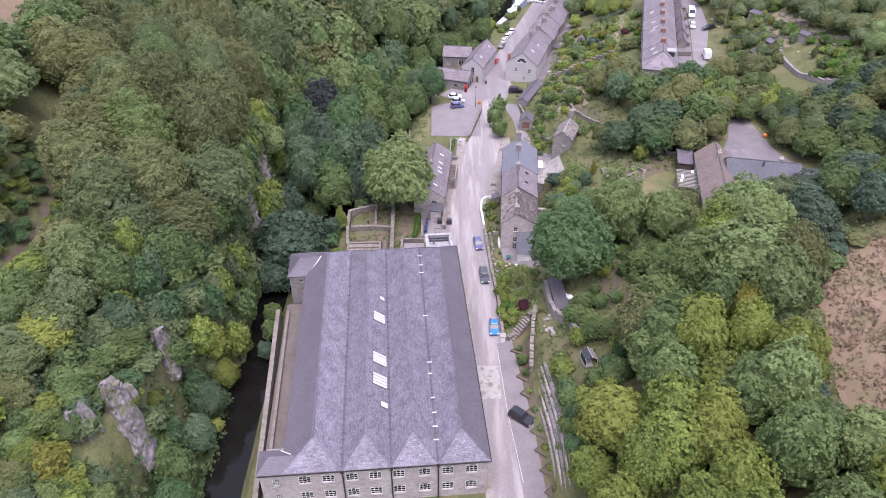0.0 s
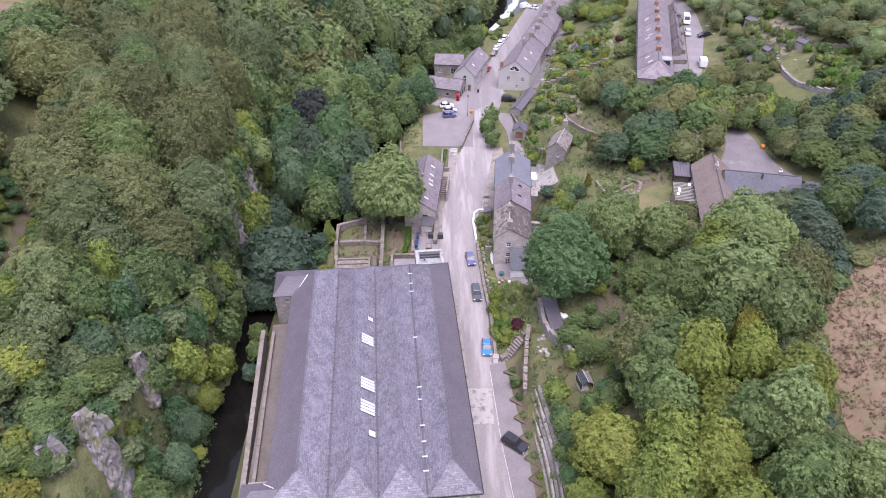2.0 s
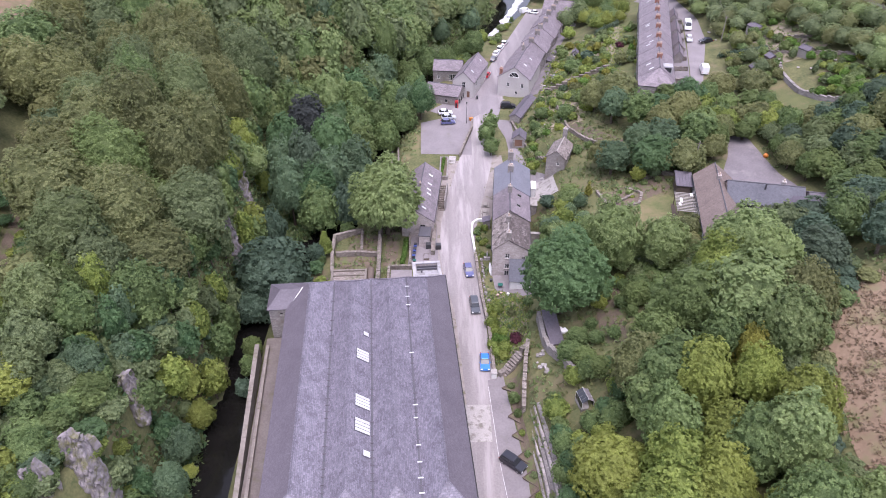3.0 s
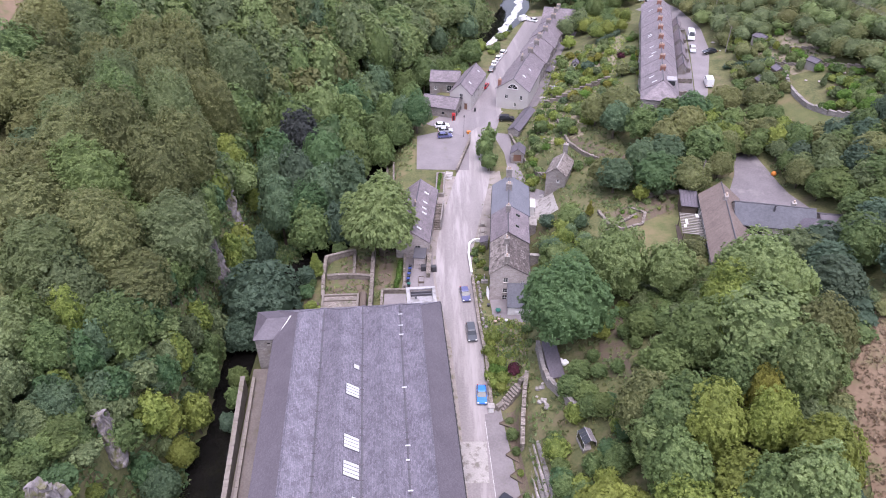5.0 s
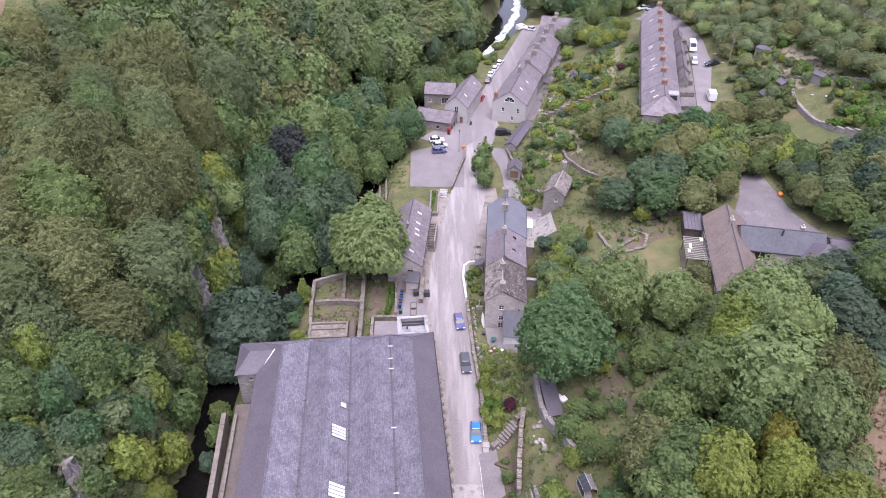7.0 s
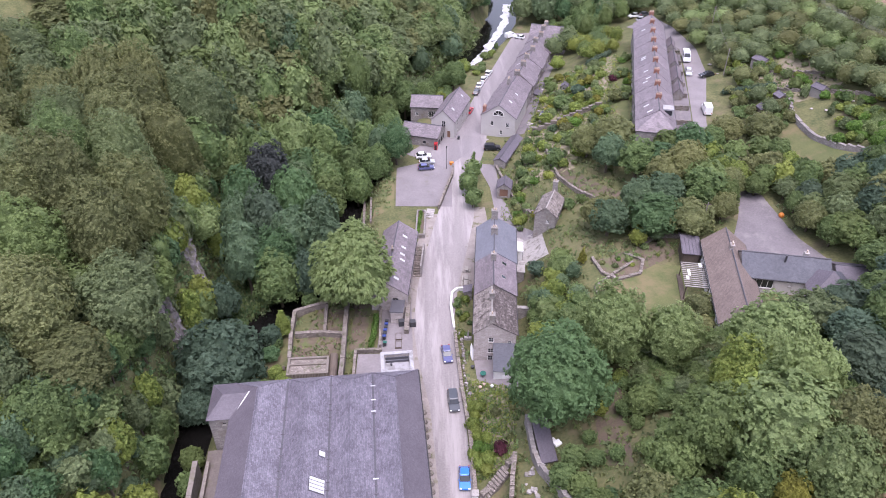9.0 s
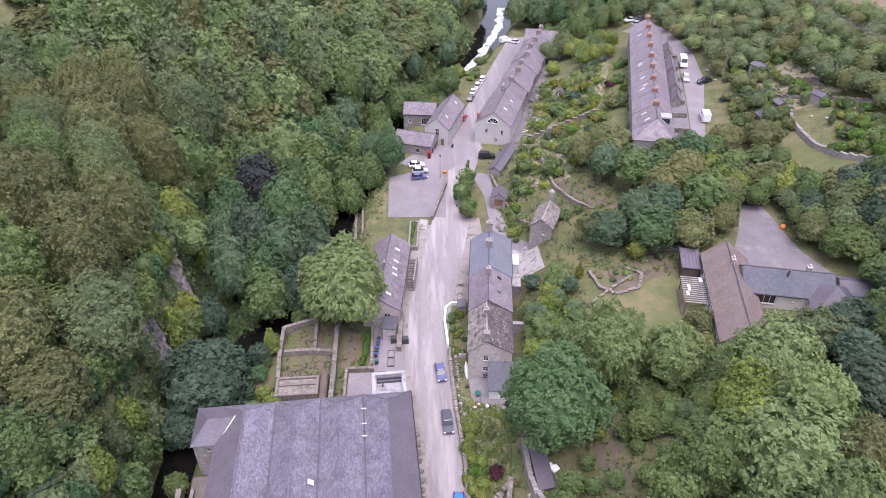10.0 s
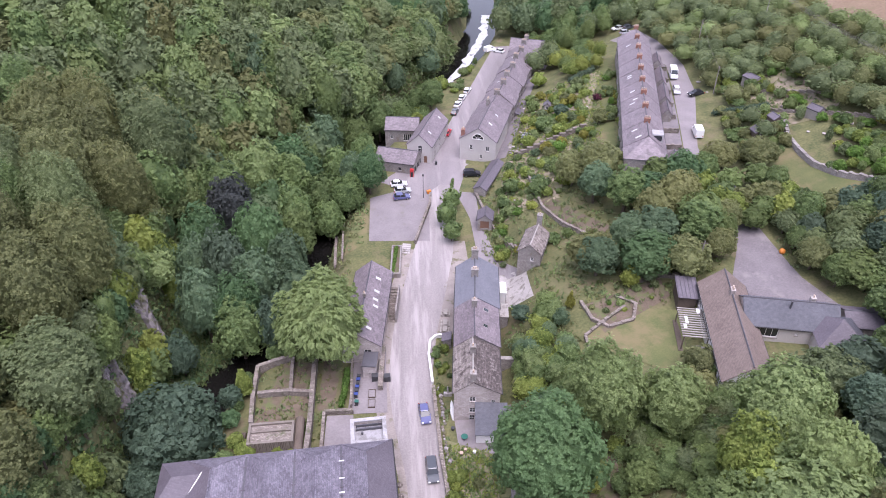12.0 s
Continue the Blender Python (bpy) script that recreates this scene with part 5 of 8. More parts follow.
# ---- lower terrace ----
def terrace_1():
    rot = -18.2
    ux, uy = math.sin(radians(18.2)), math.cos(radians(18.2))
    sx0, sy0 = 24.4, 206.4

    def at(v, u=0.0):
        return sx0 + ux * v + uy * u, sy0 + uy * v - ux * u
    x, y = at(8.5)
    g = gable_building("terrace_house", "tall pale gable-ended house closing the terrace", x, y, 1.7, rot, 9.6, 17.0, 6.2, 9.6, M_RENDER, M_PURPLE,
                       {"S": [(-1.8, 3.3, 0.9, 1.3), (2.6, 3.3, 0.9, 1.3), (0.9, 0.9, 0.8, 1.2)], "W": [(i * 3.2 - 6, z, 0.9, 1.2) for i in range(5) for z in (1.0, 3.8)]},
                       "terrace house", "lower terrace", bars=(1, 1))
    fan = bmesh.new()
    arc = [(1.5 * math.cos(a), -8.56, 6.55 + 1.5 * math.sin(a)) for a in (math.pi * i / 14 for i in range(15))]
    fan.faces.new([fan.verts.new(p) for p in arc])
    bmesh.ops.solidify(fan, geom=fan.faces[:], thickness=0.04)
    fw = part("fanlight", fan, M_PANE, g, "half-round gable window")
    fb = bmesh.new()
    for p, q in zip(arc, arc[1:]):
        tube(fb, (p[0], p[1] - 0.03, p[2]), (q[0], q[1] - 0.03, q[2]), 0.09, 0.09, 6)
    tube(fb, (-1.6, -8.59, 6.52), (1.6, -8.59, 6.52), 0.1, 0.1, 6)
    for a in (0.25, 0.5, 0.75):
        tube(fb, (0, -8.6, 6.55), (1.5 * math.cos(math.pi * a), -8.6, 6.55 + 1.5 * math.sin(math.pi * a)), 0.05, 0.05, 6)
    part("fanlight_frame", fb, M_WHITE, fw)
    chimney(g, -4.3, -7.2, 5.0, 8.4, 0.8, 1.1, M_BRICK, 2)
    rooflight(g, 2.0, -2.6, 0, 0, 6.2, 9.6, 0, 0.8, 1.2, None, 9.6)
    rooflight(g, 2.4, 3.6, 0, 0, 6.2, 9.6, 0, 0.7, 1.0, None, 9.6)
    chimney(g, -1.0, 8.0, 9.0, 10.8, 0.8, 1.4, M_STONE, 3)
    v = 17.0
    for i in range(7):
        L = 7.6
        x, y = at(v + L / 2, 0.4 * (i % 2))
        rz = 9.1 + (0.3 if i % 3 == 1 else 0)
        t = gable_building("terrace_house", "stone terrace house with purple-grey slate roof", x, y, 1.7 - 0.12 * i, rot, 9.2, L, 5.9, rz, M_STONE, M_PURPLE,
                           {"W": [(-2, 1.0, 0.9, 1.2), (2, 1.0, 0.9, 1.2), (-2, 3.8, 0.9, 1.1), (2, 3.8, 0.9, 1.1), (0, 0, 0.9, 2.0)], "E": [(-2, 1.0, 0.9, 1.2), (2, 3.8, 0.9, 1.1)]},
                           "terrace house", "lower terrace", verge=0.0)
        chimney(t, 0, L / 2 - 0.5, rz - 0.4, rz + 1.2, 1.6, 0.7, M_STONE, 4)
        if i in (0, 2, 5):
            rooflight(t, -2.0, 0.3, 0, 0, 5.9, rz, 0, 0.7, 1.0, None, 9.2)
        # rear outshot
        if i in (1, 3, 4, 6):
            x2, y2 = at(v + L / 2, 6.6)
            o = thing("rear_outshot", x2, y2, 1.4, rot, "low stone rear outshot of the terrace", "extension")
            part("wall", boxes((-2.0, -1.8, -1, 2.0, 1.8, 2.4)), M_STONE, o)
            part("roof", slab_bm([(2.2, -2.0, 2.3), (2.2, 2.0, 2.3), (-2.2, 2.0, 3.2), (-2.2, -2.0, 3.2)]), M_SLATE_D, o)
            part("door", boxes((-0.4, -1.86, 0, 0.5, -1.81, 1.95)), M_WHITE, o)
        v += L + 0.02
    x, y = at(v + 4.0, 0.6)
    t = gable_building("terrace_house", "cross-gabled end house of the terrace", x, y, 0.6, rot + 90, 8.0, 11.5, 6.2, 9.4, M_STONE, M_PURPLE,
                       {"W": [(-2, 1.0, 0.9, 1.2), (2, 3.8, 0.9, 1.1)]}, "terrace house", "lower terrace")
    chimney(t, 0, 0.5, 9.0, 10.8, 0.8, 1.4, M_STONE, 3)


terrace_1()
o = gable_building("outbuilding", "long low stone outbuilding beside the terrace", 26.4, 196.0, 1.7, -24, 3.0, 15.0, 1.7, 2.5, M_STONE, M_SLATE_D, {}, "outbuilding")

# ---- upper terrace ----
def terrace_2():
    rot = -13.6
    ux, uy = math.sin(radians(13.6)), math.cos(radians(13.6))
    sx0, sy0 = 57.7, 176.8

    def at(v, u=0.0):
        return sx0 + ux * v + uy * u, sy0 + uy * v - ux * u
    v = 0.0
    for i in range(9):
        L = 7.9
        x, y = at(v + L / 2)
        t = gable_building("terrace_house", "stone terrace house with slate roof and red chimney", x, y, 15.0 + 0.05 * i, rot, 8.8, L, 4.9, 8.0, M_STONE, M_PURPLE,
                           {"W": [(-2, 0.9, 0.9, 1.2), (2, 0.9, 0.9, 1.2), (-2, 3.2, 0.9, 1.0), (2, 3.2, 0.9, 1.0)], "S": [(-2.5, 0.9, 1.0, 1.2), (2.5, 0.9, 1.0, 1.2), (2.5, 3.2, 1.0, 1.1)] if i == 0 else [],
                            "E": [(2, 1.0, 0.9, 1.2), (-2, 0, 0.9, 2.0)]},
                           "terrace house", "upper terrace", verge=0.0, ridge_x=0.3, base=-3.5)
        chimney(t, 0.3, L / 2 - 0.5, 7.5, 8.9, 1.3, 0.7, M_BRICK, 3)
        for yy, xx in {0: ((1.5, -2.8), (-2.4, -2.0)), 2: ((0, -2.8), (1.8, -1.9)), 3: ((-1, -2.4),), 4: ((0.4, -3.0), (1.6, -2.9)), 7: ((0.2, -2.5),)}.get(i, ()):
            rooflight(t, xx * 0.8, yy, 0, 0, 4.9, 8.0, 0.3, 0.6, 1.4, None, 8.8)
        if i == 0:
            e = thing("terrace_house", *at(-2.4), 15.0, rot, "hip-roofed end house of the upper terrace", "terrace house", "upper terrace")
            part("wall", boxes((-4.4, -2.4, -3.5, 4.4, 2.38, 4.9)), M_STONE, e)
            part("roof_slope", slab_bm([(-4.7, -2.7, 4.8), (4.7, -2.7, 4.8), (0.3, 2.38, 8.0)]), M_PURPLE, e)
            part("roof_slope", slab_bm([(-4.7, 2.38, 4.8), (-4.7, -2.7, 4.8), (0.3, 2.38, 8.0)]), M_PURPLE, e)
            part("roof_slope", slab_bm([(4.7, -2.7, 4.8), (4.7, 2.38, 4.8), (0.3, 2.38, 8.0)]), M_PURPLE, e)
            for wx in (-2.6, 0.0, 2.4):
                window(e, pose(wx - 0.5, -2.41, 2.6), 1.0, 1.2)
            dz = part("dormer", boxes((1.3, -2.0, 5.6, 3.7, 0.4, 7.6)), M_COPING, t, "white flat-roofed dormer")
            part("dormer_window", boxes((1.6, -2.06, 6.1, 3.4, -2.01, 7.3)), M_PANE, dz)
        v += L + 0.02
    # outbuildings behind
    for vv, u, L, W in ((-1.5, 6.6, 4.0, 2.6), (24.0, 6.9, 5.5, 2.2), (32.0, 6.9, 9.0, 2.4), (44, 6.8, 9.0, 2.2), (58, 6.6, 6.5, 2.2)):
        x, y = at(vv + L / 2, u)
        gable_building("outhouse", "small narrow stone outhouse with slate roof", x, y, 15.6, rot, W, L, 2.2, 3.5, M_STONE, M_PURPLE, {"E": [(0, 0, 0.9, 1.95)]}, "outhouse", "terrace outhouses", base=-2)


terrace_2()
for v in range(8):
    ax, ay = 62.6 + 0.235 * 7.9 * v, 177.5 + 0.972 * 7.9 * v
    stone_wall([(ax, ay), (ax + 4.6, ay - 1.1)], 1.2, 0.3, label="stone dividing wall of a back yard", group="back yard walls")

# ---- long house on the slope ----
hs = gable_building("house", "white-walled house with brown tiled roof", 57.6, 124.2, 11.6, -11.5, 7.6, 23.5, 3.4, 6.6, M_WHITE, M_TILE,
                    {"W": [(-8, 0.8, 1.4, 1.3), (-3, 0.8, 1.2, 1.3), (3, 0, 1.0, 2.0), (8, 0.8, 1.4, 1.3)]}, "house", ridge_x=-0.2, base=-3)
chimney(hs, -0.2, 5.2, 6.2, 7.6, 0.6, 1.0, M_PALE, 2)
hw = gable_building("house_wing", "rendered rear wing with blue slate roof and long window", 67.0, 126.6, 13.2, 78.5, 7.4, 14.6, 2.7, 5.3, M_RENDER, M_SLATE_N,
                    {"W": [(-4.2, 0.5, 4.8, 1.9), (0.9, 1.3, 0.5, 0.5)]}, "house", bars=(4, 0), base=-3)
v = bmesh.new()
tube(v, (-1.0, 0.2, 4.6), (-1.0, 0.2, 6.0), 0.18, 0.18, 10)
part("flue", v, M_LEAD, hw, "steel flue")
chimney(hw, 0.6, -3.4, 4.8, 6.0, 0.7, 0.7, M_CONC, 1)
hp = thing("house_wing", 73.0, 121.6, 13.2, -11.5, "hip-roofed wing with grey slates and white window", "house")
part("wall", boxes((-3.6, -3.6, -3, 3.6, 4.5, 2.65)), M_RENDER, hp)
AP = (0, 0, 5.6)
for q in (((-3.9, -3.9, 2.6), (3.9, -3.9, 2.6)), ((3.9, -3.9, 2.6), (3.9, 4.5, 2.6)), ((3.9, 4.5, 2.6), (-3.9, 4.5, 2.6)), ((-3.9, 4.5, 2.6), (-3.9, -3.9, 2.6))):
    part("roof_slope", slab_bm([q[0], q[1], AP]), M_SLATE_D if q[0][1] < 0 and q[1][1] < 0 or q[0][0] < 0 and q[1][0] < 0 else M_SLATE_N, hp)
window(hp, pose(0.6, -3.78, 0.9), 1.4, 1.2, M_WHITE, (2, 0))
ds = bmesh.new()
bmesh.ops.create_cone(ds, cap_ends=True, segments=20, radius1=0.15, radius2=0.5, depth=0.2, matrix=pose(2.4, -4.1, 2.5, 60, 0, 0))
part("satellite_dish", ds, M_WHITE, hp)
ex = gable_building("house_wing", "low slate-roofed store at the end of the house", 78.2, 124.6, 13.8, 78.5, 5.0, 5.6, 2.4, 3.6, M_STONE, M_SLATE_D, {}, "house", base=-3)
part("roof_step", slab_bm([(-4.0, -12.05, 3.36), (-4.0, -6.2, 3.36), (-0.2, -6.2, 6.72), (-0.2, -12.05, 6.72)], 0.1), M_TILE, hs)
part("roof_step", slab_bm([(3.9, -6.2, 3.3), (3.9, -12.05, 3.3), (-0.2, -12.05, 6.72), (-0.2, -6.2, 6.72)], 0.1), M_TILE, hs)
# shed, pergola deck
sh = thing("shed", 54.2, 136.2, ground_z(54.2, 136.2) + 0.3, -11, "timber shed with ribbed grey roof", "shed")
part("wall", boxes((-1.5, -2.4, -1, 1.5, 2.4, 2.3)), M_TIMBER, sh)
part("roof", slab_bm([(-1.8, -2.8, 2.4), (1.8, -2.8, 2.4), (1.8, 2.8, 2.9), (-1.8, 2.8, 2.9)]), M_SLATE_D, sh)
for i in range(6):
    part("batten", slab_bm([(-1.7 + i * 0.66, -2.8, 2.46), (-1.62 + i * 0.66, -2.8, 2.46), (-1.62 + i * 0.66, 2.8, 2.96), (-1.7 + i * 0.66, 2.8, 2.96)], 0.05), M_LEAD, sh)
pg = thing("pergola", 52.4, 127.6, 11.0, -11, "dark timber pergola with open slats over a deck", "pergola")
for x, y in ((-1.9, -3.4), (1.9, -3.4), (-1.9, 3.4), (1.9, 3.4)):
    part("post", boxes((x - 0.08, y - 0.08, -0.8, x + 0.08, y + 0.08, 2.4)), M_TIMBER, pg)
for x in (-1.9, 1.9):
    part("beam", boxes((x - 0.07, -3.7, 2.4, x + 0.07, 3.7, 2.6)), M_TIMBER, pg)
for i in range(13):
    part("slat", boxes((-2.2, -3.55 + i * 0.58, 2.6, 2.2, -3.32 + i * 0.58, 2.74)), M_GREYWOOD, pg)
part("deck", boxes((-2.3, -3.8, -0.8, 2.3, 3.8, -0.3)), M_TIMBER, pg)
for x, y, w, hgt in ((-1.3, -0.4, 0.5, 1.8), (0.9, 2.4, 0.6, 1.2), (-1.7, -1.6, 0.5, 1.0)):
    part("white_board", boxes((x, y, 2.76, x + w, y + hgt, 2.8)), M_WHITE, pg, "white board lying on the slats")

# ---- cottage with ivy by the lane, garden hut ----
rc = gable_building("cottage", "small stone cottage with mossy tiled roof", 31.3, 158.6, 6.4, -22, 4.6, 8.0, 2.6, 4.4, M_STONE, M_STONETILE, {"S": [(0.6, 0.6, 0.7, 0.8)]}, "cottage", base=-4)
chimney(rc, 0, 4.3, 2.0, 6.6, 1.0, 1.0, M_STONE, 1)
hu = gable_building("garden_hut", "stone hut with a brown door and slate roof", 23.4, 176.6, 1.7, -10, 3.2, 4.0, 2.3, 3.5, M_STONE, M_SLATE_D, {"S": [(0, 0, 2.0, 1.95)]}, "hut", base=-1)
gs = thing("shed", 21.35, 97.4, ground_z(21.35, 97.4), 3, "stone store with lean-to slate roof", "shed")
part("wall", boxes((-1.0, -4.2, -1.5, 1.0, 4.4, 1.1)), M_STONE, gs)
part("roof", slab_bm([(-1.15, -4.4, 1.1), (1.15, -4.4, 1.6), (1.15, 4.6, 1.6), (-1.15, 4.6, 1.1)]), M_SLATE_D, gs)
gh = thing("greenhouse", 23.6, 79.2, ground_z(23.6, 79.2) + 0.1, 12, "small aluminium greenhouse with glass roof", "greenhouse")
part("base", boxes((-0.95, -1.3, -0.5, 0.95, 1.3, 0.15)), M_CONC, gh)
fr = [(-0.95, -1.3, 0.15, -0.9, -1.25, 1.5), (0.9, -1.3, 0.15, 0.95, -1.25, 1.5), (-0.95, 1.25, 0.15, -0.9, 1.3, 1.5), (0.9, 1.25, 0.15, 0.95, 1.3, 1.5),
      (-0.95, -1.25, 1.45, -0.9, 1.25, 1.5), (0.9, -1.25, 1.45, 0.95, 1.25, 1.5), (-0.02, -1.3, 2.05, 0.02, 1.3, 2.1)]
part("frame", boxes(*fr), M_WHITE, gh)
for i in range(4):
    y = -1.28 + i * 0.64
    for s in (-1, 1):
        part("pane", slab_bm([(s * 0.94, y, 1.5), (s * 0.02, y, 2.07), (s * 0.02, y + 0.6, 2.07), (s * 0.94, y + 0.6, 1.5)], 0.01), M_LOT if s > 0 else M_PANE, gh)
        part("pane", boxes((s * 0.93 - 0.005, y, 0.2, s * 0.93 + 0.005, y + 0.6, 1.45)), M_PANE, gh)
for x, y, w, L, r, mt, lab in ((94.0, 207.5, 3.0, 4.0, 20, M_GREYWOOD, "grey timber garden shed on the hillside"), (85.5, 183.5, 2.0, 2.6, 5, M_TIMBER, "dark timber garden shed by the hedge"),
                               (90.5, 186.5, 2.2, 2.6, 10, M_TIMBER, "dark timber hut by the hedge"), (98.0, 184.0, 2.4, 3.0, 25, M_GREYWOOD, "weathered garden shed by the rockery"),
                               (72.5, 163.5, 1.8, 2.2, 0, M_TIMBER, "small dark shed below the lawn"), (46.0, 226.0, 1.8, 2.2, -15, M_GREYWOOD, "weathered timber allotment shed"),
                               (61.0, 206.0, 1.4, 1.8, -15, M_WHITE, "small white painted timber summerhouse")):
    z = ground_z(x, y)
    gable_building("shed", lab, x, y, z, r, w, L, 1.9, 2.6, mt, M_SLATE_D, {"S": [(0, 0, 0.8, 1.75)]}, "shed", "garden sheds", base=-1.0, over=0.15)

# ---- trees ----
rng = np.random.RandomState(7)
def ball(subdivisions):
    """Points and triangles of a unit icosphere."""
    b = bmesh.new()
    bmesh.ops.create_icosphere(b, subdivisions=subdivisions, radius=1.0)
    b.verts.ensure_lookup_table()
    V, F = np.array([v.co[:] for v in b.verts]), np.array([[v.index for v in f.verts] for f in b.faces])
    b.free()
    return V, F


BALLS = {k: ball(k) for k in (2, 3, 4)}


def unit(v):
    return v / np.maximum(np.linalg.norm(v, axis=-1, keepdims=True), 1e-6)


def spread_ways(n, low):
    """n ways out of a crown's middle, evenly spread, none lower than low."""
    i = np.arange(n) + 0.5
    z = low + (1 - low) * i / n
    a = i * 2.39996 + rng.uniform(0, 6.28)
    s = np.sqrt(np.maximum(0, 1 - z * z))
    return unit(np.stack([np.cos(a) * s, np.sin(a) * s, z], -1) + rng.normal(size=(n, 3)) * 0.13)


def crown_arrays(R, z0, z1, lobes, puffs, count, size, droop=0.0, fine=2, taper=0.0):
    """Points and triangles of a crown: big lobes that carry small puffs, leaf sprays all over them, and a leafy core."""
    zc = z0 + (z1 - z0) * (0.40 if taper == 0 else 0.25)
    L, P = spread_ways(lobes, -0.45), spread_ways(puffs, -0.6)
    la, lh = rng.uniform(0.34, 0.62, lobes), rng.uniform(0.25, 1.0, lobes)
    pa = rng.uniform(0.85, 1.35, puffs) * 2.1 / math.sqrt(puffs)
    ph = rng.uniform(0.5, 1.0, puffs)
    wide = rng.uniform(0.9, 1.1, 2)

    def reach(d):
        big = np.maximum(0, (lh * (1 - (np.arccos(np.clip(d @ L.T, -1, 1)) / la) ** 2))).max(1)
        small = ph * (1 - (np.arccos(np.clip(d @ P.T, -1, 1)) / pa) ** 2)
        return 0.66 + 0.28 * big + 0.11 * np.maximum(0, small.max(1)), small.argmax(1)

    def place(d, r):
        z = zc + d[:, 2] * np.where(d[:, 2] > 0, z1 - zc, zc - z0) * r
        f = 1 - taper * np.clip((z - z0) / (z1 - z0), 0, 1)
        return np.stack([d[:, 0] * R * r * wide[0] * f, d[:, 1] * R * r * wide[1] * f, z], -1)

    # twigs: tight sprays of leaves that stand out of the puffs
    tufts = max(12, count // 11)
    W = spread_ways(tufts, -0.5)
    wr, wp = reach(W)
    own = rng.randint(0, tufts, count)
    wa = 2.1 / math.sqrt(tufts)
    d = unit(W[own] + rng.normal(size=(count, 3)) * wa * 0.6)
    off = np.linalg.norm(d - W[own], axis=1) / wa
    rise = rng.uniform(0.01, 0.10, tufts)[own]
    r = wr[own] + rise * (1 - off ** 2) + rng.uniform(-0.03, 0.02, count)
    p = place(d, r)
    n = unit(0.7 * unit(p - place(W, wr - 0.10)[own]) + 0.3 * d + 0.34 * rng.normal(size=d.shape) + (0, 0, 0.15))
    t = np.cross(n, unit(rng.normal(size=d.shape)))
    t = unit(t * (1 - droop) + droop * (np.array((0, 0, -0.8)) + 0.9 * d))
    b = unit(np.cross(n, t))
    s = size * (0.7 + 1.0 * rng.rand(count) ** 1.5)[:, None]
    w = s * (0.5 - 0.22 * droop)
    V = np.stack([p - t * s * 0.5 + b * w, p + t * s * 0.6 - n * s * 0.12, p - t * s * 0.5 - b * w], 1).reshape(-1, 3)
    cv, cf = BALLS[fine]
    C = place(cv, reach(cv)[0] * 0.87)
    return np.concatenate([V, C]), np.concatenate([np.arange(len(V)).reshape(-1, 3), cf + len(V)])


def raw_mesh(name, A, Q, T, material, tint=None):
    me = bpy.data.meshes.new(name)
    me.vertices.add(len(A))
    me.vertices.foreach_set("co", A.astype(np.float32).ravel())
    loops = np.concatenate([Q.ravel(), T.ravel()]).astype(np.int32)
    me.loops.add(len(loops))
    me.loops.foreach_set("vertex_index", loops)
    me.polygons.add(len(Q) + len(T))
    starts = np.concatenate([np.arange(len(Q)) * 4, len(Q) * 4 + np.arange(len(T)) * 3]).astype(np.int32)
    me.polygons.foreach_set("loop_start", starts)
    me.polygons.foreach_set("use_smooth", [True] * (len(Q) + len(T)))
    me.update(calc_edges=True)
    me.materials.append(material)
    if tint is not None:
        me.attributes.new("tint", "FLOAT", "POINT").data.foreach_set("value", tint.astype(np.float32))
    me.validate()
    return me


def trunk_mesh(h, r, lean=0.3):
    bm = bmesh.new()
    p = Vector((0, 0, -0.6))
    rr = r * 1.25
    for i in range(4):
        q = Vector((rng.uniform(-lean, lean), rng.uniform(-lean, lean), h * (i + 1) / 4))
        tube(bm, p, q, rr, rr * 0.75, 8)
        p, rr = q, rr * 0.75
    return mesh_of("trunk", bm, M_BARK)


def limb_mesh(a, z0, z1, reach, r):
    bm = bmesh.new()
    p = Vector((0, 0, z0))
    for i in range(3):
        f = (i + 1) / 3
        q = Vector((math.cos(a) * reach * f, math.sin(a) * reach * f, z0 + (z1 - z0) * f ** 0.7))
        tube(bm, p, q, r * (1 - 0.25 * i), r * (0.72 - 0.25 * i), 6)
        p = q
    return mesh_of("limb", bm, M_BARK)


# shape: crown radius, height, crown base, lobes, puffs, sprays, spray size, droop
SHAPES = {
    "broad": (5.0, 14.0, 2.0, 18, 80, 6200, 0.30, 0.0),
    "broad_b": (5.2, 12.5, 1.5, 22, 100, 6200, 0.30, 0.0),
    "tall": (4.2, 16.0, 2.0, 18, 80, 6000, 0.30, 0.15),
    "beech": (6.5, 18.0, 1.5, 26, 150, 13000, 0.26, 0.25),
    "weeping": (5.0, 13.0, 0.6, 14, 120, 15000, 0.26, 0.6),
    "dense": (5.0, 10.0, 0.5, 16, 110, 6400, 0.29, 0.0),
    "round": (5.0, 13.5, 1.0, 18, 130, 13000, 0.205, 0.0),
    "small": (2.6, 6.5, 0.5, 9, 36, 1100, 0.33, 0.0),
    "shrub": (1.5, 2.4, 0.0, 6, 16, 380, 0.25, 0.0),
    "shrub_b": (1.4, 1.7, -0.2, 7, 16, 340, 0.23, 0.0),
    "cone": (1.5, 5.5, 0.2, 6, 30, 900, 0.26, 0.3),
}
PROTOS = {}
USED = set()
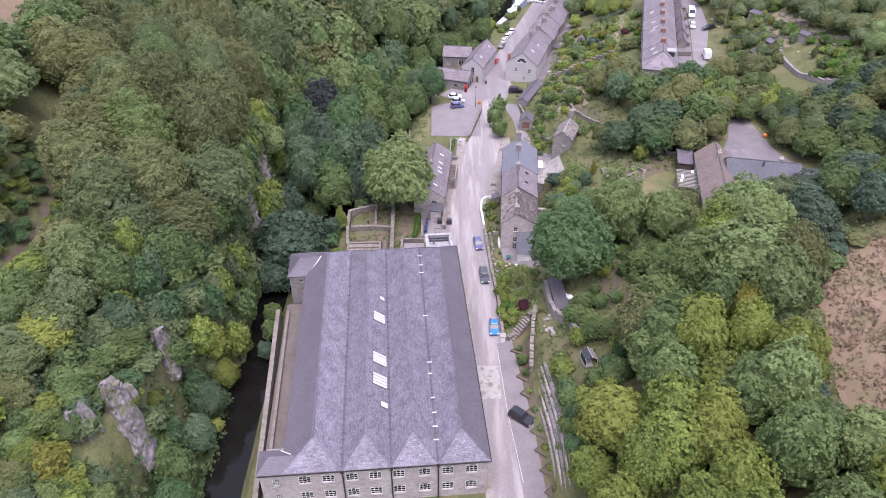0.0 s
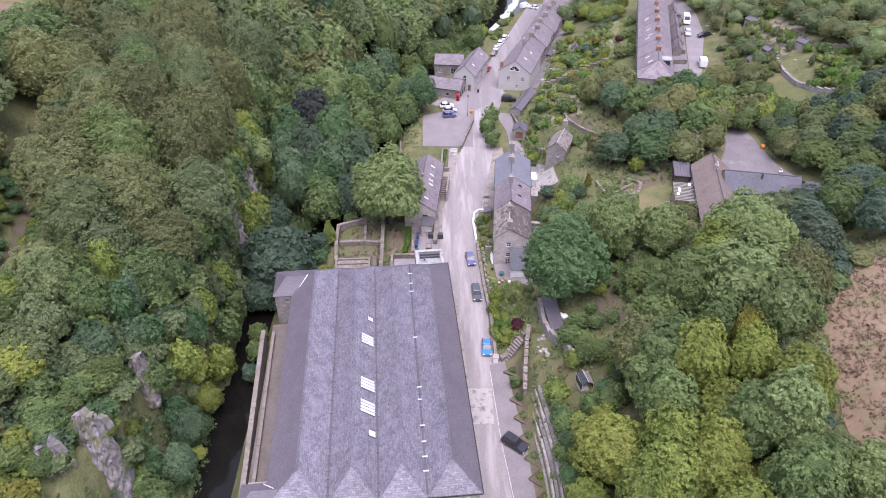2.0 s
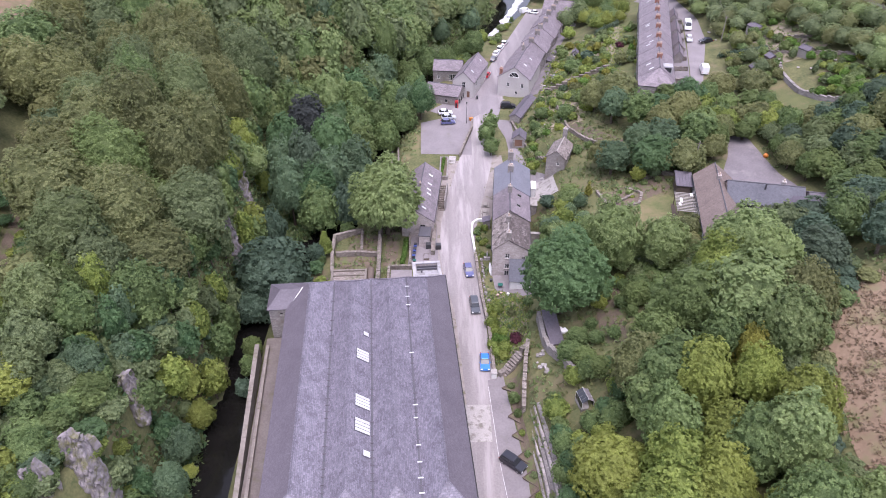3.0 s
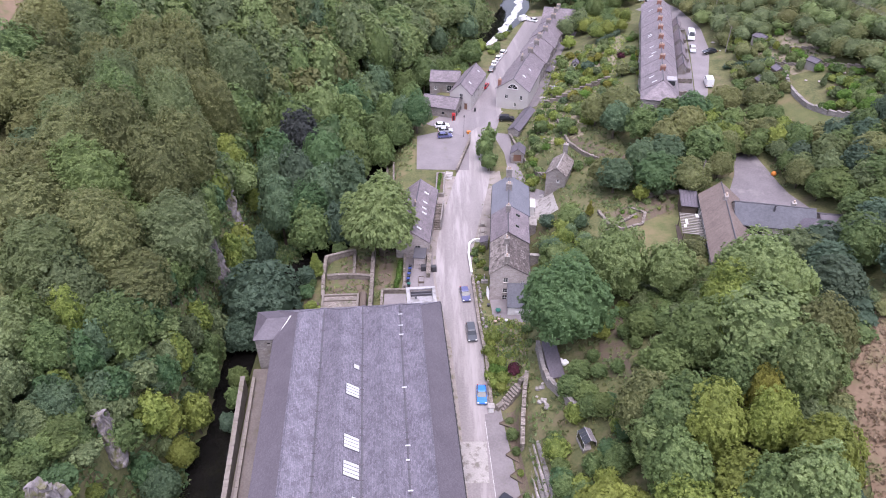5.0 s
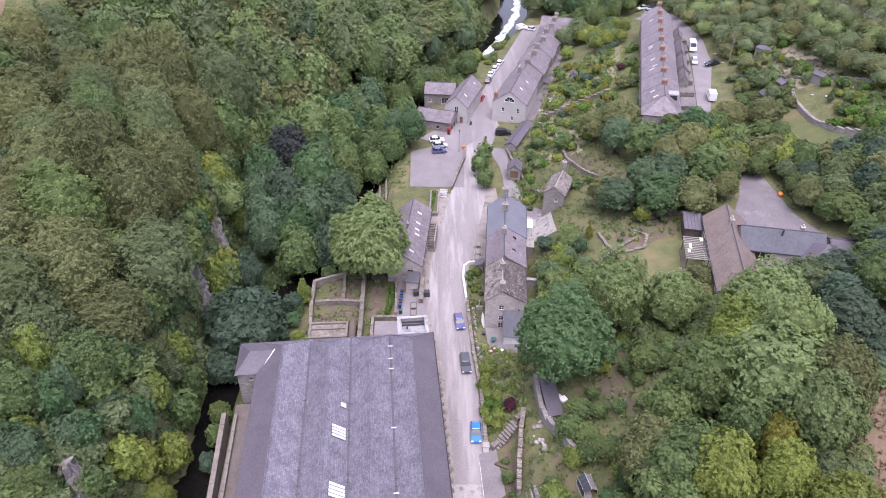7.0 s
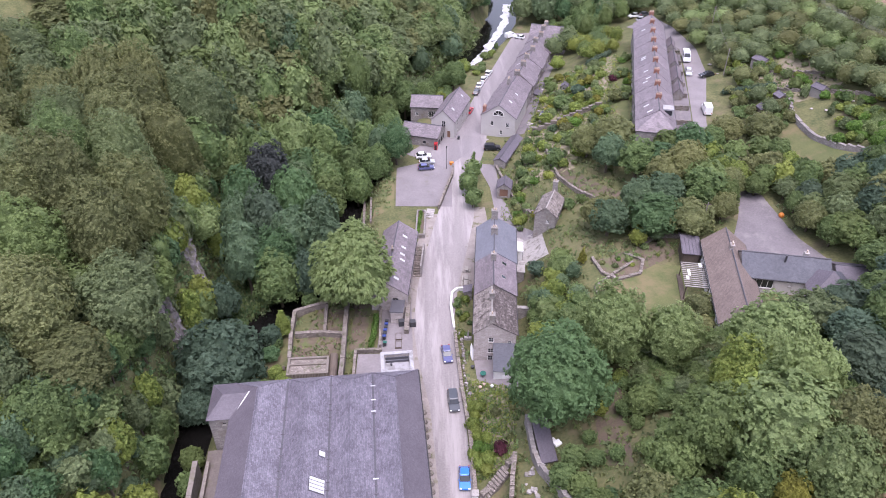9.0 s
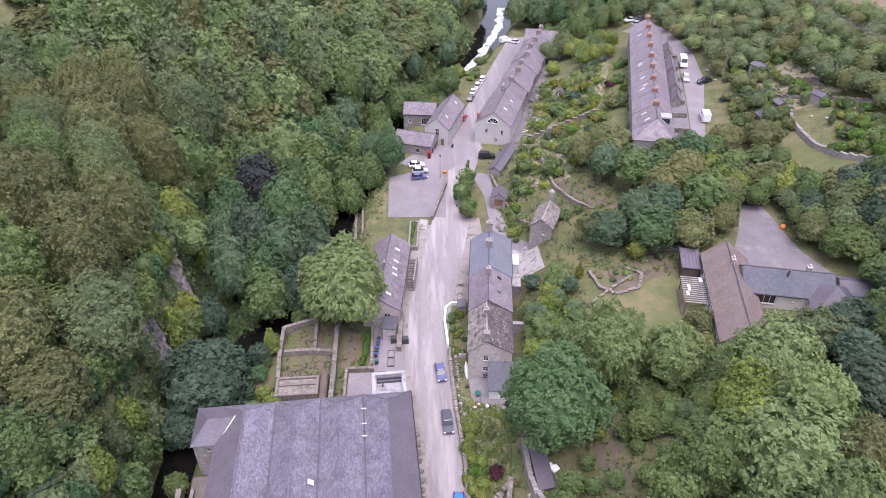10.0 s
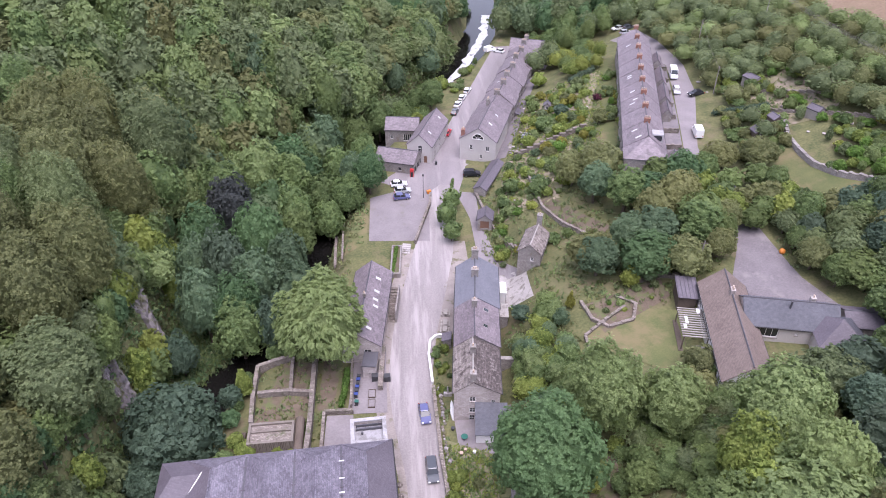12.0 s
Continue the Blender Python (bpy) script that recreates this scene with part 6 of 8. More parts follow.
LABELS = {"leaf_dry": "straw-coloured", "leaf_green": "mid-green", "leaf_olive": "olive-green", "leaf_dark": "dark green", "leaf_lime": "bright yellow-green",
          "leaf_bluegreen": "blue-green", "leaf_deep": "deep green", "leaf_willow": "pale green", "leaf_copper": "very dark-leaved", "leaf_ash": "soft green", "leaf_hedge": "fresh green", "leaf_purple": "purple-leaved", "leaf_gold": "golden yellow"}
WORDS = {"broad": "broadleaf tree with a spreading crown", "broad_b": "tree with a lumpy crown", "beech": "beech tree with a feathery dome", "tall": "tall broadleaf tree", "weeping": "tree with feathery drooping foliage",
         "dense": "dense low-branched tree", "round": "large round-crowned tree", "small": "small bushy tree", "shrub": "rounded garden shrub",
         "shrub_b": "low spreading shrub", "cone": "narrow upright conifer"}


def plant(shape, material, x, y, R=None, H=None, z=None, where="on the hillside", variant=0, group=""):
    """Plants a tree or shrub of a shape, scaled to the crown radius R and height H."""
    lite = y > 132 or x < -60 or x > 58
    if shape == "beech":
        lite = x < -76
    key = (shape, material.name, variant, lite)
    r0, h0, base, lobes, puffs, count, size, droop = SHAPES[shape]
    R, H = R or r0, H or h0
    z = ground_z(x, y) if z is None else z
    if key not in PROTOS:
        small = shape.startswith("shrub") or shape == "cone"
        kind = {"s": "bush" if shape == "small" else "shrub", "c": "conifer"}.get(shape[0], "tree")
        ob = thing(kind, 0, 0, 0, 0, f"{LABELS[material.name]} {WORDS[shape]} {where}", {"shrub": "shrub", "bush": "bush"}.get(kind, "tree"), group)
        if not small:
            part("trunk", trunk_mesh(h0 * 0.62, h0 * 0.024), None, ob)
            for i in range(3):
                part("limb", limb_mesh(i * 2.1 + variant, h0 * 0.3 + i * 0.5, h0 * 0.62, r0 * 0.6, h0 * 0.012), None, ob)
        else:
            part("stem", trunk_mesh(h0 * 0.5, 0.07, 0.1), None, ob)
        if lite:
            count, size = int(count * 0.55), size * 1.32
        A, T = crown_arrays(r0, base, h0, lobes, puffs, count, size, droop, 2 if lite or r0 < 3 else 3, 0.75 if shape == "cone" else 0.0)
        part("crown", raw_mesh("crown", A, np.zeros((0, 4), int), T, material), None, ob)
        PROTOS[key] = ob
    src = PROTOS[key]
    m = Matrix.Translation((x, y, z - 0.1)) @ pose(0, 0, 0, 0, 0, float(rng.uniform(0, 360))) @ Matrix.Diagonal((R / r0, R / r0, H / h0, 1))
    if key in USED:
        ob = copy_thing(src, Matrix.Identity(4))
        ob.matrix_basis = m
    else:
        USED.add(key)
        ob = src
        ob.matrix_basis = m
    tagged(ob, f"{LABELS[material.name]} {WORDS[shape]} {where}", group=group)
    return ob

# trees that stand out by themselves: x, y, crown radius, height
plant("weeping", M_WILLOW, -10.2, 136.2, 8.6, 20.5, where="beside the ruined walls")
plant("dense", M_DARKLEAF, -32.2, 119.0, 9.4, 14.5, z=-4.0, where="on the river bank behind the mill")
plant("dense", M_DARKLEAF, -35.0, 112.0, 4.6, 9.0, z=-5.0, where="on the river bank behind the mill")
plant("small", M_LEAF, 14.6, 177.5, 2.7, 7.2, where="on the road island")
plant("small", M_LEAF, 16.0, 183.5, 2.5, 6.8, where="on the road island")
plant("small", M_LEAF, 15.4, 171.5, 2.4, 6.0, where="on the road island")
plant("round", M_DEEP, 23.4, 102.0, 8.4, 18.5, where="above the garden plot")
plant("round", M_WILLOW, 33.0, 110.5, 6.2, 17.5, where="above the cottages", variant=1)
plant("small", M_DARKLEAF, -24.6, 125.6, 2.4, 5.5, where="beside the ruined walls")
plant("small", M_LIME, -20.6, 115.6, 2.2, 2.6, where="beside the ruined walls")
plant("cone", M_LIME, -22.9, 128.2, 2.2, 7.5, where="beside the ruined walls")


plant("broad_b", M_LEAF, 47.5, 92.5, 5.6, 10.5, where="above the road")
plant("small", M_LEAF, 35.2, 98.5, 2.8, 5.5, where="above the garden plot")
plant("broad_b", M_LIME, 24.2, 63.5, 6.2, 10.0, where="above the parking strip")
plant("broad_b", M_LIME, 30.0, 57.0, 6.0, 11.0, where="above the parking strip")

# ---- woods ----
CLEAR = [(-34, 15, 40, 122), (-22, 30, 112, 146), (-11, 22, 140, 200), (-16, -10, 160, 186), (10, 27, 94, 158), (24, 36, 150, 170),
         (34, 54, 111, 143), (52, 82, 116, 141), (64, 78, 136, 162), (18, 58, 172, 240), (-2, 26, 196, 262), (50, 86, 172, 262),
         (16, 56, 200, 300), (86, 101, 182, 210), (72, 106, 146, 182)]


def free(x, y, pad=0.0):
    return not any(a - pad < x < b + pad and c - pad < y < d + pad for a, b, c, d in CLEAR)


def in_quad(x, y, q):
    s = [(q[(i + 1) % 4][0] - q[i][0]) * (y - q[i][1]) - (q[(i + 1) % 4][1] - q[i][1]) * (x - q[i][0]) for i in range(4)]
    return all(v >= 0 for v in s) or all(v <= 0 for v in s)


def spots(x0, x1, y0, y1, step, jitter=0.4):
    for j, y in enumerate(np.arange(y0, y1, step * 0.87)):
        for x in np.arange(x0 + (j % 2) * step / 2, x1, step):
            yield x + rng.uniform(-jitter, jitter) * step, y + rng.uniform(-jitter, jitter) * step


def bank(x, y):
    """How far a place lies beyond the foot of the crag."""
    return crag_foot(y) + 0.3 - x


def track(x, y):
    """How far to the right of the dirt track a place lies."""
    return x - np.interp(y, TRACK_Y, TRACK_X)


# the top of the leaf canopy over the crag: heights at stations along the valley, by the distance from the crag's foot
CANOPY_D = [0, 3, 6, 11, 16, 22, 30, 45, 60]
CANOPY = {
    50: [3, 10, 14, 18, 22, 25, 28, 32, 36],
    75: [3, 12, 17, 22, 27, 30, 30, 33, 38],
    85: [6, 16, 21, 27, 31, 32, 29, 34, 40],
    105: [10, 18, 24, 33, 37, 37, 32, 36, 42],
    120: [14, 24, 31, 35, 38, 39, 38, 40, 46],
    140: [18, 27, 31, 37.5, 40, 40.5, 39, 42, 48],
    175: [22, 29, 31, 34, 37, 39, 40, 44, 50],
    205: [22, 28, 33, 36, 37, 37, 38, 44, 50],
    250: [12, 14, 15, 17, 20, 24, 30, 40, 48],
}
_cy = np.array(sorted(CANOPY), float)


def tree_height(x, y, low=5.0, high=25.0):
    """How tall a tree on the crag stands, so that the canopy keeps its shape."""
    top = np.interp(y, _cy, [np.interp(bank(x, y), CANOPY_D, CANOPY[k]) for k in sorted(CANOPY)])
    return float(np.clip(top - ground_z(x, y), low, high))


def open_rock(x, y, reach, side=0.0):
    """Whether a place lies on a bare rock face or before it, towards the camera."""
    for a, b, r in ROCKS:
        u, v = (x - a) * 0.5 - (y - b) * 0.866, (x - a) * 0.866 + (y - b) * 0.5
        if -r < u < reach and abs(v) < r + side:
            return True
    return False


def wood(name, places, mats, label, heights, radii, seeds=6, count=1100, size=0.56, grow=None, form=(5.0, 1.0, 13.0, 14, 60)):
    """Woodland too dense to tell its trees apart: every crown of it in one mesh for each kind of leaf."""
    groups = {m.name: [] for m in mats}
    models = [crown_arrays(*form, count, size) for _ in range(seeds)]
    for x, y in places:
        A, T = models[rng.randint(seeds)]
        R, H, a = rng.uniform(*radii) / form[0], rng.uniform(*heights) / form[2], rng.uniform(0, 6.28)
        if grow:
            H = grow(x, y) * rng.uniform(0.88, 1.1) / form[2]
        c, s = math.cos(a), math.sin(a)
        B = np.stack([(A[:, 0] * c - A[:, 1] * s) * R + x, (A[:, 0] * s + A[:, 1] * c) * R + y, A[:, 2] * H + ground_z(x, y)], -1)
        groups[mats[rng.randint(len(mats))].name].append((B, T, rng.rand()))
    for m in dict.fromkeys(mats):
        g = groups[m.name]
        if not g:
            continue
        off = np.cumsum([0] + [len(b[0]) for b in g])
        A = np.concatenate([b[0] for b in g])
        T = np.concatenate([b[1] + o for b, o in zip(g, off)])
        tint = np.concatenate([np.full(len(b[0]), b[2]) for b in g])
        tagged(new(name, raw_mesh(name, A, np.zeros((0, 4), int), T, m, tint)), f"{LABELS[m.name]} {label}", "woodland", kind="stuff")


# the wood on the crag across the river, near part
plant("small", M_LEAF, -33.4, 101.5, 2.4, 6.0, z=-4.5, where="beside the mill")
plant("small", M_LEAF, -32.9, 97.0, 2.2, 5.5, z=-4.5, where="beside the mill")
plant("small", M_DARKLEAF, -33.0, 92.0, 2.0, 5.0, z=-4.5, where="beside the river wall")
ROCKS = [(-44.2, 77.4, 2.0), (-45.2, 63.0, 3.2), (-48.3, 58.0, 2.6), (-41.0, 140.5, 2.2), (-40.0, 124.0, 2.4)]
for x, y in spots(-56, -33, 48, 170, 3.3):
    d = bank(x, y)
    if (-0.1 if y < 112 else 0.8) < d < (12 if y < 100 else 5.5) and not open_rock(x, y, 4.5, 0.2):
        mt = [M_LEAF, M_LIME, M_LEAF, M_DEEP, M_LIME if d < 6 else M_BLUELEAF, M_ASH][rng.randint(6)]
        plant("small", mt, x, y, rng.uniform(2.4, 3.6), min(tree_height(x, y, 4.0, 11.0) * rng.uniform(0.8, 1.0), 11), where="on the crag")
# the near slope: mixed ash and hazel
for x, y in spots(-86, -38, 46, 104, 5.6):
    d, side = bank(x, y), track(x, y)
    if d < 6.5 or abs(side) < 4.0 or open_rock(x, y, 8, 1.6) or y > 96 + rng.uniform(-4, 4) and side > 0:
        continue
    hh = tree_height(x, y, 4.5, 16) * rng.uniform(0.85, 1.1)
    if 0 < side < 14:
        hh = min(hh, 1.2 + 0.55 * side)
    sh, mt = [("broad", M_LEAF), ("broad_b", M_ASH), ("broad", M_ASH), ("broad_b", M_LEAF), ("broad", M_BLUELEAF), ("broad_b", M_LIME), ("broad", M_OLIVE)][rng.randint(7)]
    plant(sh, mt, x, y, min(rng.uniform(3.2, 5.2), hh * 0.6), hh, where="in the hillside wood", variant=int(rng.randint(3)))
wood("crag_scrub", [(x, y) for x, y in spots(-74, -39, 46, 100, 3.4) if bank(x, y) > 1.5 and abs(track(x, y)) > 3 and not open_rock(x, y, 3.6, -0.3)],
     [M_LEAF, M_ASH, M_LIME, M_BLUELEAF], "hazel and hawthorn scrub on the crag", (2.6, 4.8), (1.9, 2.8), count=520, size=0.34, form=(2.6, 0.2, 6.5, 9, 36))
# great beeches along the brow, and lower trees between them
for x, y in spots(-90, -40, 98, 188, 11.0, 0.22):
    d, side = bank(x, y), track(x, y)
    if d < 4.0 or (abs(side) < 6.0 and y < 140):
        continue
    hh = tree_height(x, y, 10, 26) * rng.uniform(0.95, 1.12)
    if 0 < side < 10 and y < 104:
        continue
    sh, mt = ("beech", M_OLIVE) if rng.rand() < 0.72 and side > 0 else ("beech", [M_LEAF, M_ASH][rng.randint(2)])
    plant(sh, mt, x, y, rng.uniform(6.8, 8.8), hh, where="in the hillside wood", variant=int(rng.randint(3)))
def low_growth(x, y):
    h = tree_height(x, y, 6, 18) * 0.58
    return min(h, 2 + 0.8 * track(x, y)) if 0 < track(x, y) < 12 and y < 108 else h


wood("understorey", [(x, y) for x, y in spots(-90, -38, 94, 188, 6.4) if bank(x, y) > 3.0 and (abs(track(x, y)) > 4.5 or y > 140)],
     [M_ASH, M_LEAF, M_BLUELEAF, M_OLIVE, M_WILLOW], "lower trees between the beeches", (8, 14), (3.6, 5.2), count=1700, size=0.40, grow=low_growth, seeds=5)
# undergrowth beside the dirt track
wood("undergrowth", [(x, y) for x, y in spots(-82, -62, 62, 124, 2.5) if 1.3 < abs(track(x, y)) < 7 and not (track(x, y) > 0 and y < 74)],
     [M_LEAF, M_DEEP, M_LIME], "bushes and nettles beside the dirt track", (1.2, 2.4), (1.4, 2.3), count=420, size=0.36, form=(2.6, 0.2, 6.5, 8, 30))
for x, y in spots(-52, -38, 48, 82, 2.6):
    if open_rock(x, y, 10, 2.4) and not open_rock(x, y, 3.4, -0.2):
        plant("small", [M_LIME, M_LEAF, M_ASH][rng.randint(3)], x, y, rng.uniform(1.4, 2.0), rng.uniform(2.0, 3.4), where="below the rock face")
plant("small", M_GOLD, -49.6, 54.0, 3.0, 6.5, where="beside the rock face")
for x, y, R, H, mt in ((-39.6, 78.5, 3.4, 8.5, M_BLUELEAF), (-39.4, 71.5, 3.3, 8.0, M_BLUELEAF), (-40.4, 64.5, 3.5, 9.0, M_LEAF), (-39.2, 59.0, 3.3, 9.0, M_DEEP), (-41.0, 54.0, 3.4, 9.5, M_LEAF), (-39.0, 50.0, 3.4, 9.0, M_LEAF), (-38.6, 85.0, 2.8, 7.0, M_LIME)):
    plant("broad_b", mt, x, y, R, H, z=-4.4, where="on the low river bank")
# dark trees along the shaded river
for x, y, R, H, sh, mt in ((-27, 146, 5.6, 15, "round", M_DEEP), (-36, 137, 3.6, 10, "dense", M_DARKLEAF), (-37, 158, 4.6, 16, "broad_b", M_BLUELEAF), (-38, 168, 5, 17, "broad", M_DEEP), (-40, 186, 5.4, 18, "broad_b", M_LEAF), (-26, 142, 5.5, 14, "broad", M_LEAF), (-33, 146, 5.5, 17, "broad_b", M_BLUELEAF), (-19.5, 143, 4.6, 13, "dense", M_DARKLEAF),
                           (-16.5, 150.5, 5.2, 15, "broad_b", M_BLUELEAF), (-24, 152, 5.4, 17, "broad", M_BLUELEAF), (-31, 157, 5.6, 18, "broad_b", M_DARKLEAF), (-19, 160, 5.0, 16, "broad", M_BLUELEAF),
                           (-26, 166, 5.6, 18, "broad_b", M_DEEP), (-18.5, 171, 4.6, 15, "tall", M_LEAF), (-20.5, 180, 5.2, 15, "broad", M_LEAF), (-33, 176, 6.2, 19, "broad", M_COPPER),
                           (-14.5, 188, 5.2, 13.5, "broad_b", M_LEAF), (-3.4, 191.8, 4.4, 13, "round", M_DEEP), (-7.6, 196, 4.2, 14.5, "broad", M_BLUELEAF), (-10.2, 191, 4.2, 12, "broad_b", M_LEAF),
                           (-22, 190, 5.4, 17, "tall", M_LEAF), (-29, 190, 6.2, 20, "broad", M_WILLOW), (-36, 184, 6.0, 18, "tall", M_LEAF), (-12, 203, 5.0, 15, "broad_b", M_LEAF), (-5, 207, 4.6, 14, "broad_b", M_LEAF),
                           (-16, 214, 5.4, 16, "broad", M_BLUELEAF), (-8, 220, 5.2, 15, "broad_b", M_LEAF), (-2, 232, 5.0, 15, "broad", M_LEAF), (4.5, 236, 4.4, 12, "broad_b", M_LEAF), (13.5, 239.5, 4.4, 10, "broad_b", M_LEAF), (9.5, 246, 4.2, 10, "broad_b", M_LEAF), (-8.6, 187.5, 5.0, 12, "round", M_LEAF), (-13.0, 181.0, 4.4, 12, "broad_b", M_LEAF), (2.0, 240, 4.6, 12, "broad", M_ASH), (15, 252, 3.0, 6.5, "small", M_LEAF), (17.5, 257, 2.6, 5.5, "small", M_LIME)):
    plant(sh, mt, x, y, R, H * (1.15 if x < -14 else 1), where="beside the river")
# the wood above the parking strip
for x, y in spots(22, 66, 36, 116, 6.9):
    if in_quad(x, y, [(51, 57), (130, 53), (130, 85), (56.5, 85)]) or not free(x, y) or (x < 31 and y > 98) or (36.0 < x < 41.5 and 92 < y < 112) or x < np.interp(y, [50, 60, 68, 77.5, 92, 100], [20, 20, 23, 30, 38.5, 40]) or (x > 44 and y > 97) or (26.5 < x < 35 and 86 < y < 106) or (52 < y < 97 and x > 42 + (y - 52) * 0.36):
        continue
    sh, mt = [("broad_b", M_LIME), ("broad", M_LEAF), ("broad_b", M_WILLOW), ("broad_b", M_OLIVE), ("broad", M_WILLOW), ("broad_b", M_LIME), ("broad", M_LEAF)][rng.randint(7)]
    if y < 66 and x < 36:
        mt = M_LIME
    plant(sh, mt, x, y, rng.uniform(3.9, 5.3), np.interp(x, [22, 30, 40, 60], [10, 12.5, 13, 11]) * rng.uniform(0.75, 1.2), where="above the road", variant=int(rng.randint(2)))
# low scrub between the wood and the hay field
for x, y in spots(40, 66, 50, 94, 2.7):
    edge = np.interp(y, [50, 61, 69, 77, 81, 86, 94], [50.5, 51.2, 52.2, 55.2, 58.6, 61.5, 64])
    if 40.5 + (y - 52) * 0.36 < x < edge - 0.6 or (85.5 < y < 93 and 56 < x < 66):
        plant("small", [M_LEAF, M_DARKLEAF, M_ASH, M_OLIVE][rng.randint(4)], x, y, rng.uniform(1.8, 3.0), rng.uniform(2.0, 4.0) * np.interp(edge - x, [0, 5], [0.6, 1.3]), where="beside the hay field")
plant("broad", M_WILLOW, 46.5, 83.0, 7.6, 15.0, where="above the road")
plant("broad_b", M_LEAF, 39.2, 86.0, 5.6, 14.5, where="above the road")
plant("broad_b", M_WILLOW, 52.6, 101.5, 6.2, 13.0, where="below the long house")
plant("broad", M_LEAF, 33.7, 74.5, 5.4, 14.0, where="above the road")
plant("broad_b", M_LEAF, 40.0, 61.0, 5.0, 12.0, where="above the road")
plant("broad_b", M_GOLD, 44.0, 75.5, 2.6, 10.5, where="above the road")
plant("broad_b", M_DARKLEAF, 66.8, 108.0, 6.0, 9.0, where="below the long house")
for x, y, R, H in ((19.4, 80.5, 2.0, 3.4), (19.6, 76.5, 1.8, 3.0), (19.6, 72.5, 2.1, 4.0), (21, 69.5, 2.3, 4.2), (20.2, 60, 2.4, 4.6), (22.6, 88.8, 2.6, 4.2), (24.4, 91.5, 2.4, 4.2), (24.8, 86.5, 2.4, 3.8), (26.6, 83.5, 2.4, 4), (14.0, 86.5, 1.3, 2.4), (14.4, 83.4, 0.9, 1.8)):
    plant("small", M_LEAF, x, y, R, H, where="beside the stone wall")
wood("bank_thicket", [(x, y) for x, y in spots(17.6, 30, 62, 84, 2.5) if x > np.interp(y, [62, 72, 84], [18.6, 18.2, 19.6]) and math.hypot(x - 23.6, y - 79.2) > 3.2 and x < np.interp(y, [60, 68, 77.5, 92], [24, 25, 29, 33])],
     [M_LEAF, M_DEEP, M_LIME], "thicket above the retaining wall", (2.6, 4.6), (1.7, 2.6), count=700, size=0.3, form=(2.6, 0.2, 6.5, 9, 36))
for x, y in spots(26.5, 36, 91, 109, 3.6):
    if math.hypot(x - 30.6, y - 96) > 3.0 and math.hypot(x - 23.4, y - 102) > 6:
        plant("small", [M_LEAF, M_ASH, M_LIME][rng.randint(3)], x, y, rng.uniform(1.3, 2.1), rng.uniform(1.8, 3.2), where="in the clearing")
# belt of trees between the gardens and the long house
for x, y in spots(37, 66, 144, 182, 6.6):
    if x > 63 and y < 160 or y > 172 and x > 51 or x < np.interp(y, [144, 152, 156, 161, 167, 175, 182], [38, 38, 50, 49.5, 45.5, 43, 42]):
        continue
    sh, mt = [("broad_b", M_LEAF), ("broad", M_BLUELEAF), ("broad", M_DEEP), ("tall", M_LEAF), ("broad_b", M_OLIVE)][rng.randint(5)]
    plant(sh, mt, x, y, rng.uniform(4.2, 5.8), rng.uniform(8.0, 12.0), where="between the gardens")
for x, y in spots(80, 118, 88, 160, 7.4):
    if free(x, y) and not in_quad(x, y, [(51, 57), (130, 53), (130, 85), (56.5, 85)]):
        sh, mt = [("broad_b", M_LEAF), ("broad", M_DARKLEAF), ("broad_b", M_OLIVE), ("broad", M_LEAF)][rng.randint(4)]
        plant(sh, mt, x, y, rng.uniform(4.4, 5.8), rng.uniform(6.5, 9.5), where="on the upper slope")
for x, y in spots(60, 80, 94, 117, 6.0):
    sh, mt = [("broad_b", M_LEAF), ("broad", M_DARKLEAF), ("round", M_LEAF)][rng.randint(3)]
    if (y < 104 or x > 72) and math.hypot(x - 62, y - 106.5) > 6:
        plant(sh, mt, x, y, rng.uniform(3.8, 5.2), rng.uniform(8, 10.5), where="below the long house")
plant("round", M_ASH, 62.0, 106.5, 5.8, 10.5, where="below the long house")
plant("small", M_OLIVE, 50.4, 119.5, 3.0, 5.5, where="beside the lawn")
plant("small", M_OLIVE, 48.0, 114.5, 3.2, 5.0, where="beside the lawn")
for x, y in spots(66, 87, 153, 167, 4.4):
    if x < 78 + (167 - y) * 0.5:
        plant(["broad_b", "small"][rng.randint(2)], [M_LEAF, M_LIME, M_OLIVE][rng.randint(3)], x, y, rng.uniform(2.6, 3.4), rng.uniform(5, 7), where="above the drive")
for x, y, R, H in ((77.4, 139.5, 3.2, 7), (77.0, 144.8, 2.6, 5.5), (79.4, 134.5, 3.4, 7), (82.4, 131.0, 3.2, 6.5), (78.8, 141.5, 3.6, 7), (82.5, 138.5, 4.0, 8), (80.0, 146.0, 3.4, 6.5), (84.5, 143.5, 4.0, 8), (87, 137, 4.2, 8.5), (86.5, 131.5, 4.0, 8), (90.5, 127, 4.4, 9), (77.0, 149.5, 2.8, 5.5), (64.8, 149.0, 3.2, 7.5), (63.0, 145.0, 2.8, 7), (67.2, 153.5, 3.2, 7)):
    plant("broad_b", [M_LEAF, M_DARKLEAF, M_OLIVE, M_ASH][rng.randint(4)], x, y, R, H, where="beside the drive")
for x, y in spots(79, 108, 135, 152, 5.0):
    if y > 152 - (x - 78) * 0.9:
        plant("broad_b", [M_LEAF, M_DARKLEAF, M_OLIVE, M_LEAF][rng.randint(4)], x, y, rng.uniform(3.2, 4.4), rng.uniform(6, 8.5), where="beside the drive")
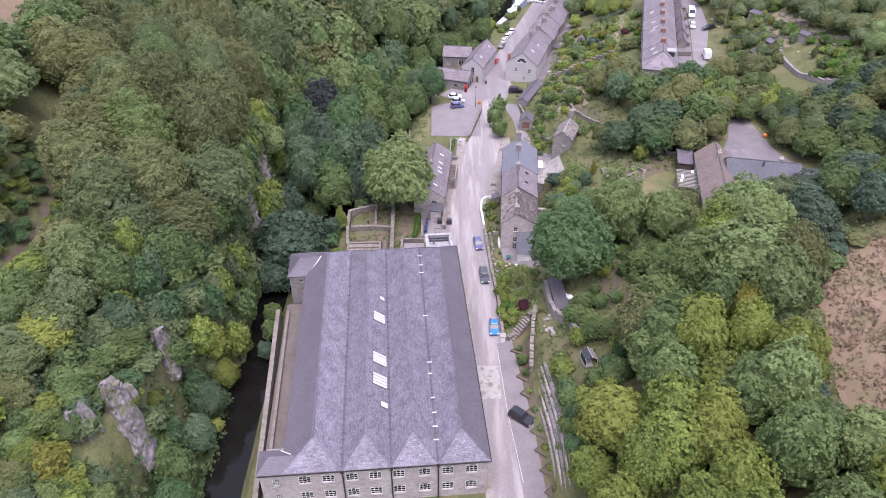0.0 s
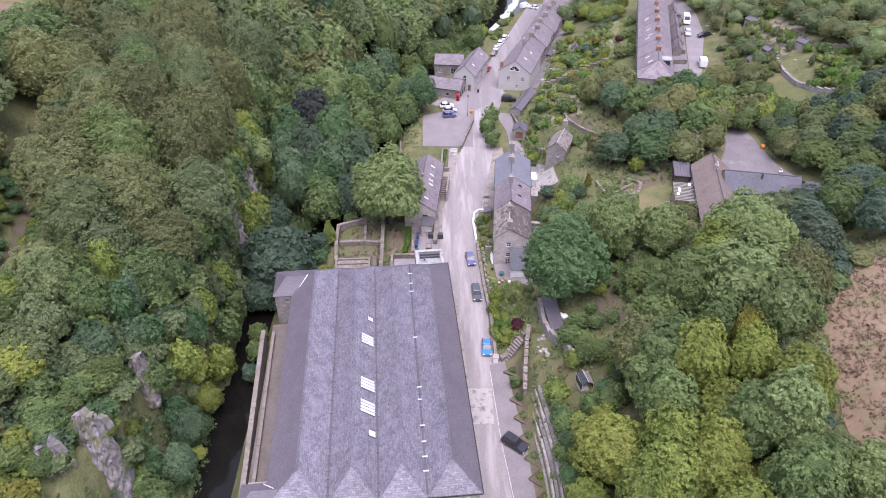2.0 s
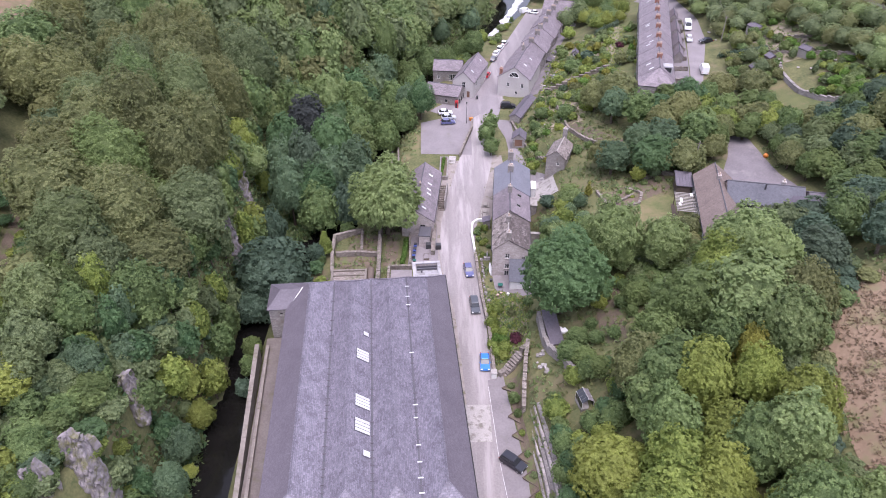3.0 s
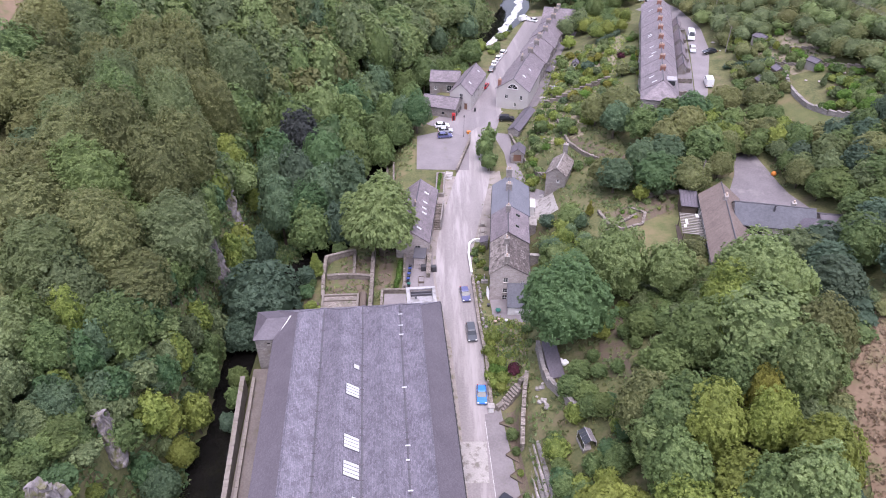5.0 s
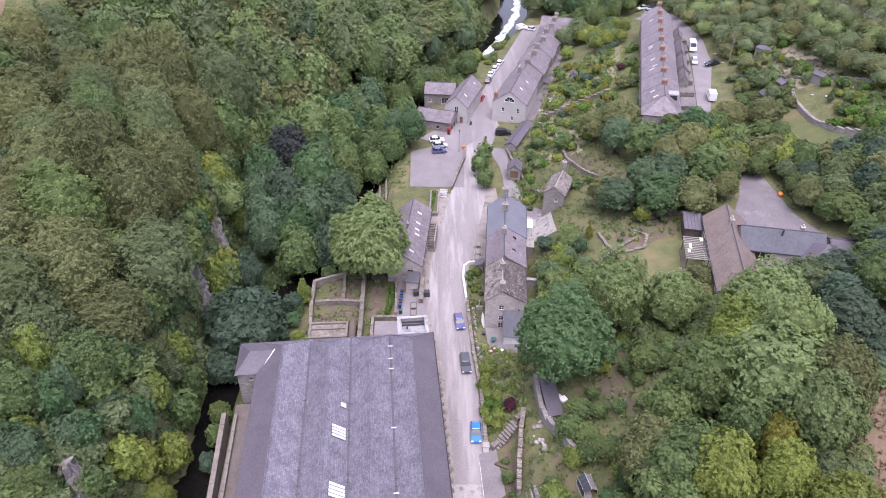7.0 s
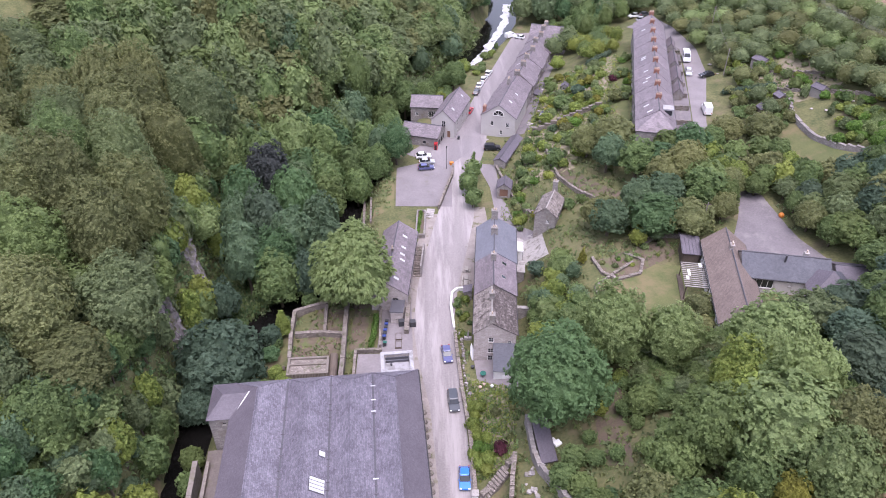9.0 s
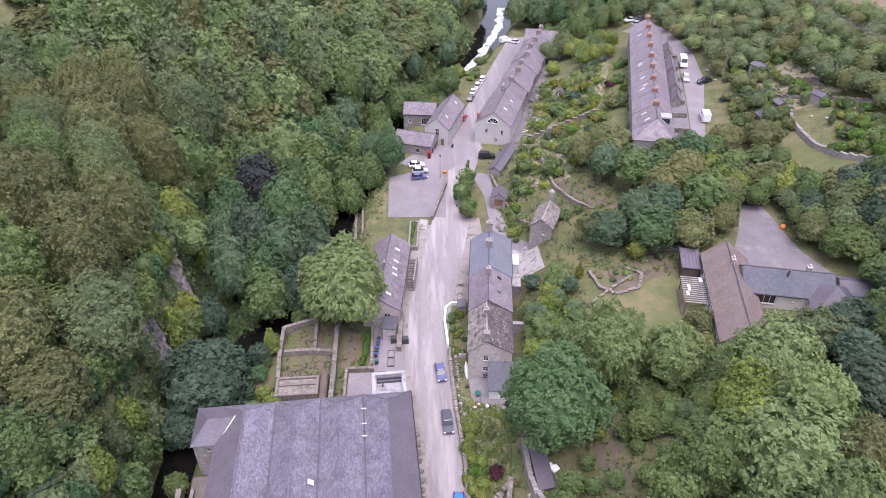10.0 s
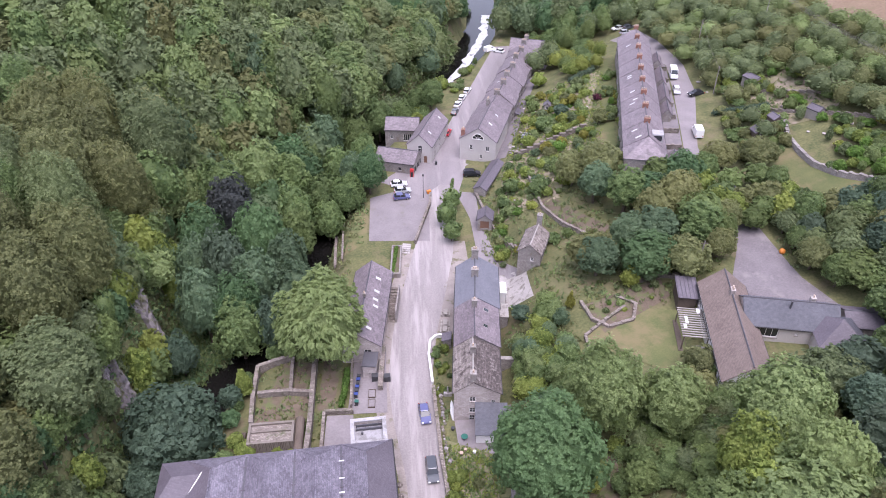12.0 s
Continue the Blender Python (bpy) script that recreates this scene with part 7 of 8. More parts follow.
for x, y, R, H in ((77.5, 157.5, 3.4, 6.0), (81.0, 153.0, 3.6, 6.5), (86.0, 149.6, 3.8, 6.5), (91.5, 149.0, 4.0, 6.5), (97.0, 147.0, 3.8, 6.5)):
    plant("broad_b", [M_LEAF, M_DARKLEAF, M_OLIVE][int(x) % 3], x, y, R, H, where="below the sloping lawn")
for x, y, R, H, mt in ((-23.4, 113.6, 2.0, 3.2, M_LEAF), (-22.6, 117.6, 1.7, 2.6, M_LIME), (-24.2, 121.6, 2.0, 3.6, M_DEEP), (-23.6, 125.0, 1.6, 3.0, M_LEAF), (-21.4, 113.0, 1.4, 1.6, M_LIME), (-23.2, 131.6, 1.8, 3.4, M_LEAF), (-19.4, 138.2, 2.0, 3.6, M_LEAF)):
    plant("small", mt, x, y, R, H, where="beside the ruined walls")
plant("cone", M_GOLD, 34.6, 138.6, 1.3, 4.4, where="in the flower garden")
plant("small", M_LIME, 46.0, 141.8, 2.0, 5.2, where="in the flower garden")
plant("small", M_BLUELEAF, 49.6, 142.6, 1.9, 5.0, where="in the flower garden")
plant("small", M_DARKLEAF, 26.2, 140.8, 2.2, 4.0, where="behind the cottages")
plant("broad_b", M_OLIVE, 73.6, 174.5, 3.9, 7.0, where="beside the back lane")
plant("broad_b", M_OLIVE, 81.5, 173.0, 4.2, 7.0, where="beside the back lane")
plant("broad_b", M_LEAF, 69.0, 171.0, 3.6, 7.0, where="beside the back lane")
wood("cottage_thicket", [(x, y) for x, y in spots(23.5, 36, 112, 141, 2.3) if x > 24 + (y < 122) * 2 and not (x > 33 and y > 124) and not (y > 134 and x < 28)],
     [M_LEAF, M_LIME, M_WILLOW, M_BLUELEAF, M_LEAF], "bushes and small trees behind the cottages", (2.4, 5.0), (1.7, 2.7), count=700, size=0.3, form=(2.6, 0.2, 6.5, 9, 36))
wood("lawn_thicket", [(x, y) for x, y in spots(35.5, 58, 98, 119, 2.6) if not (38 < x < 50 and y > 116) and math.hypot(x - 33, y - 110.5) > 6], [M_LEAF, M_OLIVE, M_ASH, M_LEAF], "bushes below the lawn", (2.6, 5.0), (1.8, 2.8), count=600, size=0.32, form=(2.6, 0.2, 6.5, 9, 36))
wood("far_wood", [(x, y) for x, y in spots(-116, 30, 100, 320, 7.4) if bank(x, y) > 1.5 and (x > -60 or y < 270) and (y > 184 or x < -86) and not (x < -93 and 128 < y < 228) and not (y < 196 and x > -38) and not (y < 224 and x > -18)],
     [M_ASH, M_WILLOW, M_OLIVE, M_ASH, M_LEAF], "broadleaf wood on the far hillside", (12, 16.5), (5.2, 7.4), count=1450, size=0.56,
     grow=lambda x, y: tree_height(x, y, 8, 20) if x > -80 else 8.0)
wood("far_wood", [(x, y) for x, y in spots(-40, 110, 296, 400, 7.5) if (bank(x, y) > 2 or x > np.interp(y, RIVER_Y, RIVER_X) + 8) and not (30 < x < 50 and y < 306) and not (70 < x < 90 and y < 288)],
     [M_DEEP, M_ASH, M_BLUELEAF], "trees closing the valley", (11, 16), (4.0, 5.6))
wood("hillside_scrub", [(x, y) for x, y in spots(86, 150, 120, 290, 4.9) if free(x, y, -1.0) and not (x < 120 and y < 162) and not in_quad(x, y, [(116, 260), (122, 203), (220, 190), (220, 264)]) and not in_quad(x, y, [(51, 57), (130, 53), (130, 86), (56.5, 86)])],
     [M_ASH, M_OLIVE, M_WILLOW, M_ASH], "hawthorn scrub on the upper hillside", (4.5, 7.5), (2.9, 4.3), count=520, size=0.48)
wood("garden_thicket", [(x, y) for x, y in spots(55, 66, 242, 296, 5.0)], [M_LEAF, M_LIME], "bushes at the end of the gardens", (4, 7), (2.4, 3.6), count=800, size=0.45)
wood("garden_thicket", [(x, y) for x, y in spots(44, 84, 262, 300, 5.6) if x > np.interp(y, ROAD_Y, ROAD_R) + 15 and not (70 < x < 87 and y < 274) and not (57 < x < 71 and y < 269)], [M_LEAF, M_DEEP, M_ASH], "trees at the head of the gardens", (7, 11), (3.0, 4.4), count=800, size=0.5)
wood("river_wood", [(x, y) for x, y in spots(-46, -13, 178, 232, 7.0) if x < np.interp(y, [178, 205, 232], [-24, -17, -9])], [M_LEAF, M_WILLOW, M_BLUELEAF, M_DEEP], "tall trees over the shaded river", (13, 19), (4.6, 6.0), count=1500, size=0.46)
wood("river_wood", [(x, y) for x, y in spots(-46, 30, 186, 290, 6.4) if x < np.interp(y, RIVER_Y, RIVER_X) - 5.6 and bank(x, y) < 9 and (y > 202 or x < -24)], [M_LEAF, M_ASH, M_BLUELEAF], "trees on the low river bank", (11, 15), (4.2, 5.6), count=850, size=0.5)

# ---- vehicles ----
WHEEL = {}


def wheel_meshes(r):
    if r not in WHEEL:
        t, d = bmesh.new(), bmesh.new()
        tube(t, (0, -0.1, 0), (0, 0.1, 0), r, r, 16)
        bmesh.ops.bevel(t, geom=[e for e in t.edges if e.calc_length() < 0.35 * r * 2 and abs(e.verts[0].co.y - e.verts[1].co.y) < 0.01], offset=0.03, segments=1, affect="EDGES")
        tube(d, (0, -0.112, 0), (0, 0.112, 0), r * 0.62, r * 0.62, 12)
        WHEEL[r] = (mesh_of("tyre", t, M_TYRE), mesh_of("rim", d, M_RIM))
    return WHEEL[r]


def outline_body(points, half, taper, material_name):
    """A body from its side outline (x along, z up), as wide as 2 * half, drawn in by taper towards its top."""
    bm = bmesh.new()
    zmin, zmax = min(p[1] for p in points), max(p[1] for p in points)
    rings = []
    for s in (-1, 1):
        rings.append([bm.verts.new((x, s * half * (1 - taper * (z - zmin) / (zmax - zmin)), z)) for x, z in points])
    bm.faces.new(rings[0])
    bm.faces.new(rings[1][::-1])
    n = len(points)
    for i in range(n):
        j = (i + 1) % n
        bm.faces.new((rings[0][j], rings[0][i], rings[1][i], rings[1][j]))
    bmesh.ops.recalc_face_normals(bm, faces=bm.faces[:])
    bmesh.ops.bevel(bm, geom=[e for e in bm.edges if abs(e.verts[0].co.y - e.verts[1].co.y) < 0.3], offset=0.07, segments=2, affect="EDGES")
    return bm


PAINTS = {}


def vehicle(x, y, rot, colour, label, kind="car", L=4.2, W=1.76, H=1.48, group="parked cars", z=None):
    """A parked vehicle with its nose along its own +x."""
    if colour not in PAINTS:
        PAINTS[colour] = glossy("car_paint", colour, 0.3, 0.1, coat=0.6)
    paint = PAINTS[colour]
    z = ground_z(x, y) + 0.08 if z is None else z
    ob = thing("van" if kind == "van" else "car", x, y, z, rot, label, "van" if kind == "van" else "car", group)
    h, hw = L / 2, W / 2
    if kind == "van":
        body = [(-h, 0.35), (h - 0.1, 0.35), (h, 0.7), (h - 0.25, 1.15), (h - 0.95, 1.3), (h - 1.5, H - 0.1), (h - 1.75, H), (-h, H)]
        glass = [(h - 1.02, 1.28), (h - 0.95, 1.34), (h - 1.5, H - 0.14), (h - 1.62, H - 0.14)]
        part("body", outline_body(body, hw, 0.08, "body"), paint, ob)
        part("windscreen", outline_body([(p[0] + 0.03, p[1] + 0.02) for p in glass], hw * 0.88, 0.04, "glass"), M_PANE, ob)
        part("side_window", boxes((h - 2.3, -hw * 0.985, 1.35, h - 1.6, hw * 0.985, H - 0.35)), M_PANE, ob)
        r = 0.34
    else:
        belt = H * 0.6
        body = [(-h + 0.05, 0.3), (h - 0.08, 0.3), (h, 0.5), (h - 0.08, belt - 0.2), (h - 1.05, belt), (-h + 0.25, belt + 0.06), (-h, belt - 0.15)]
        cab = [(h - 1.15, belt - 0.02), (h - 1.8, H - 0.06), (-h + 0.75, H - 0.05), (-h + 0.22, belt + 0.02)]
        if kind == "suv":
            cab = [(h - 1.25, belt - 0.02), (h - 1.75, H - 0.06), (-h + 0.35, H - 0.05), (-h + 0.12, belt + 0.02)]
        part("body", outline_body(body, hw, 0.08, "body"), paint, ob)
        part("glasshouse", outline_body(cab, hw * 0.92, 0.2, "glass"), M_PANE, ob, "dark tinted windows")
        part("roof", outline_body([(cab[1][0] - 0.1, H - 0.05), (cab[1][0] - 0.25, H + 0.01), (cab[2][0] + 0.2, H + 0.02), (cab[2][0] + 0.02, H - 0.04)], hw * 0.76, 0.05, "roof"), paint, ob)
        for s in (-1, 1):
            part("pillar", slab_bm([(cab[1][0] - 0.75, s * hw * 0.75, H - 0.03), (cab[1][0] - 0.65, s * hw * 0.75, H - 0.03), (cab[1][0] - 0.6, s * hw * 0.935, belt), (cab[1][0] - 0.72, s * hw * 0.935, belt)], 0.04), paint, ob)
            part("mirror", soft_box(cab[0][0] - 0.35, s * hw * 1.02 - 0.09, belt + 0.02, cab[0][0] - 0.2, s * hw * 1.02 + 0.09, belt + 0.16, 0.03), paint, ob)
        r = 0.31
    for s in (-1, 1):
        part("headlight", soft_box(h - 0.2, s * hw * 0.72 - 0.17, 0.55, h + 0.005, s * hw * 0.72 + 0.17, 0.72, 0.03), M_LAMP, ob)
        part("tail_light", soft_box(-h - 0.012, s * hw * 0.78 - 0.12, 0.62, -h + 0.12, s * hw * 0.78 + 0.12, 0.86, 0.03), M_TAIL, ob)
        for xx in (h - 0.82, -h + 0.78):
            ty, ri = wheel_meshes(r)
            w = part("wheel", ty, None, ob, m=pose(xx, s * (hw - 0.11), r - 0.02))
            part("rim", ri, None, w)
    return ob


BLUE, NAVY, DGREY, BLACK, WHITE, SILVER, REDC = (0.02, 0.16, 0.55), (0.085, 0.09, 0.20), (0.06, 0.065, 0.075), (0.012, 0.012, 0.018), (0.75, 0.75, 0.75), (0.4, 0.41, 0.43), (0.55, 0.015, 0.03)
vehicle(9.6, 95.4, -91, BLUE, "bright blue hatchback parked beside the road", L=4.1)
vehicle(7.7, 122.0, -83, NAVY, "navy blue hatchback parked on the road", L=4.3)
vehicle(8.5, 110.8, -86, DGREY, "dark grey estate car parked beside the road", "suv", 4.7, 1.84, 1.5)
vehicle(12.75, 74.0, -40, BLACK, "black off-road car parked across the bay", "suv", 4.3, 1.85, 1.7)
vehicle(3.6, 195.2, 8, WHITE, "white hatchback in the car park")
vehicle(4.5, 192.2, 8, SILVER, "silver hatchback in the car park")
vehicle(4.3, 189.4, 8, NAVY, "dark blue hatchback in the car park")
vehicle(17.4, 222.6, 72, REDC, "red hatchback outside the pale house")
vehicle(22.3, 199.0, 0, BLACK, "black pickup beside the terrace gable", "suv", 4.6, 1.85, 1.75)
vehicle(20.5, 236.5, 72, DGREY, "grey car parked along the road")
for i, (x, y) in enumerate(((21.8, 242.0), (23.6, 247.4), (25.6, 253.0))):
    vehicle(x, y, 70, WHITE, "white car parked along the road by the river", "suv" if i else "car")
vehicle(37.0, 292.0, 40, WHITE, "white van at the end of the lower terrace", "van", 4.8, 1.9, 2.0, "parked vans")
vehicle(40.2, 290.5, 150, WHITE, "white car at the end of the lower terrace")
vehicle(74.9, 190.4, 80, WHITE, "white campervan on the back lane", "van", 4.9, 1.95, 2.3, "parked vans")
vehicle(80.6, 225.6, 258, WHITE, "white panel van on the back lane", "van", 5.4, 2.0, 2.5, "parked vans")
vehicle(78.2, 215.4, 258, SILVER, "silver estate car on the back lane", "suv")
vehicle(82.0, 211.8, 190, BLACK, "black hatchback parked across the back lane")
vehicle(79.5, 269.5, 20, SILVER, "silver car at the top of the lane", "suv")
vehicle(81.5, 273.0, 15, DGREY, "grey car at the top of the lane")
vehicle(78.4, 275.8, 200, WHITE, "white car at the top of the lane")


# ---- street and garden furniture ----
def pole(x, y, h, lean=0.0, label="wooden telegraph pole on the bank", mat=None, r=0.13):
    ob = thing("telegraph_pole", x, y, ground_z(x, y), 0, label, "pole", "telegraph poles")
    bm = bmesh.new()
    tube(bm, (0, 0, -0.5), (lean, 0, h), r, r * 0.75, 10)
    part("post", bm, mat or M_GREYWOOD, ob)
    bm = bmesh.new()
    box(bm, lean * 0.95 - 0.6, -0.05, h - 0.55, lean * 0.95 + 0.6, 0.05, h - 0.43)
    part("crossarm", bm, M_TIMBER, ob)
    return x + lean, y, ground_z(x, y) + h - 0.4


P1 = pole(57.2, 140.8, 8.5, 0.5)
P2 = pole(85.6, 209.5, 7.5)
P3 = pole(92.0, 240.0, 8.0)
P4 = pole(108.0, 236.0, 8.0)
P5 = pole(112.0, 160.0, 8.0)


def wire(a, b, sag, r=0.022):
    bm = bmesh.new()
    last = None
    for i in range(17):
        f = i / 16
        p = Vector(a).lerp(Vector(b), f) - Vector((0, 0, sag * 4 * f * (1 - f)))
        if last is not None:
            tube(bm, last, p, r, r, 4)
        last = p
    solo("overhead_wire", bm, M_LOT, 0, 0, 0, 0, "thin overhead wire between two poles", "wire", "overhead wires")


wire(P2, P3, 1.0)
for o in (-0.9, -0.3, 0.3, 0.9):
    wire((P4[0] + o, P4[1], P4[2] + 3), (P5[0] + o, P5[1], P5[2] + 3), 2.0)


def lamp_post(x, y, h=5.0):
    ob = thing("street_lamp", x, y, ground_z(x, y), 0, "black iron street lamp beside the car park", "street lamp")
    bm = bmesh.new()
    tube(bm, (0, 0, 0), (0, 0, 1.0), 0.09, 0.08, 10)
    tube(bm, (0, 0, 1.0), (0, 0, h), 0.055, 0.045, 10)
    part("post", bm, M_IRON, ob)
    bm = bmesh.new()
    tube(bm, (0, 0, h), (0, 0, h + 0.45), 0.12, 0.2, 8)
    tube(bm, (0, 0, h + 0.45), (0, 0, h + 0.65), 0.22, 0.04, 8)
    part("lantern", bm, M_IRON, ob)


lamp_post(9.6, 189.6, 6.0)


def bin_(x, y, rot, lid, label):
    ob = thing("wheelie_bin", x, y, ground_z(x, y) + 0.1, rot, label, "wheelie bin", "wheelie bins")
    bm = bmesh.new()
    vs = box(bm, -0.26, -0.3, 0.08, 0.26, 0.3, 0.95)
    for v in vs[:4]:
        v.co.x *= 0.8
        v.co.y *= 0.8
    part("body", bm, M_BINGREY, ob)
    part("lid", soft_box(-0.3, -0.36, 0.95, 0.3, 0.34, 1.05, 0.03), lid, ob)
    for s in (-1, 1):
        b = bmesh.new()
        tube(b, (s * 0.24 - 0.03, 0.28, 0.1), (s * 0.24 + 0.03, 0.28, 0.1), 0.1, 0.1, 10)
        part("wheel", b, M_TYRE, ob)


for i in range(6):
    bin_(-3.9 + 0.06 * i, 126.6 + i * 0.85, 85 + rng0.uniform(-8, 8), M_BINBLUE if i % 2 == 0 else M_BINGREY, "blue-lidded wheelie bin in the bin yard" if i % 2 == 0 else "dark grey wheelie bin in the bin yard")
bin_(-3.7, 124.9, 80, M_GREEN, "green-lidded wheelie bin in the bin yard")
bin_(-1.6, 131.5, 20, M_BINGREY, "dark grey wheelie bin in the bin yard")
bin_(13.4, 204.9, 10, M_BINGREY, "dark grey bin by the house door")
for x, y in ((-0.8, 130.6), (1.4, 130.4)):
    b = soft_box(-0.55, -0.5, 0, 0.55, 0.5, 1.2, 0.06)
    solo("waste_container", b, M_BINGREY, x, y, 0.1, 5, "large dark commercial waste container", "container", "waste containers")
for x, y in ((-1.2, 125.0), (-1.2, 127.2)):
    ob = thing("cold_frame", x, y, 0.1, 0, "dark timber frame on the paved yard", "frame")
    part("frame", boxes((-0.6, -0.9, 0, -0.52, 0.9, 0.3), (0.52, -0.9, 0, 0.6, 0.9, 0.3), (-0.52, -0.9, 0, 0.52, -0.82, 0.3), (-0.52, 0.82, 0, 0.52, 0.9, 0.3)), M_TIMBER, ob)
    part("cover", boxes((-0.52, -0.82, 0.05, 0.52, 0.82, 0.2)), M_LOT, ob)
g = thing("grit_bin", 11.0, 191.5, ground_z(11.0, 191.5) + 0.08, 20, "yellow grit bin by the road", "grit bin")
part("body", soft_box(-0.5, -0.35, 0, 0.5, 0.35, 0.6, 0.05), M_ORANGE, g)
part("lid", soft_box(-0.54, -0.39, 0.6, 0.54, 0.39, 0.75, 0.05), M_ORANGE, g)
b = bmesh.new()
bmesh.ops.create_uvsphere(b, u_segments=16, v_segments=10, radius=0.55)
solo("garden_buoy", b, M_ORANGE, 74.6, 144.2, ground_z(74.6, 144.2) + 0.5, 0, "round orange ball beside the drive", "ball")
# picnic tables and planters in front of the cottages
for x, y in ((12.6, 147.2), (12.4, 144.2), (12.2, 142.4)):
    ob = thing("picnic_table", x, y, ground_z(x, y) + 0.05, -5, "weathered timber table and benches by the cottage", "table", "cottage tables")
    part("tabletop", boxes((-0.4, -0.8, 0.7, 0.4, 0.8, 0.76)), M_GREYWOOD, ob)
    for s in (-1, 1):
        part("bench", boxes((s * 0.75 - 0.13, -0.8, 0.42, s * 0.75 + 0.13, 0.8, 0.47)), M_GREYWOOD, ob)
        part("leg", boxes((-0.8, s * 0.55 - 0.04, 0.0, 0.8, s * 0.55 + 0.04, 0.08), (-0.05, s * 0.55 - 0.04, 0.08, 0.05, s * 0.55 + 0.04, 0.7)), M_GREYWOOD, ob)
b = bmesh.new()
box(b, -0.7, -0.25, 0, 0.7, 0.25, 0.7)
tube(b, (0, 0, 0.7), (0, 0, 2.2), 0.18, 0.1, 8)
solo("stone_trough", b, M_CONC, 11.8, 126.2, ground_z(11.8, 126.2), -5, "stone trough with a finial in the cottage garden", "trough")
cn = bmesh.new()
rings = []
for i in range(13):
    f = i / 12
    w = 0.36 * math.sin(math.pi * f) ** 0.7 + 0.02
    rings.append([cn.verts.new((w * math.cos(a), -2.2 + 4.4 * f, 0.35 * math.sin(a) * (0.55 + 0.45 * w / 0.38))) for a in np.linspace(0, math.pi, 9)])
for p0, p1 in zip(rings, rings[1:]):
    for k in range(9):
        cn.faces.new((p0[k], p0[(k + 1) % 9], p1[(k + 1) % 9], p1[k]))
cn.faces.new(rings[0]), cn.faces.new(rings[-1][::-1])
solo("canoe", cn, M_WHITE, 12.35, 122.6, ground_z(12.35, 122.6) + 0.1, 0, "upturned white canoe beside the cottage wall", "canoe")
for x, y in ((20.9, 93.5), (22.6, 97.0), (23.2, 96.4)):
    b = soft_box(-0.6, -0.5, 0, 0.6, 0.5, 0.5, 0.15)
    solo("rubble_sack", b, M_WHITE, x, y, ground_z(x, y) + 0.03, 30, "white builder's sack lying in the garden", "sack", "sacks")
wp = thing("white_planter", 11.0, 92.2, 0.1, 0, "white-painted stone gatepost at the end of the wall", "gatepost")
part("post", soft_box(-0.45, -0.45, 0, 0.45, 0.45, 1.3, 0.08), M_WHITE, wp)
part("cap", soft_box(-0.55, -0.55, 1.3, 0.55, 0.55, 1.45, 0.05), M_CONC, wp)
gst = thing("garden_steps", 12.2, 92.3, 0, -55, "worn stone garden steps up the bank", "steps")
for i in range(10):
    part("step", boxes((-0.8, i * 0.42, -0.4, 0.8, i * 0.42 + 0.41, 0.25 + i * 0.36)), M_RUBBLE, gst)
# saw-toothed planting beds at the back of the parking strip
for x, y in ((12.2, 89.4), (12.8, 83.2), (13.1, 79.3), (13.55, 75.2), (14.0, 71.4), (14.3, 67.7), (14.7, 64.0), (15.0, 60.2)):
    w = 1.0 + (y > 88) * 0.6
    tri = bmesh.new()
    slab(tri, [(0, 0, 0.35), (2.2 * w, -1.7, 0.35), (2.5 * w, 2.1, 0.35)], 0.4)
    ob = solo("planting_bed", tri, M_SOIL, x, y, 0.1, 0, "angular bare-soil planting bed between parking bays", "planting bed", "planting beds")
    edge = bmesh.new()
    tube(edge, (-0.05, 0, 0.4), (2.2 * w, -1.75, 0.4), 0.09, 0.09, 6)
    tube(edge, (-0.05, 0, 0.4), (2.5 * w, 2.15, 0.4), 0.09, 0.09, 6)
    part("kerb", edge, M_TIMBER, ob)
    plant("shrub_b", [M_LEAF, M_LIME, M_ASH][int(y) % 3], x + 1.7, y + 0.3, 0.8, 0.8, z=0.5, where="in the planting bed")

# conservatory frames behind the lower terrace
for x, y in ((38.0, 211.0),):
    ob = thing("glass_frame", x, y, ground_z(x, y), -18, "white-framed glasshouse behind the terrace", "glasshouse", "glasshouses")
    part("base", boxes((-1.3, -1.7, -0.5, 1.3, 1.7, 0.4)), M_STONE, ob)
    for i in range(5):
        part("rafter", slab_bm([(-1.3, -1.7 + i * 0.83, 1.7), (1.3, -1.7 + i * 0.83, 2.3), (1.3, -1.62 + i * 0.83, 2.3), (-1.3, -1.62 + i * 0.83, 1.7)], 0.06), M_WHITE, ob)
    part("pane", slab_bm([(-1.3, -1.7, 1.66), (1.3, -1.7, 2.26), (1.3, 1.7, 2.26), (-1.3, 1.7, 1.66)], 0.02), M_PANE, ob)
    part("side", boxes((-1.3, -1.7, 0.4, -1.26, 1.7, 1.62), (1.26, -1.7, 0.4, 1.3, 1.7, 2.2)), M_PANE, ob)


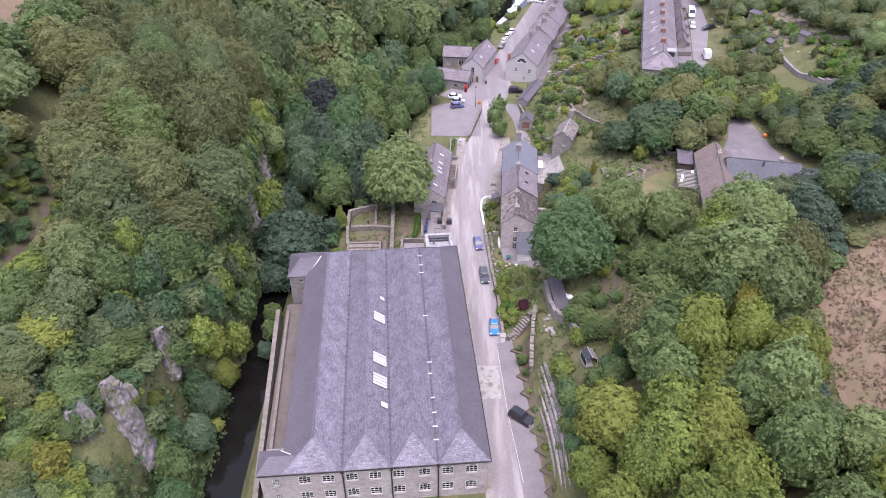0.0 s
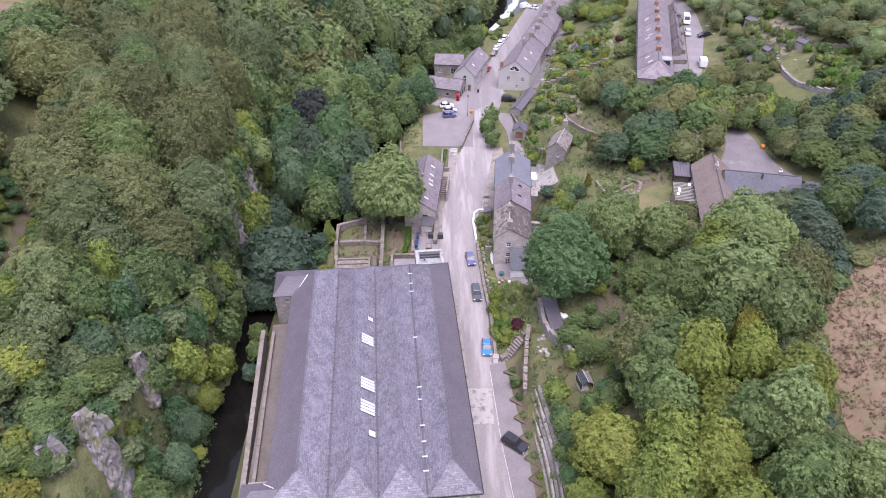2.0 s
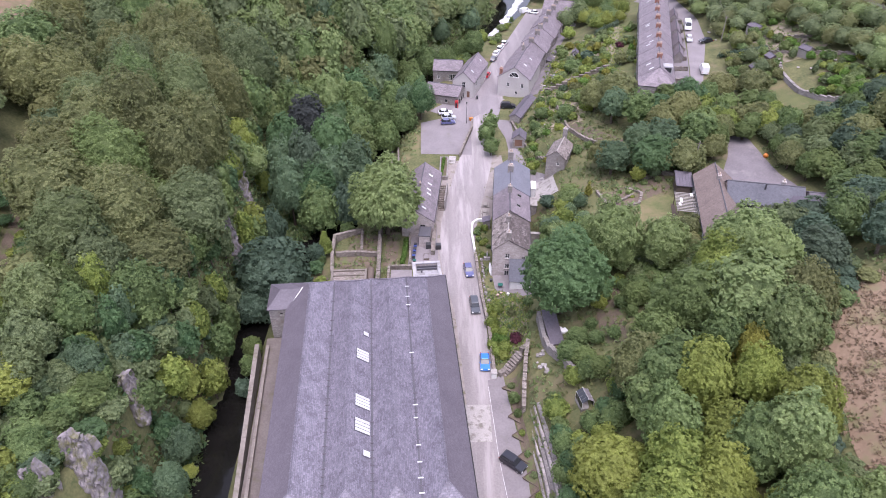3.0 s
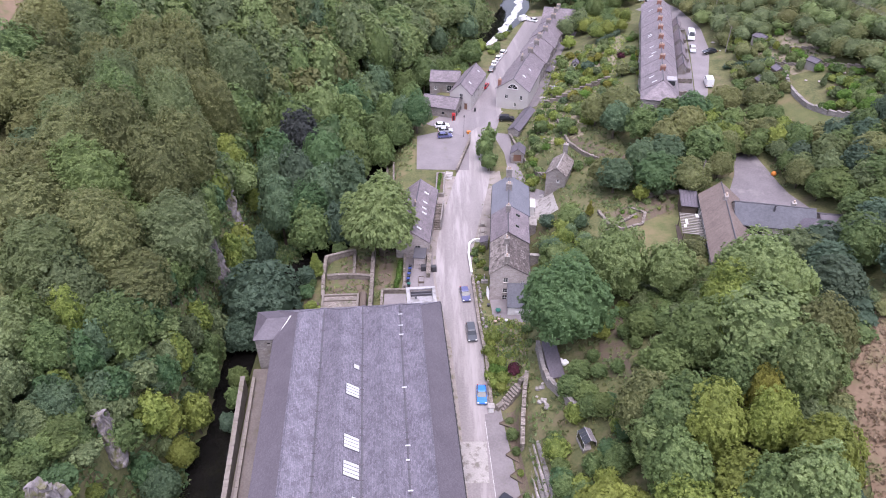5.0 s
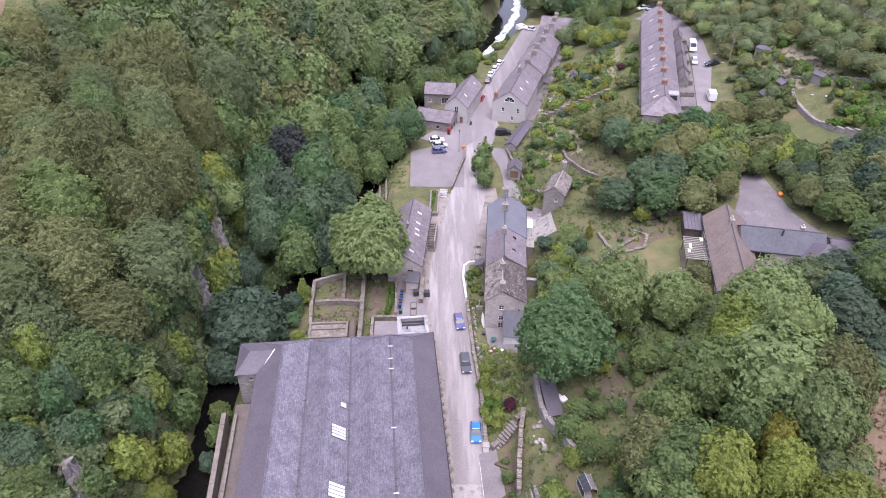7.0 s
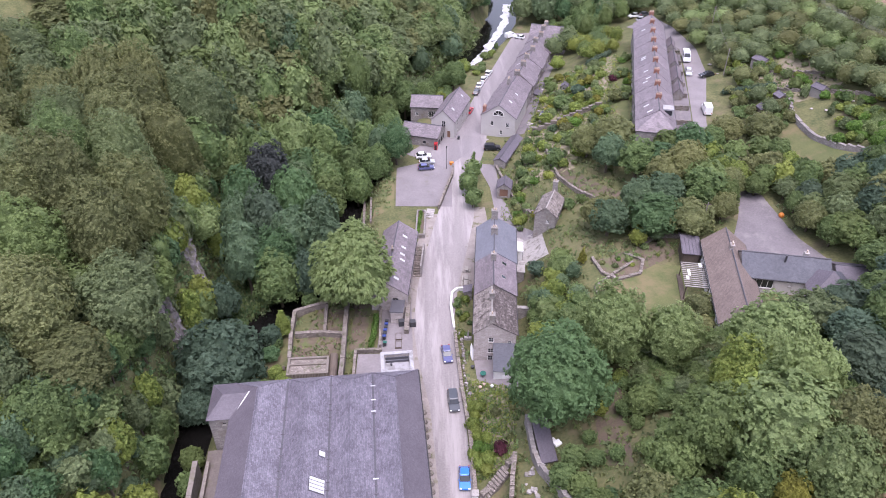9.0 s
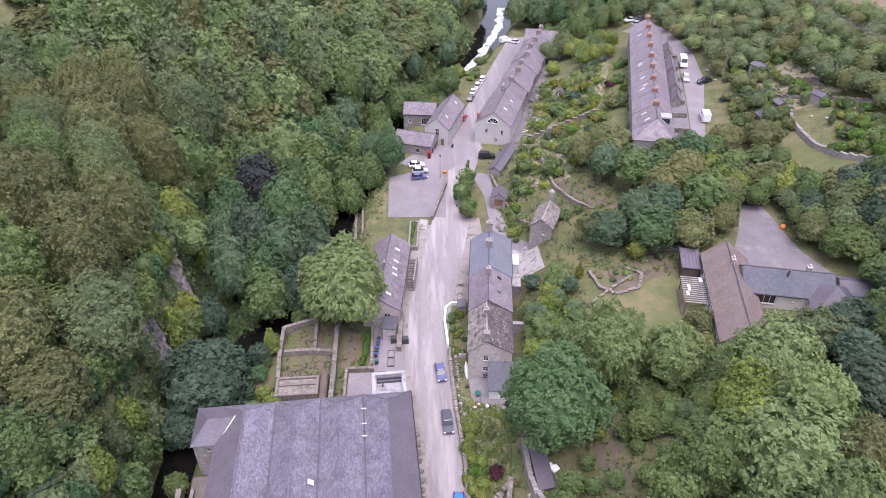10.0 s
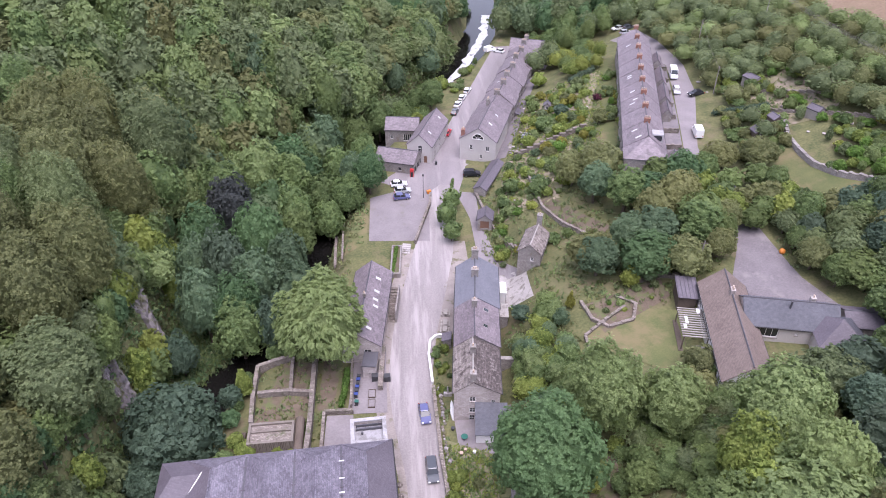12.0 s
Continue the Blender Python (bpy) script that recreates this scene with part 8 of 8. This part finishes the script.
# ---- hedges ----
def hedge(points, w, h, material, label):
    """A clipped hedge along plan points: stems inside, a leafy body over them."""
    ob = thing("hedge", *points[0], ground_z(*points[0]), 0, label, "hedge", "hedges")
    A, T, off = [], [], 0
    for (ax, ay), (bx, by) in zip(points, points[1:]):
        n = max(2, int(math.hypot(bx - ax, by - ay) / 0.7))
        for i in range(n + 1):
            x, y = ax + (bx - ax) * i / n, ay + (by - ay) * i / n
            z = ground_z(x, y) - ground_z(*points[0])
            V, F = crown_arrays(w * 0.56, -0.1, h * rng.uniform(0.95, 1.08), 4, 10, 150, 0.2)
            A.append(V + (x - points[0][0], y - points[0][1], z))
            T.append(F + off)
            off += len(V)
    part("foliage", raw_mesh("foliage", np.concatenate(A), np.zeros((0, 4), int), np.concatenate(T), material), None, ob)
    return ob


hedge([(-6.3, 124.6), (-5.9, 128), (-5.7, 132.5)], 1.2, 1.6, M_HEDGE, "bright green clipped hedge beside the bin yard")
hedge([(82, 198.5), (92, 194.0)], 1.8, 2.0, M_DARKLEAF, "dark green clipped garden hedge")
hedge([(81, 188.5), (92, 184.0)], 1.6, 1.8, M_LEAF, "green garden hedge on the slope")
hedge([(43, 207.5), (51, 209.5)], 1.8, 1.8, M_LIME, "light green hedge across the allotment")
hedge([(59.0, 188), (61.5, 198)], 1.2, 1.5, M_LEAF, "green hedge along the terrace front")
hedge([(55, 238), (62, 241)], 2.0, 2.4, M_DARKLEAF, "dark clipped hedge in the gardens")
hedge([(17.2, 196.5), (16.3, 190)], 0.8, 1.0, M_LEAF, "low hedge on the road island")
hedge([(2.2, 160.2), (3.0, 169)], 1.0, 1.3, M_HEDGE, "bright green shrubs filling the raised bed")

# ---- garden planting ----
GARDEN = [M_WILLOW, M_LIME, M_ASH, M_HEDGE, M_WILLOW, M_LIME, M_LEAF, M_WILLOW, M_LIME, M_BLUELEAF, M_LEAF, M_OLIVE, M_ASH, M_LIME, M_GOLD]


def border(quad, step, where, shapes=("shrub", "shrub_b"), scale=(0.6, 1.3), keep=0.8, mats=None, joined=False):
    """Garden plants over a quad; joined: one mesh for each leaf, where they stand too far off to tell apart."""
    xs, ys = [p[0] for p in quad], [p[1] for p in quad]
    if joined:
        places = [(x, y) for x, y in spots(min(xs), max(xs), min(ys), max(ys), step) if in_quad(x, y, quad) and rng.rand() < keep]
        wood("garden_shrubs", places, mats or [M_LEAF, M_LIME, M_WILLOW, M_HEDGE, M_ASH], "shrubs " + where, (scale[0] * 1.8, scale[1] * 2.4), (scale[0] * 1.4, scale[1] * 1.5), count=320, size=0.26, form=(1.5, 0.0, 2.4, 6, 16), seeds=4)
        return
    for x, y in spots(min(xs), max(xs), min(ys), max(ys), step):
        if in_quad(x, y, quad) and rng.rand() < keep:
            s = rng.uniform(*scale)
            sh = shapes[rng.randint(len(shapes))]
            mt = (mats or GARDEN)[rng.randint(len(mats or GARDEN))]
            plant(sh, mt, x, y, SHAPES[sh][0] * s, SHAPES[sh][1] * s * rng.uniform(0.8, 1.2), where=where)


border([(35, 206), (51.5, 208), (62, 238), (43, 238)], 2.3, "in the allotments", scale=(0.7, 1.5), keep=0.62)
border([(26, 176), (41, 176), (49, 200), (31, 202)], 2.6, "in the terraced gardens", scale=(0.6, 1.35), keep=0.7)
border([(53.5, 202), (61, 206), (69, 236), (64, 240)], 2.6, "below the upper terrace", keep=0.55, joined=True)
border([(11.5, 95.5), (14.0, 95), (13, 113), (10.6, 116)], 1.7, "in the roadside garden", scale=(0.7, 1.1), keep=0.9, mats=[M_LIME, M_HEDGE, M_LIME])
border([(14.5, 101), (18.5, 101), (19.5, 112), (14.5, 113)], 2.2, "in the garden plot", scale=(0.4, 0.9), keep=0.6, mats=[M_LEAF, M_OLIVE, M_LEAF])
border([(10.0, 126.5), (12.6, 126.5), (12.8, 140), (9.8, 139)], 1.5, "in the cottage front garden", scale=(0.4, 0.8), mats=[M_LEAF, M_LIME, M_LEAF])
border([(38, 137.5), (40, 132.5), (52, 139), (51, 143)], 2.0, "in the flower garden", scale=(0.3, 0.8), keep=0.6)
border([(87, 186), (99, 181), (121, 199), (97, 215)], 3.4, "in the rock garden", scale=(0.7, 1.4), joined=True)
border([(92, 164), (98, 153), (110, 150), (100, 178)], 2.1, "in the rock garden", scale=(0.7, 1.5), keep=0.9, joined=True)
border([(93, 176), (99, 180), (122, 172), (112, 158)], 3.0, "in the rock garden", scale=(0.7, 1.3), joined=True)
border([(18, 86), (24, 82), (23, 92), (20.5, 95)], 2.2, "on the terrace bank", scale=(0.4, 0.9), keep=0.6)
border([(25, 160), (30, 163), (27, 174), (24.5, 174)], 2.0, "beside the lane", scale=(0.6, 1.2))
border([(33, 160), (42, 152), (44, 157), (37, 164)], 2.4, "beside the ivy cottage", scale=(0.8, 1.5), mats=[M_LEAF, M_LIME])
border([(14, 247), (21, 250), (33, 280), (26, 276)], 3.4, "between road and river", scale=(0.7, 1.5), mats=[M_LEAF, M_LIME, M_WILLOW], joined=True)
border([(8, 226), (14, 236), (18, 248), (8, 240)], 3.0, "behind the pale house", scale=(0.8, 1.6), mats=[M_LEAF, M_LIME], joined=True)
border([(79.5, 176), (90, 174), (92, 192), (83.5, 200)], 2.3, "beside the back lane", scale=(0.7, 1.4), mats=[M_LEAF, M_LIME, M_OLIVE], joined=True)
border([(84, 200), (92, 196), (99, 212), (90, 236)], 2.8, "beside the back lane", scale=(0.7, 1.5), mats=[M_LEAF, M_LIME, M_OLIVE], joined=True)
border([(-21, 112.5), (-12, 112.5), (-12, 116), (-21, 116)], 1.9, "behind the mill", scale=(0.4, 0.8), mats=[M_LIME, M_LEAF], keep=0.6)
border([(55.2, 186), (57.4, 185), (68.6, 234), (66.2, 236)], 2.0, "in front of the upper terrace", scale=(0.5, 1.0), keep=0.75)
border([(46, 190), (51.2, 188), (54.5, 204), (50, 204)], 2.2, "beside the grass path", scale=(0.5, 1.2), keep=0.7)
plant("shrub", M_PURPLELEAF, 15.4, 99.2, 1.5, 1.8, where="in the garden plot")
plant("shrub", M_PURPLELEAF, 58.6, 220.5, 1.6, 2.2, where="in the allotments")
plant("shrub", M_PURPLELEAF, 18.5, 262.0, 1.9, 2.6, where="between road and river")
plant("shrub", M_GOLD, 60.5, 221.5, 1.4, 2.2, where="in the allotments")
plant("shrub", M_GOLD, 106.0, 173.0, 1.6, 2.2, where="in the rock garden")
plant("small", M_OLIVE, 55.5, 205.5, 2.6, 4.2, where="beside the grass path")
plant("small", M_LEAF, 30.5, 186.5, 2.4, 4.0, where="in the terraced gardens")
plant("small", M_LEAF, 36.0, 181.0, 2.6, 4.4, where="in the terraced gardens")
plant("small", M_LEAF, 43.0, 214.0, 2.8, 4.6, where="in the allotments")
plant("small", M_DARKLEAF, 48.5, 219.0, 2.6, 4.2, where="in the allotments")
plant("small", M_LIME, 47.0, 246.0, 2.8, 5.0, where="in the allotments")
# clutter of pale stones, boards and pots in the gardens
for i in range(90):
    q = [(36, 52, 207, 238), (27, 40, 178, 200), (88, 108, 176, 208), (84, 92, 200, 232), (40, 62, 206, 240), (17.5, 19.5, 88, 94), (33, 36, 204, 212)][i % 7]
    x, y = rng0.uniform(q[0], q[1]), rng0.uniform(q[2], q[3])
    b = soft_box(-rng0.uniform(0.15, 0.5), -rng0.uniform(0.15, 0.6), 0, rng0.uniform(0.15, 0.5), rng0.uniform(0.15, 0.6), rng0.uniform(0.1, 0.45), 0.08)
    mt, lab, nm = [(M_CONC, "pale stone slab lying in the garden", "garden_slab"), (M_PALE, "pale garden tub", "garden_tub"), (M_GREYWOOD, "weathered timber planter box in the garden", "planter_box"), (M_ROCK, "pale limestone rock in the garden", "garden_rock")][rng0.randrange(4)]
    lab = lab if len(lab.split()) >= 4 else lab + " among the shrubs"
    solo(nm, b, mt, x, y, ground_z(x, y) + 0.05, rng0.uniform(0, 90), lab, nm.split("_")[1], "garden clutter")


# ---- limestone crags ----
def crag(x, y, z0, z1, w, rot, label):
    """A steep broken rock face: a sheet with ledges and upright cracks, thick at the back."""
    n, m = 40, 52
    V = np.zeros((m, n, 3))
    for j in range(m):
        for i in range(n):
            u, v = i / (n - 1) - 0.5, j / (m - 1)
            e = max(0.0, 1 - (2 * abs(u)) ** 3)
            px, pz = u * w, v * (z1 - z0)
            d = 1.6 * (1 - v) + 0.9 * noise.noise((px * 0.45 + x, pz * 0.25, y)) + 0.5 * noise.noise((px * 1.3 + x, pz * 0.5, y)) + 0.22 * noise.noise((px * 3.1 + x, pz * 1.4, y))
            d -= 0.35 * math.floor(pz * 0.45 + 0.9 * noise.noise((px * 0.6, 3, x)))
            top = 1 + 0.16 * noise.noise((px * 0.9, 7, x))
            V[j, i] = (px * (1 - 0.3 * v) + 0.2 * noise.noise((pz * 0.8, px, x)), -d * e + (1 - e) * 2.2, z0 + (z1 - z0) * v * top * (0.7 + 0.3 * e))
    me = grid_mesh("crag", V, m, n, M_ROCK)
    me.polygons.foreach_set("use_smooth", [False] * len(me.polygons))
    ob = new("crag", me)
    so = ob.modifiers.new("thick", "SOLIDIFY")
    so.thickness, so.offset = 1.0, -1
    ob.matrix_basis = pose(x, y, 0, 0, 0, rot)
    return tagged(ob, label, "crag", "limestone crags")


crag(-44.0, 78.2, 6.0, 14.8, 3.4, 34, "pale limestone crag showing through the trees")
crag(-45.2, 64.2, 2.0, 17.5, 5.8, 32, "tall pale limestone crag above the river")
crag(-48.4, 58.6, 2.0, 17.5, 6.0, 30, "pale grey limestone crag with ledges")
crag(-40.6, 141.0, -4.0, 12.0, 6.0, 66, "pale limestone crag above the wooded gorge")
crag(-40.0, 124.5, -4.5, 12.5, 6.5, 78, "pale limestone crag beside the river")


# ---- rough growth on open ground ----
def tufts(name, label, count, box_, size, mats, ok):
    """Grass tufts and weeds: upright blades in small fans, one mesh for each kind of leaf."""
    groups = [[] for _ in mats]
    made = 0
    while made < count:
        x, y = rng.uniform(box_[0], box_[1]), rng.uniform(box_[2], box_[3])
        made += 1
        if not ok(x, y):
            continue
        z = ground_z(x, y)
        k = 7
        c = np.array((x, y, z)) + np.stack([rng.normal(0, size * 0.8, k), rng.normal(0, size * 0.8, k), np.zeros(k)], -1)
        a = rng.uniform(0, 6.28, k)
        h = size * rng.uniform(0.5, 1.3, k)
        sd = np.stack([np.cos(a), np.sin(a), np.zeros(k)], -1) * size * 0.55
        lean = np.stack([-np.sin(a), np.cos(a), np.zeros(k)], -1) * (h * 0.7)[:, None]
        up = np.array((0, 0, 1.0)) * (h * 0.75)[:, None]
        groups[rng.randint(len(mats))].append(np.stack([c - sd, c + sd, c + lean + up], 1).reshape(-1, 3))
    for m, g in zip(mats, groups):
        A = np.concatenate(g)
        tagged(new(name, raw_mesh(name, A, np.zeros((0, 4), int), np.arange(len(A)).reshape(-1, 3), m, np.repeat(rng.rand(len(A) // 21), 21))), f"{LABELS[m.name]} {label}", "undergrowth", kind="stuff")


HARD = [(-33, 16.5, 40, 113), (-9, 10.5, 111, 124), (12, 23, 112, 153), (-7, 9, 124, 172), (19, 30, 146, 160), (-4, 23, 170, 262), (53, 82, 114, 140), (63, 75, 138, 155),
        (20, 56, 203, 300), (53, 76, 175, 250), (68, 88, 174, 280), (35, 52.5, 117, 137), (74, 108, 150, 184), (53, 130, 57, 86), (10, 22, 150, 177)]


def open_ground(x, y):
    return x > np.interp(y, RIVER_Y, RIVER_X) + 5 and not any(a < x < b and c < y < d for a, b, c, d in HARD) and not (np.interp(y, ROAD_Y, ROAD_L) - 3 < x < np.interp(y, ROAD_Y, ROAD_R) + 0.5)


tufts("rough_grass", "weeds and rough grass on open ground", 16000, (-22, 112, 60, 290), 0.55, [M_LEAF, M_OLIVE, M_ASH], open_ground)
tufts("garden_weeds", "weeds and flowers in the garden beds", 3500, (26, 66, 174, 242), 0.42, [M_LIME, M_LEAF], lambda x, y: in_quad(x, y, [(26, 176), (54, 196), (65, 240), (40, 240)]))
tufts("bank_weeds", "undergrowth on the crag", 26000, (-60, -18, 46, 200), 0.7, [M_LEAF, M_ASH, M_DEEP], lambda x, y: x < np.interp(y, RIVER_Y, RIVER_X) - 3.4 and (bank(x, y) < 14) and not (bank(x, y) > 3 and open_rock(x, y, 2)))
tufts("plot_weeds", "weeds in the roadside garden plot", 1400, (10.8, 19, 94, 116), 0.4, [M_LIME, M_LEAF], lambda x, y: in_quad(x, y, [(11.6, 95), (17, 96), (19, 112), (10.8, 116)]))

# ---- stones, pots and a table in front of the end cottage ----
for i in range(26):
    b = bmesh.new()
    bmesh.ops.create_icosphere(b, subdivisions=2, radius=rng0.uniform(0.2, 0.42))
    for v in b.verts:
        v.co *= 1 + 0.3 * noise.noise(v.co * 3 + Vector((i * 5, 0, 0)))
        v.co.z *= 0.8
    y = 112.5 + i * 0.62
    x = np.interp(y, [112, 121, 129], [10.7, 10.3, 10.0]) + rng0.uniform(0.1, 0.7)
    solo("edging_stone", b, [M_ROCK, M_CONC, M_RUBBLE][i % 3], x, y, ground_z(x, y) + 0.15, rng0.uniform(0, 360), "rough pale stone edging the cottage yard", "stone", "yard edging stones")
for x, y, r, h, mt, lab in ((13.2, 113.4, 0.3, 0.5, M_POT, "clay flower pot in the cottage yard"), (13.9, 114.0, 0.25, 0.45, M_POT, "clay flower pot in the cottage yard"), (12.2, 118.6, 0.35, 0.5, M_BINGREY, "dark plastic tub in the cottage yard"), (15.2, 113.2, 0.28, 0.6, M_WHITE, "white garden urn in the cottage yard")):
    b = bmesh.new()
    bmesh.ops.create_cone(b, cap_ends=True, segments=16, radius1=r * 0.7, radius2=r, depth=h, matrix=pose(0, 0, h / 2))
    solo("flower_pot", b, mt, x, y, ground_z(x, y) + 0.1, 0, lab, "pot", "yard pots")
tb = thing("garden_table", 13.9, 116.4, ground_z(13.9, 116.4) + 0.1, 20, "round turquoise garden table in the cottage yard", "table")
b = bmesh.new()
bmesh.ops.create_cone(b, cap_ends=True, segments=24, radius1=0.55, radius2=0.55, depth=0.04, matrix=pose(0, 0, 0.72))
part("tabletop", b, M_GREEN, tb)
for k in range(3):
    b = bmesh.new()
    tube(b, (0.42 * math.cos(k * 2.09), 0.42 * math.sin(k * 2.09), 0), (0.1 * math.cos(k * 2.09), 0.1 * math.sin(k * 2.09), 0.7), 0.025, 0.025, 6)
    part("leg", b, M_IRON, tb)
tufts("bank_weeds", "undergrowth on the far river bank", 9000, (-24, 34, 195, 310), 1.3, [M_LEAF, M_ASH], lambda x, y: 3.6 < np.interp(y, RIVER_Y, RIVER_X) - x - (y > 240) * 1.4 < 15)
tufts("dry_grass", "standing hay and dead grass in the field", 4000, (51, 92, 56, 87), 0.4, [M_DRYLEAF], lambda x, y: x > np.interp(y, [56, 61, 69, 77, 81, 87], [51.2, 51.4, 52.4, 55.4, 58.8, 62]) - 0.8 and rng.rand() < 0.35 + 0.65 * (noise.noise((x * 0.3, y * 0.12, 4)) > 0))
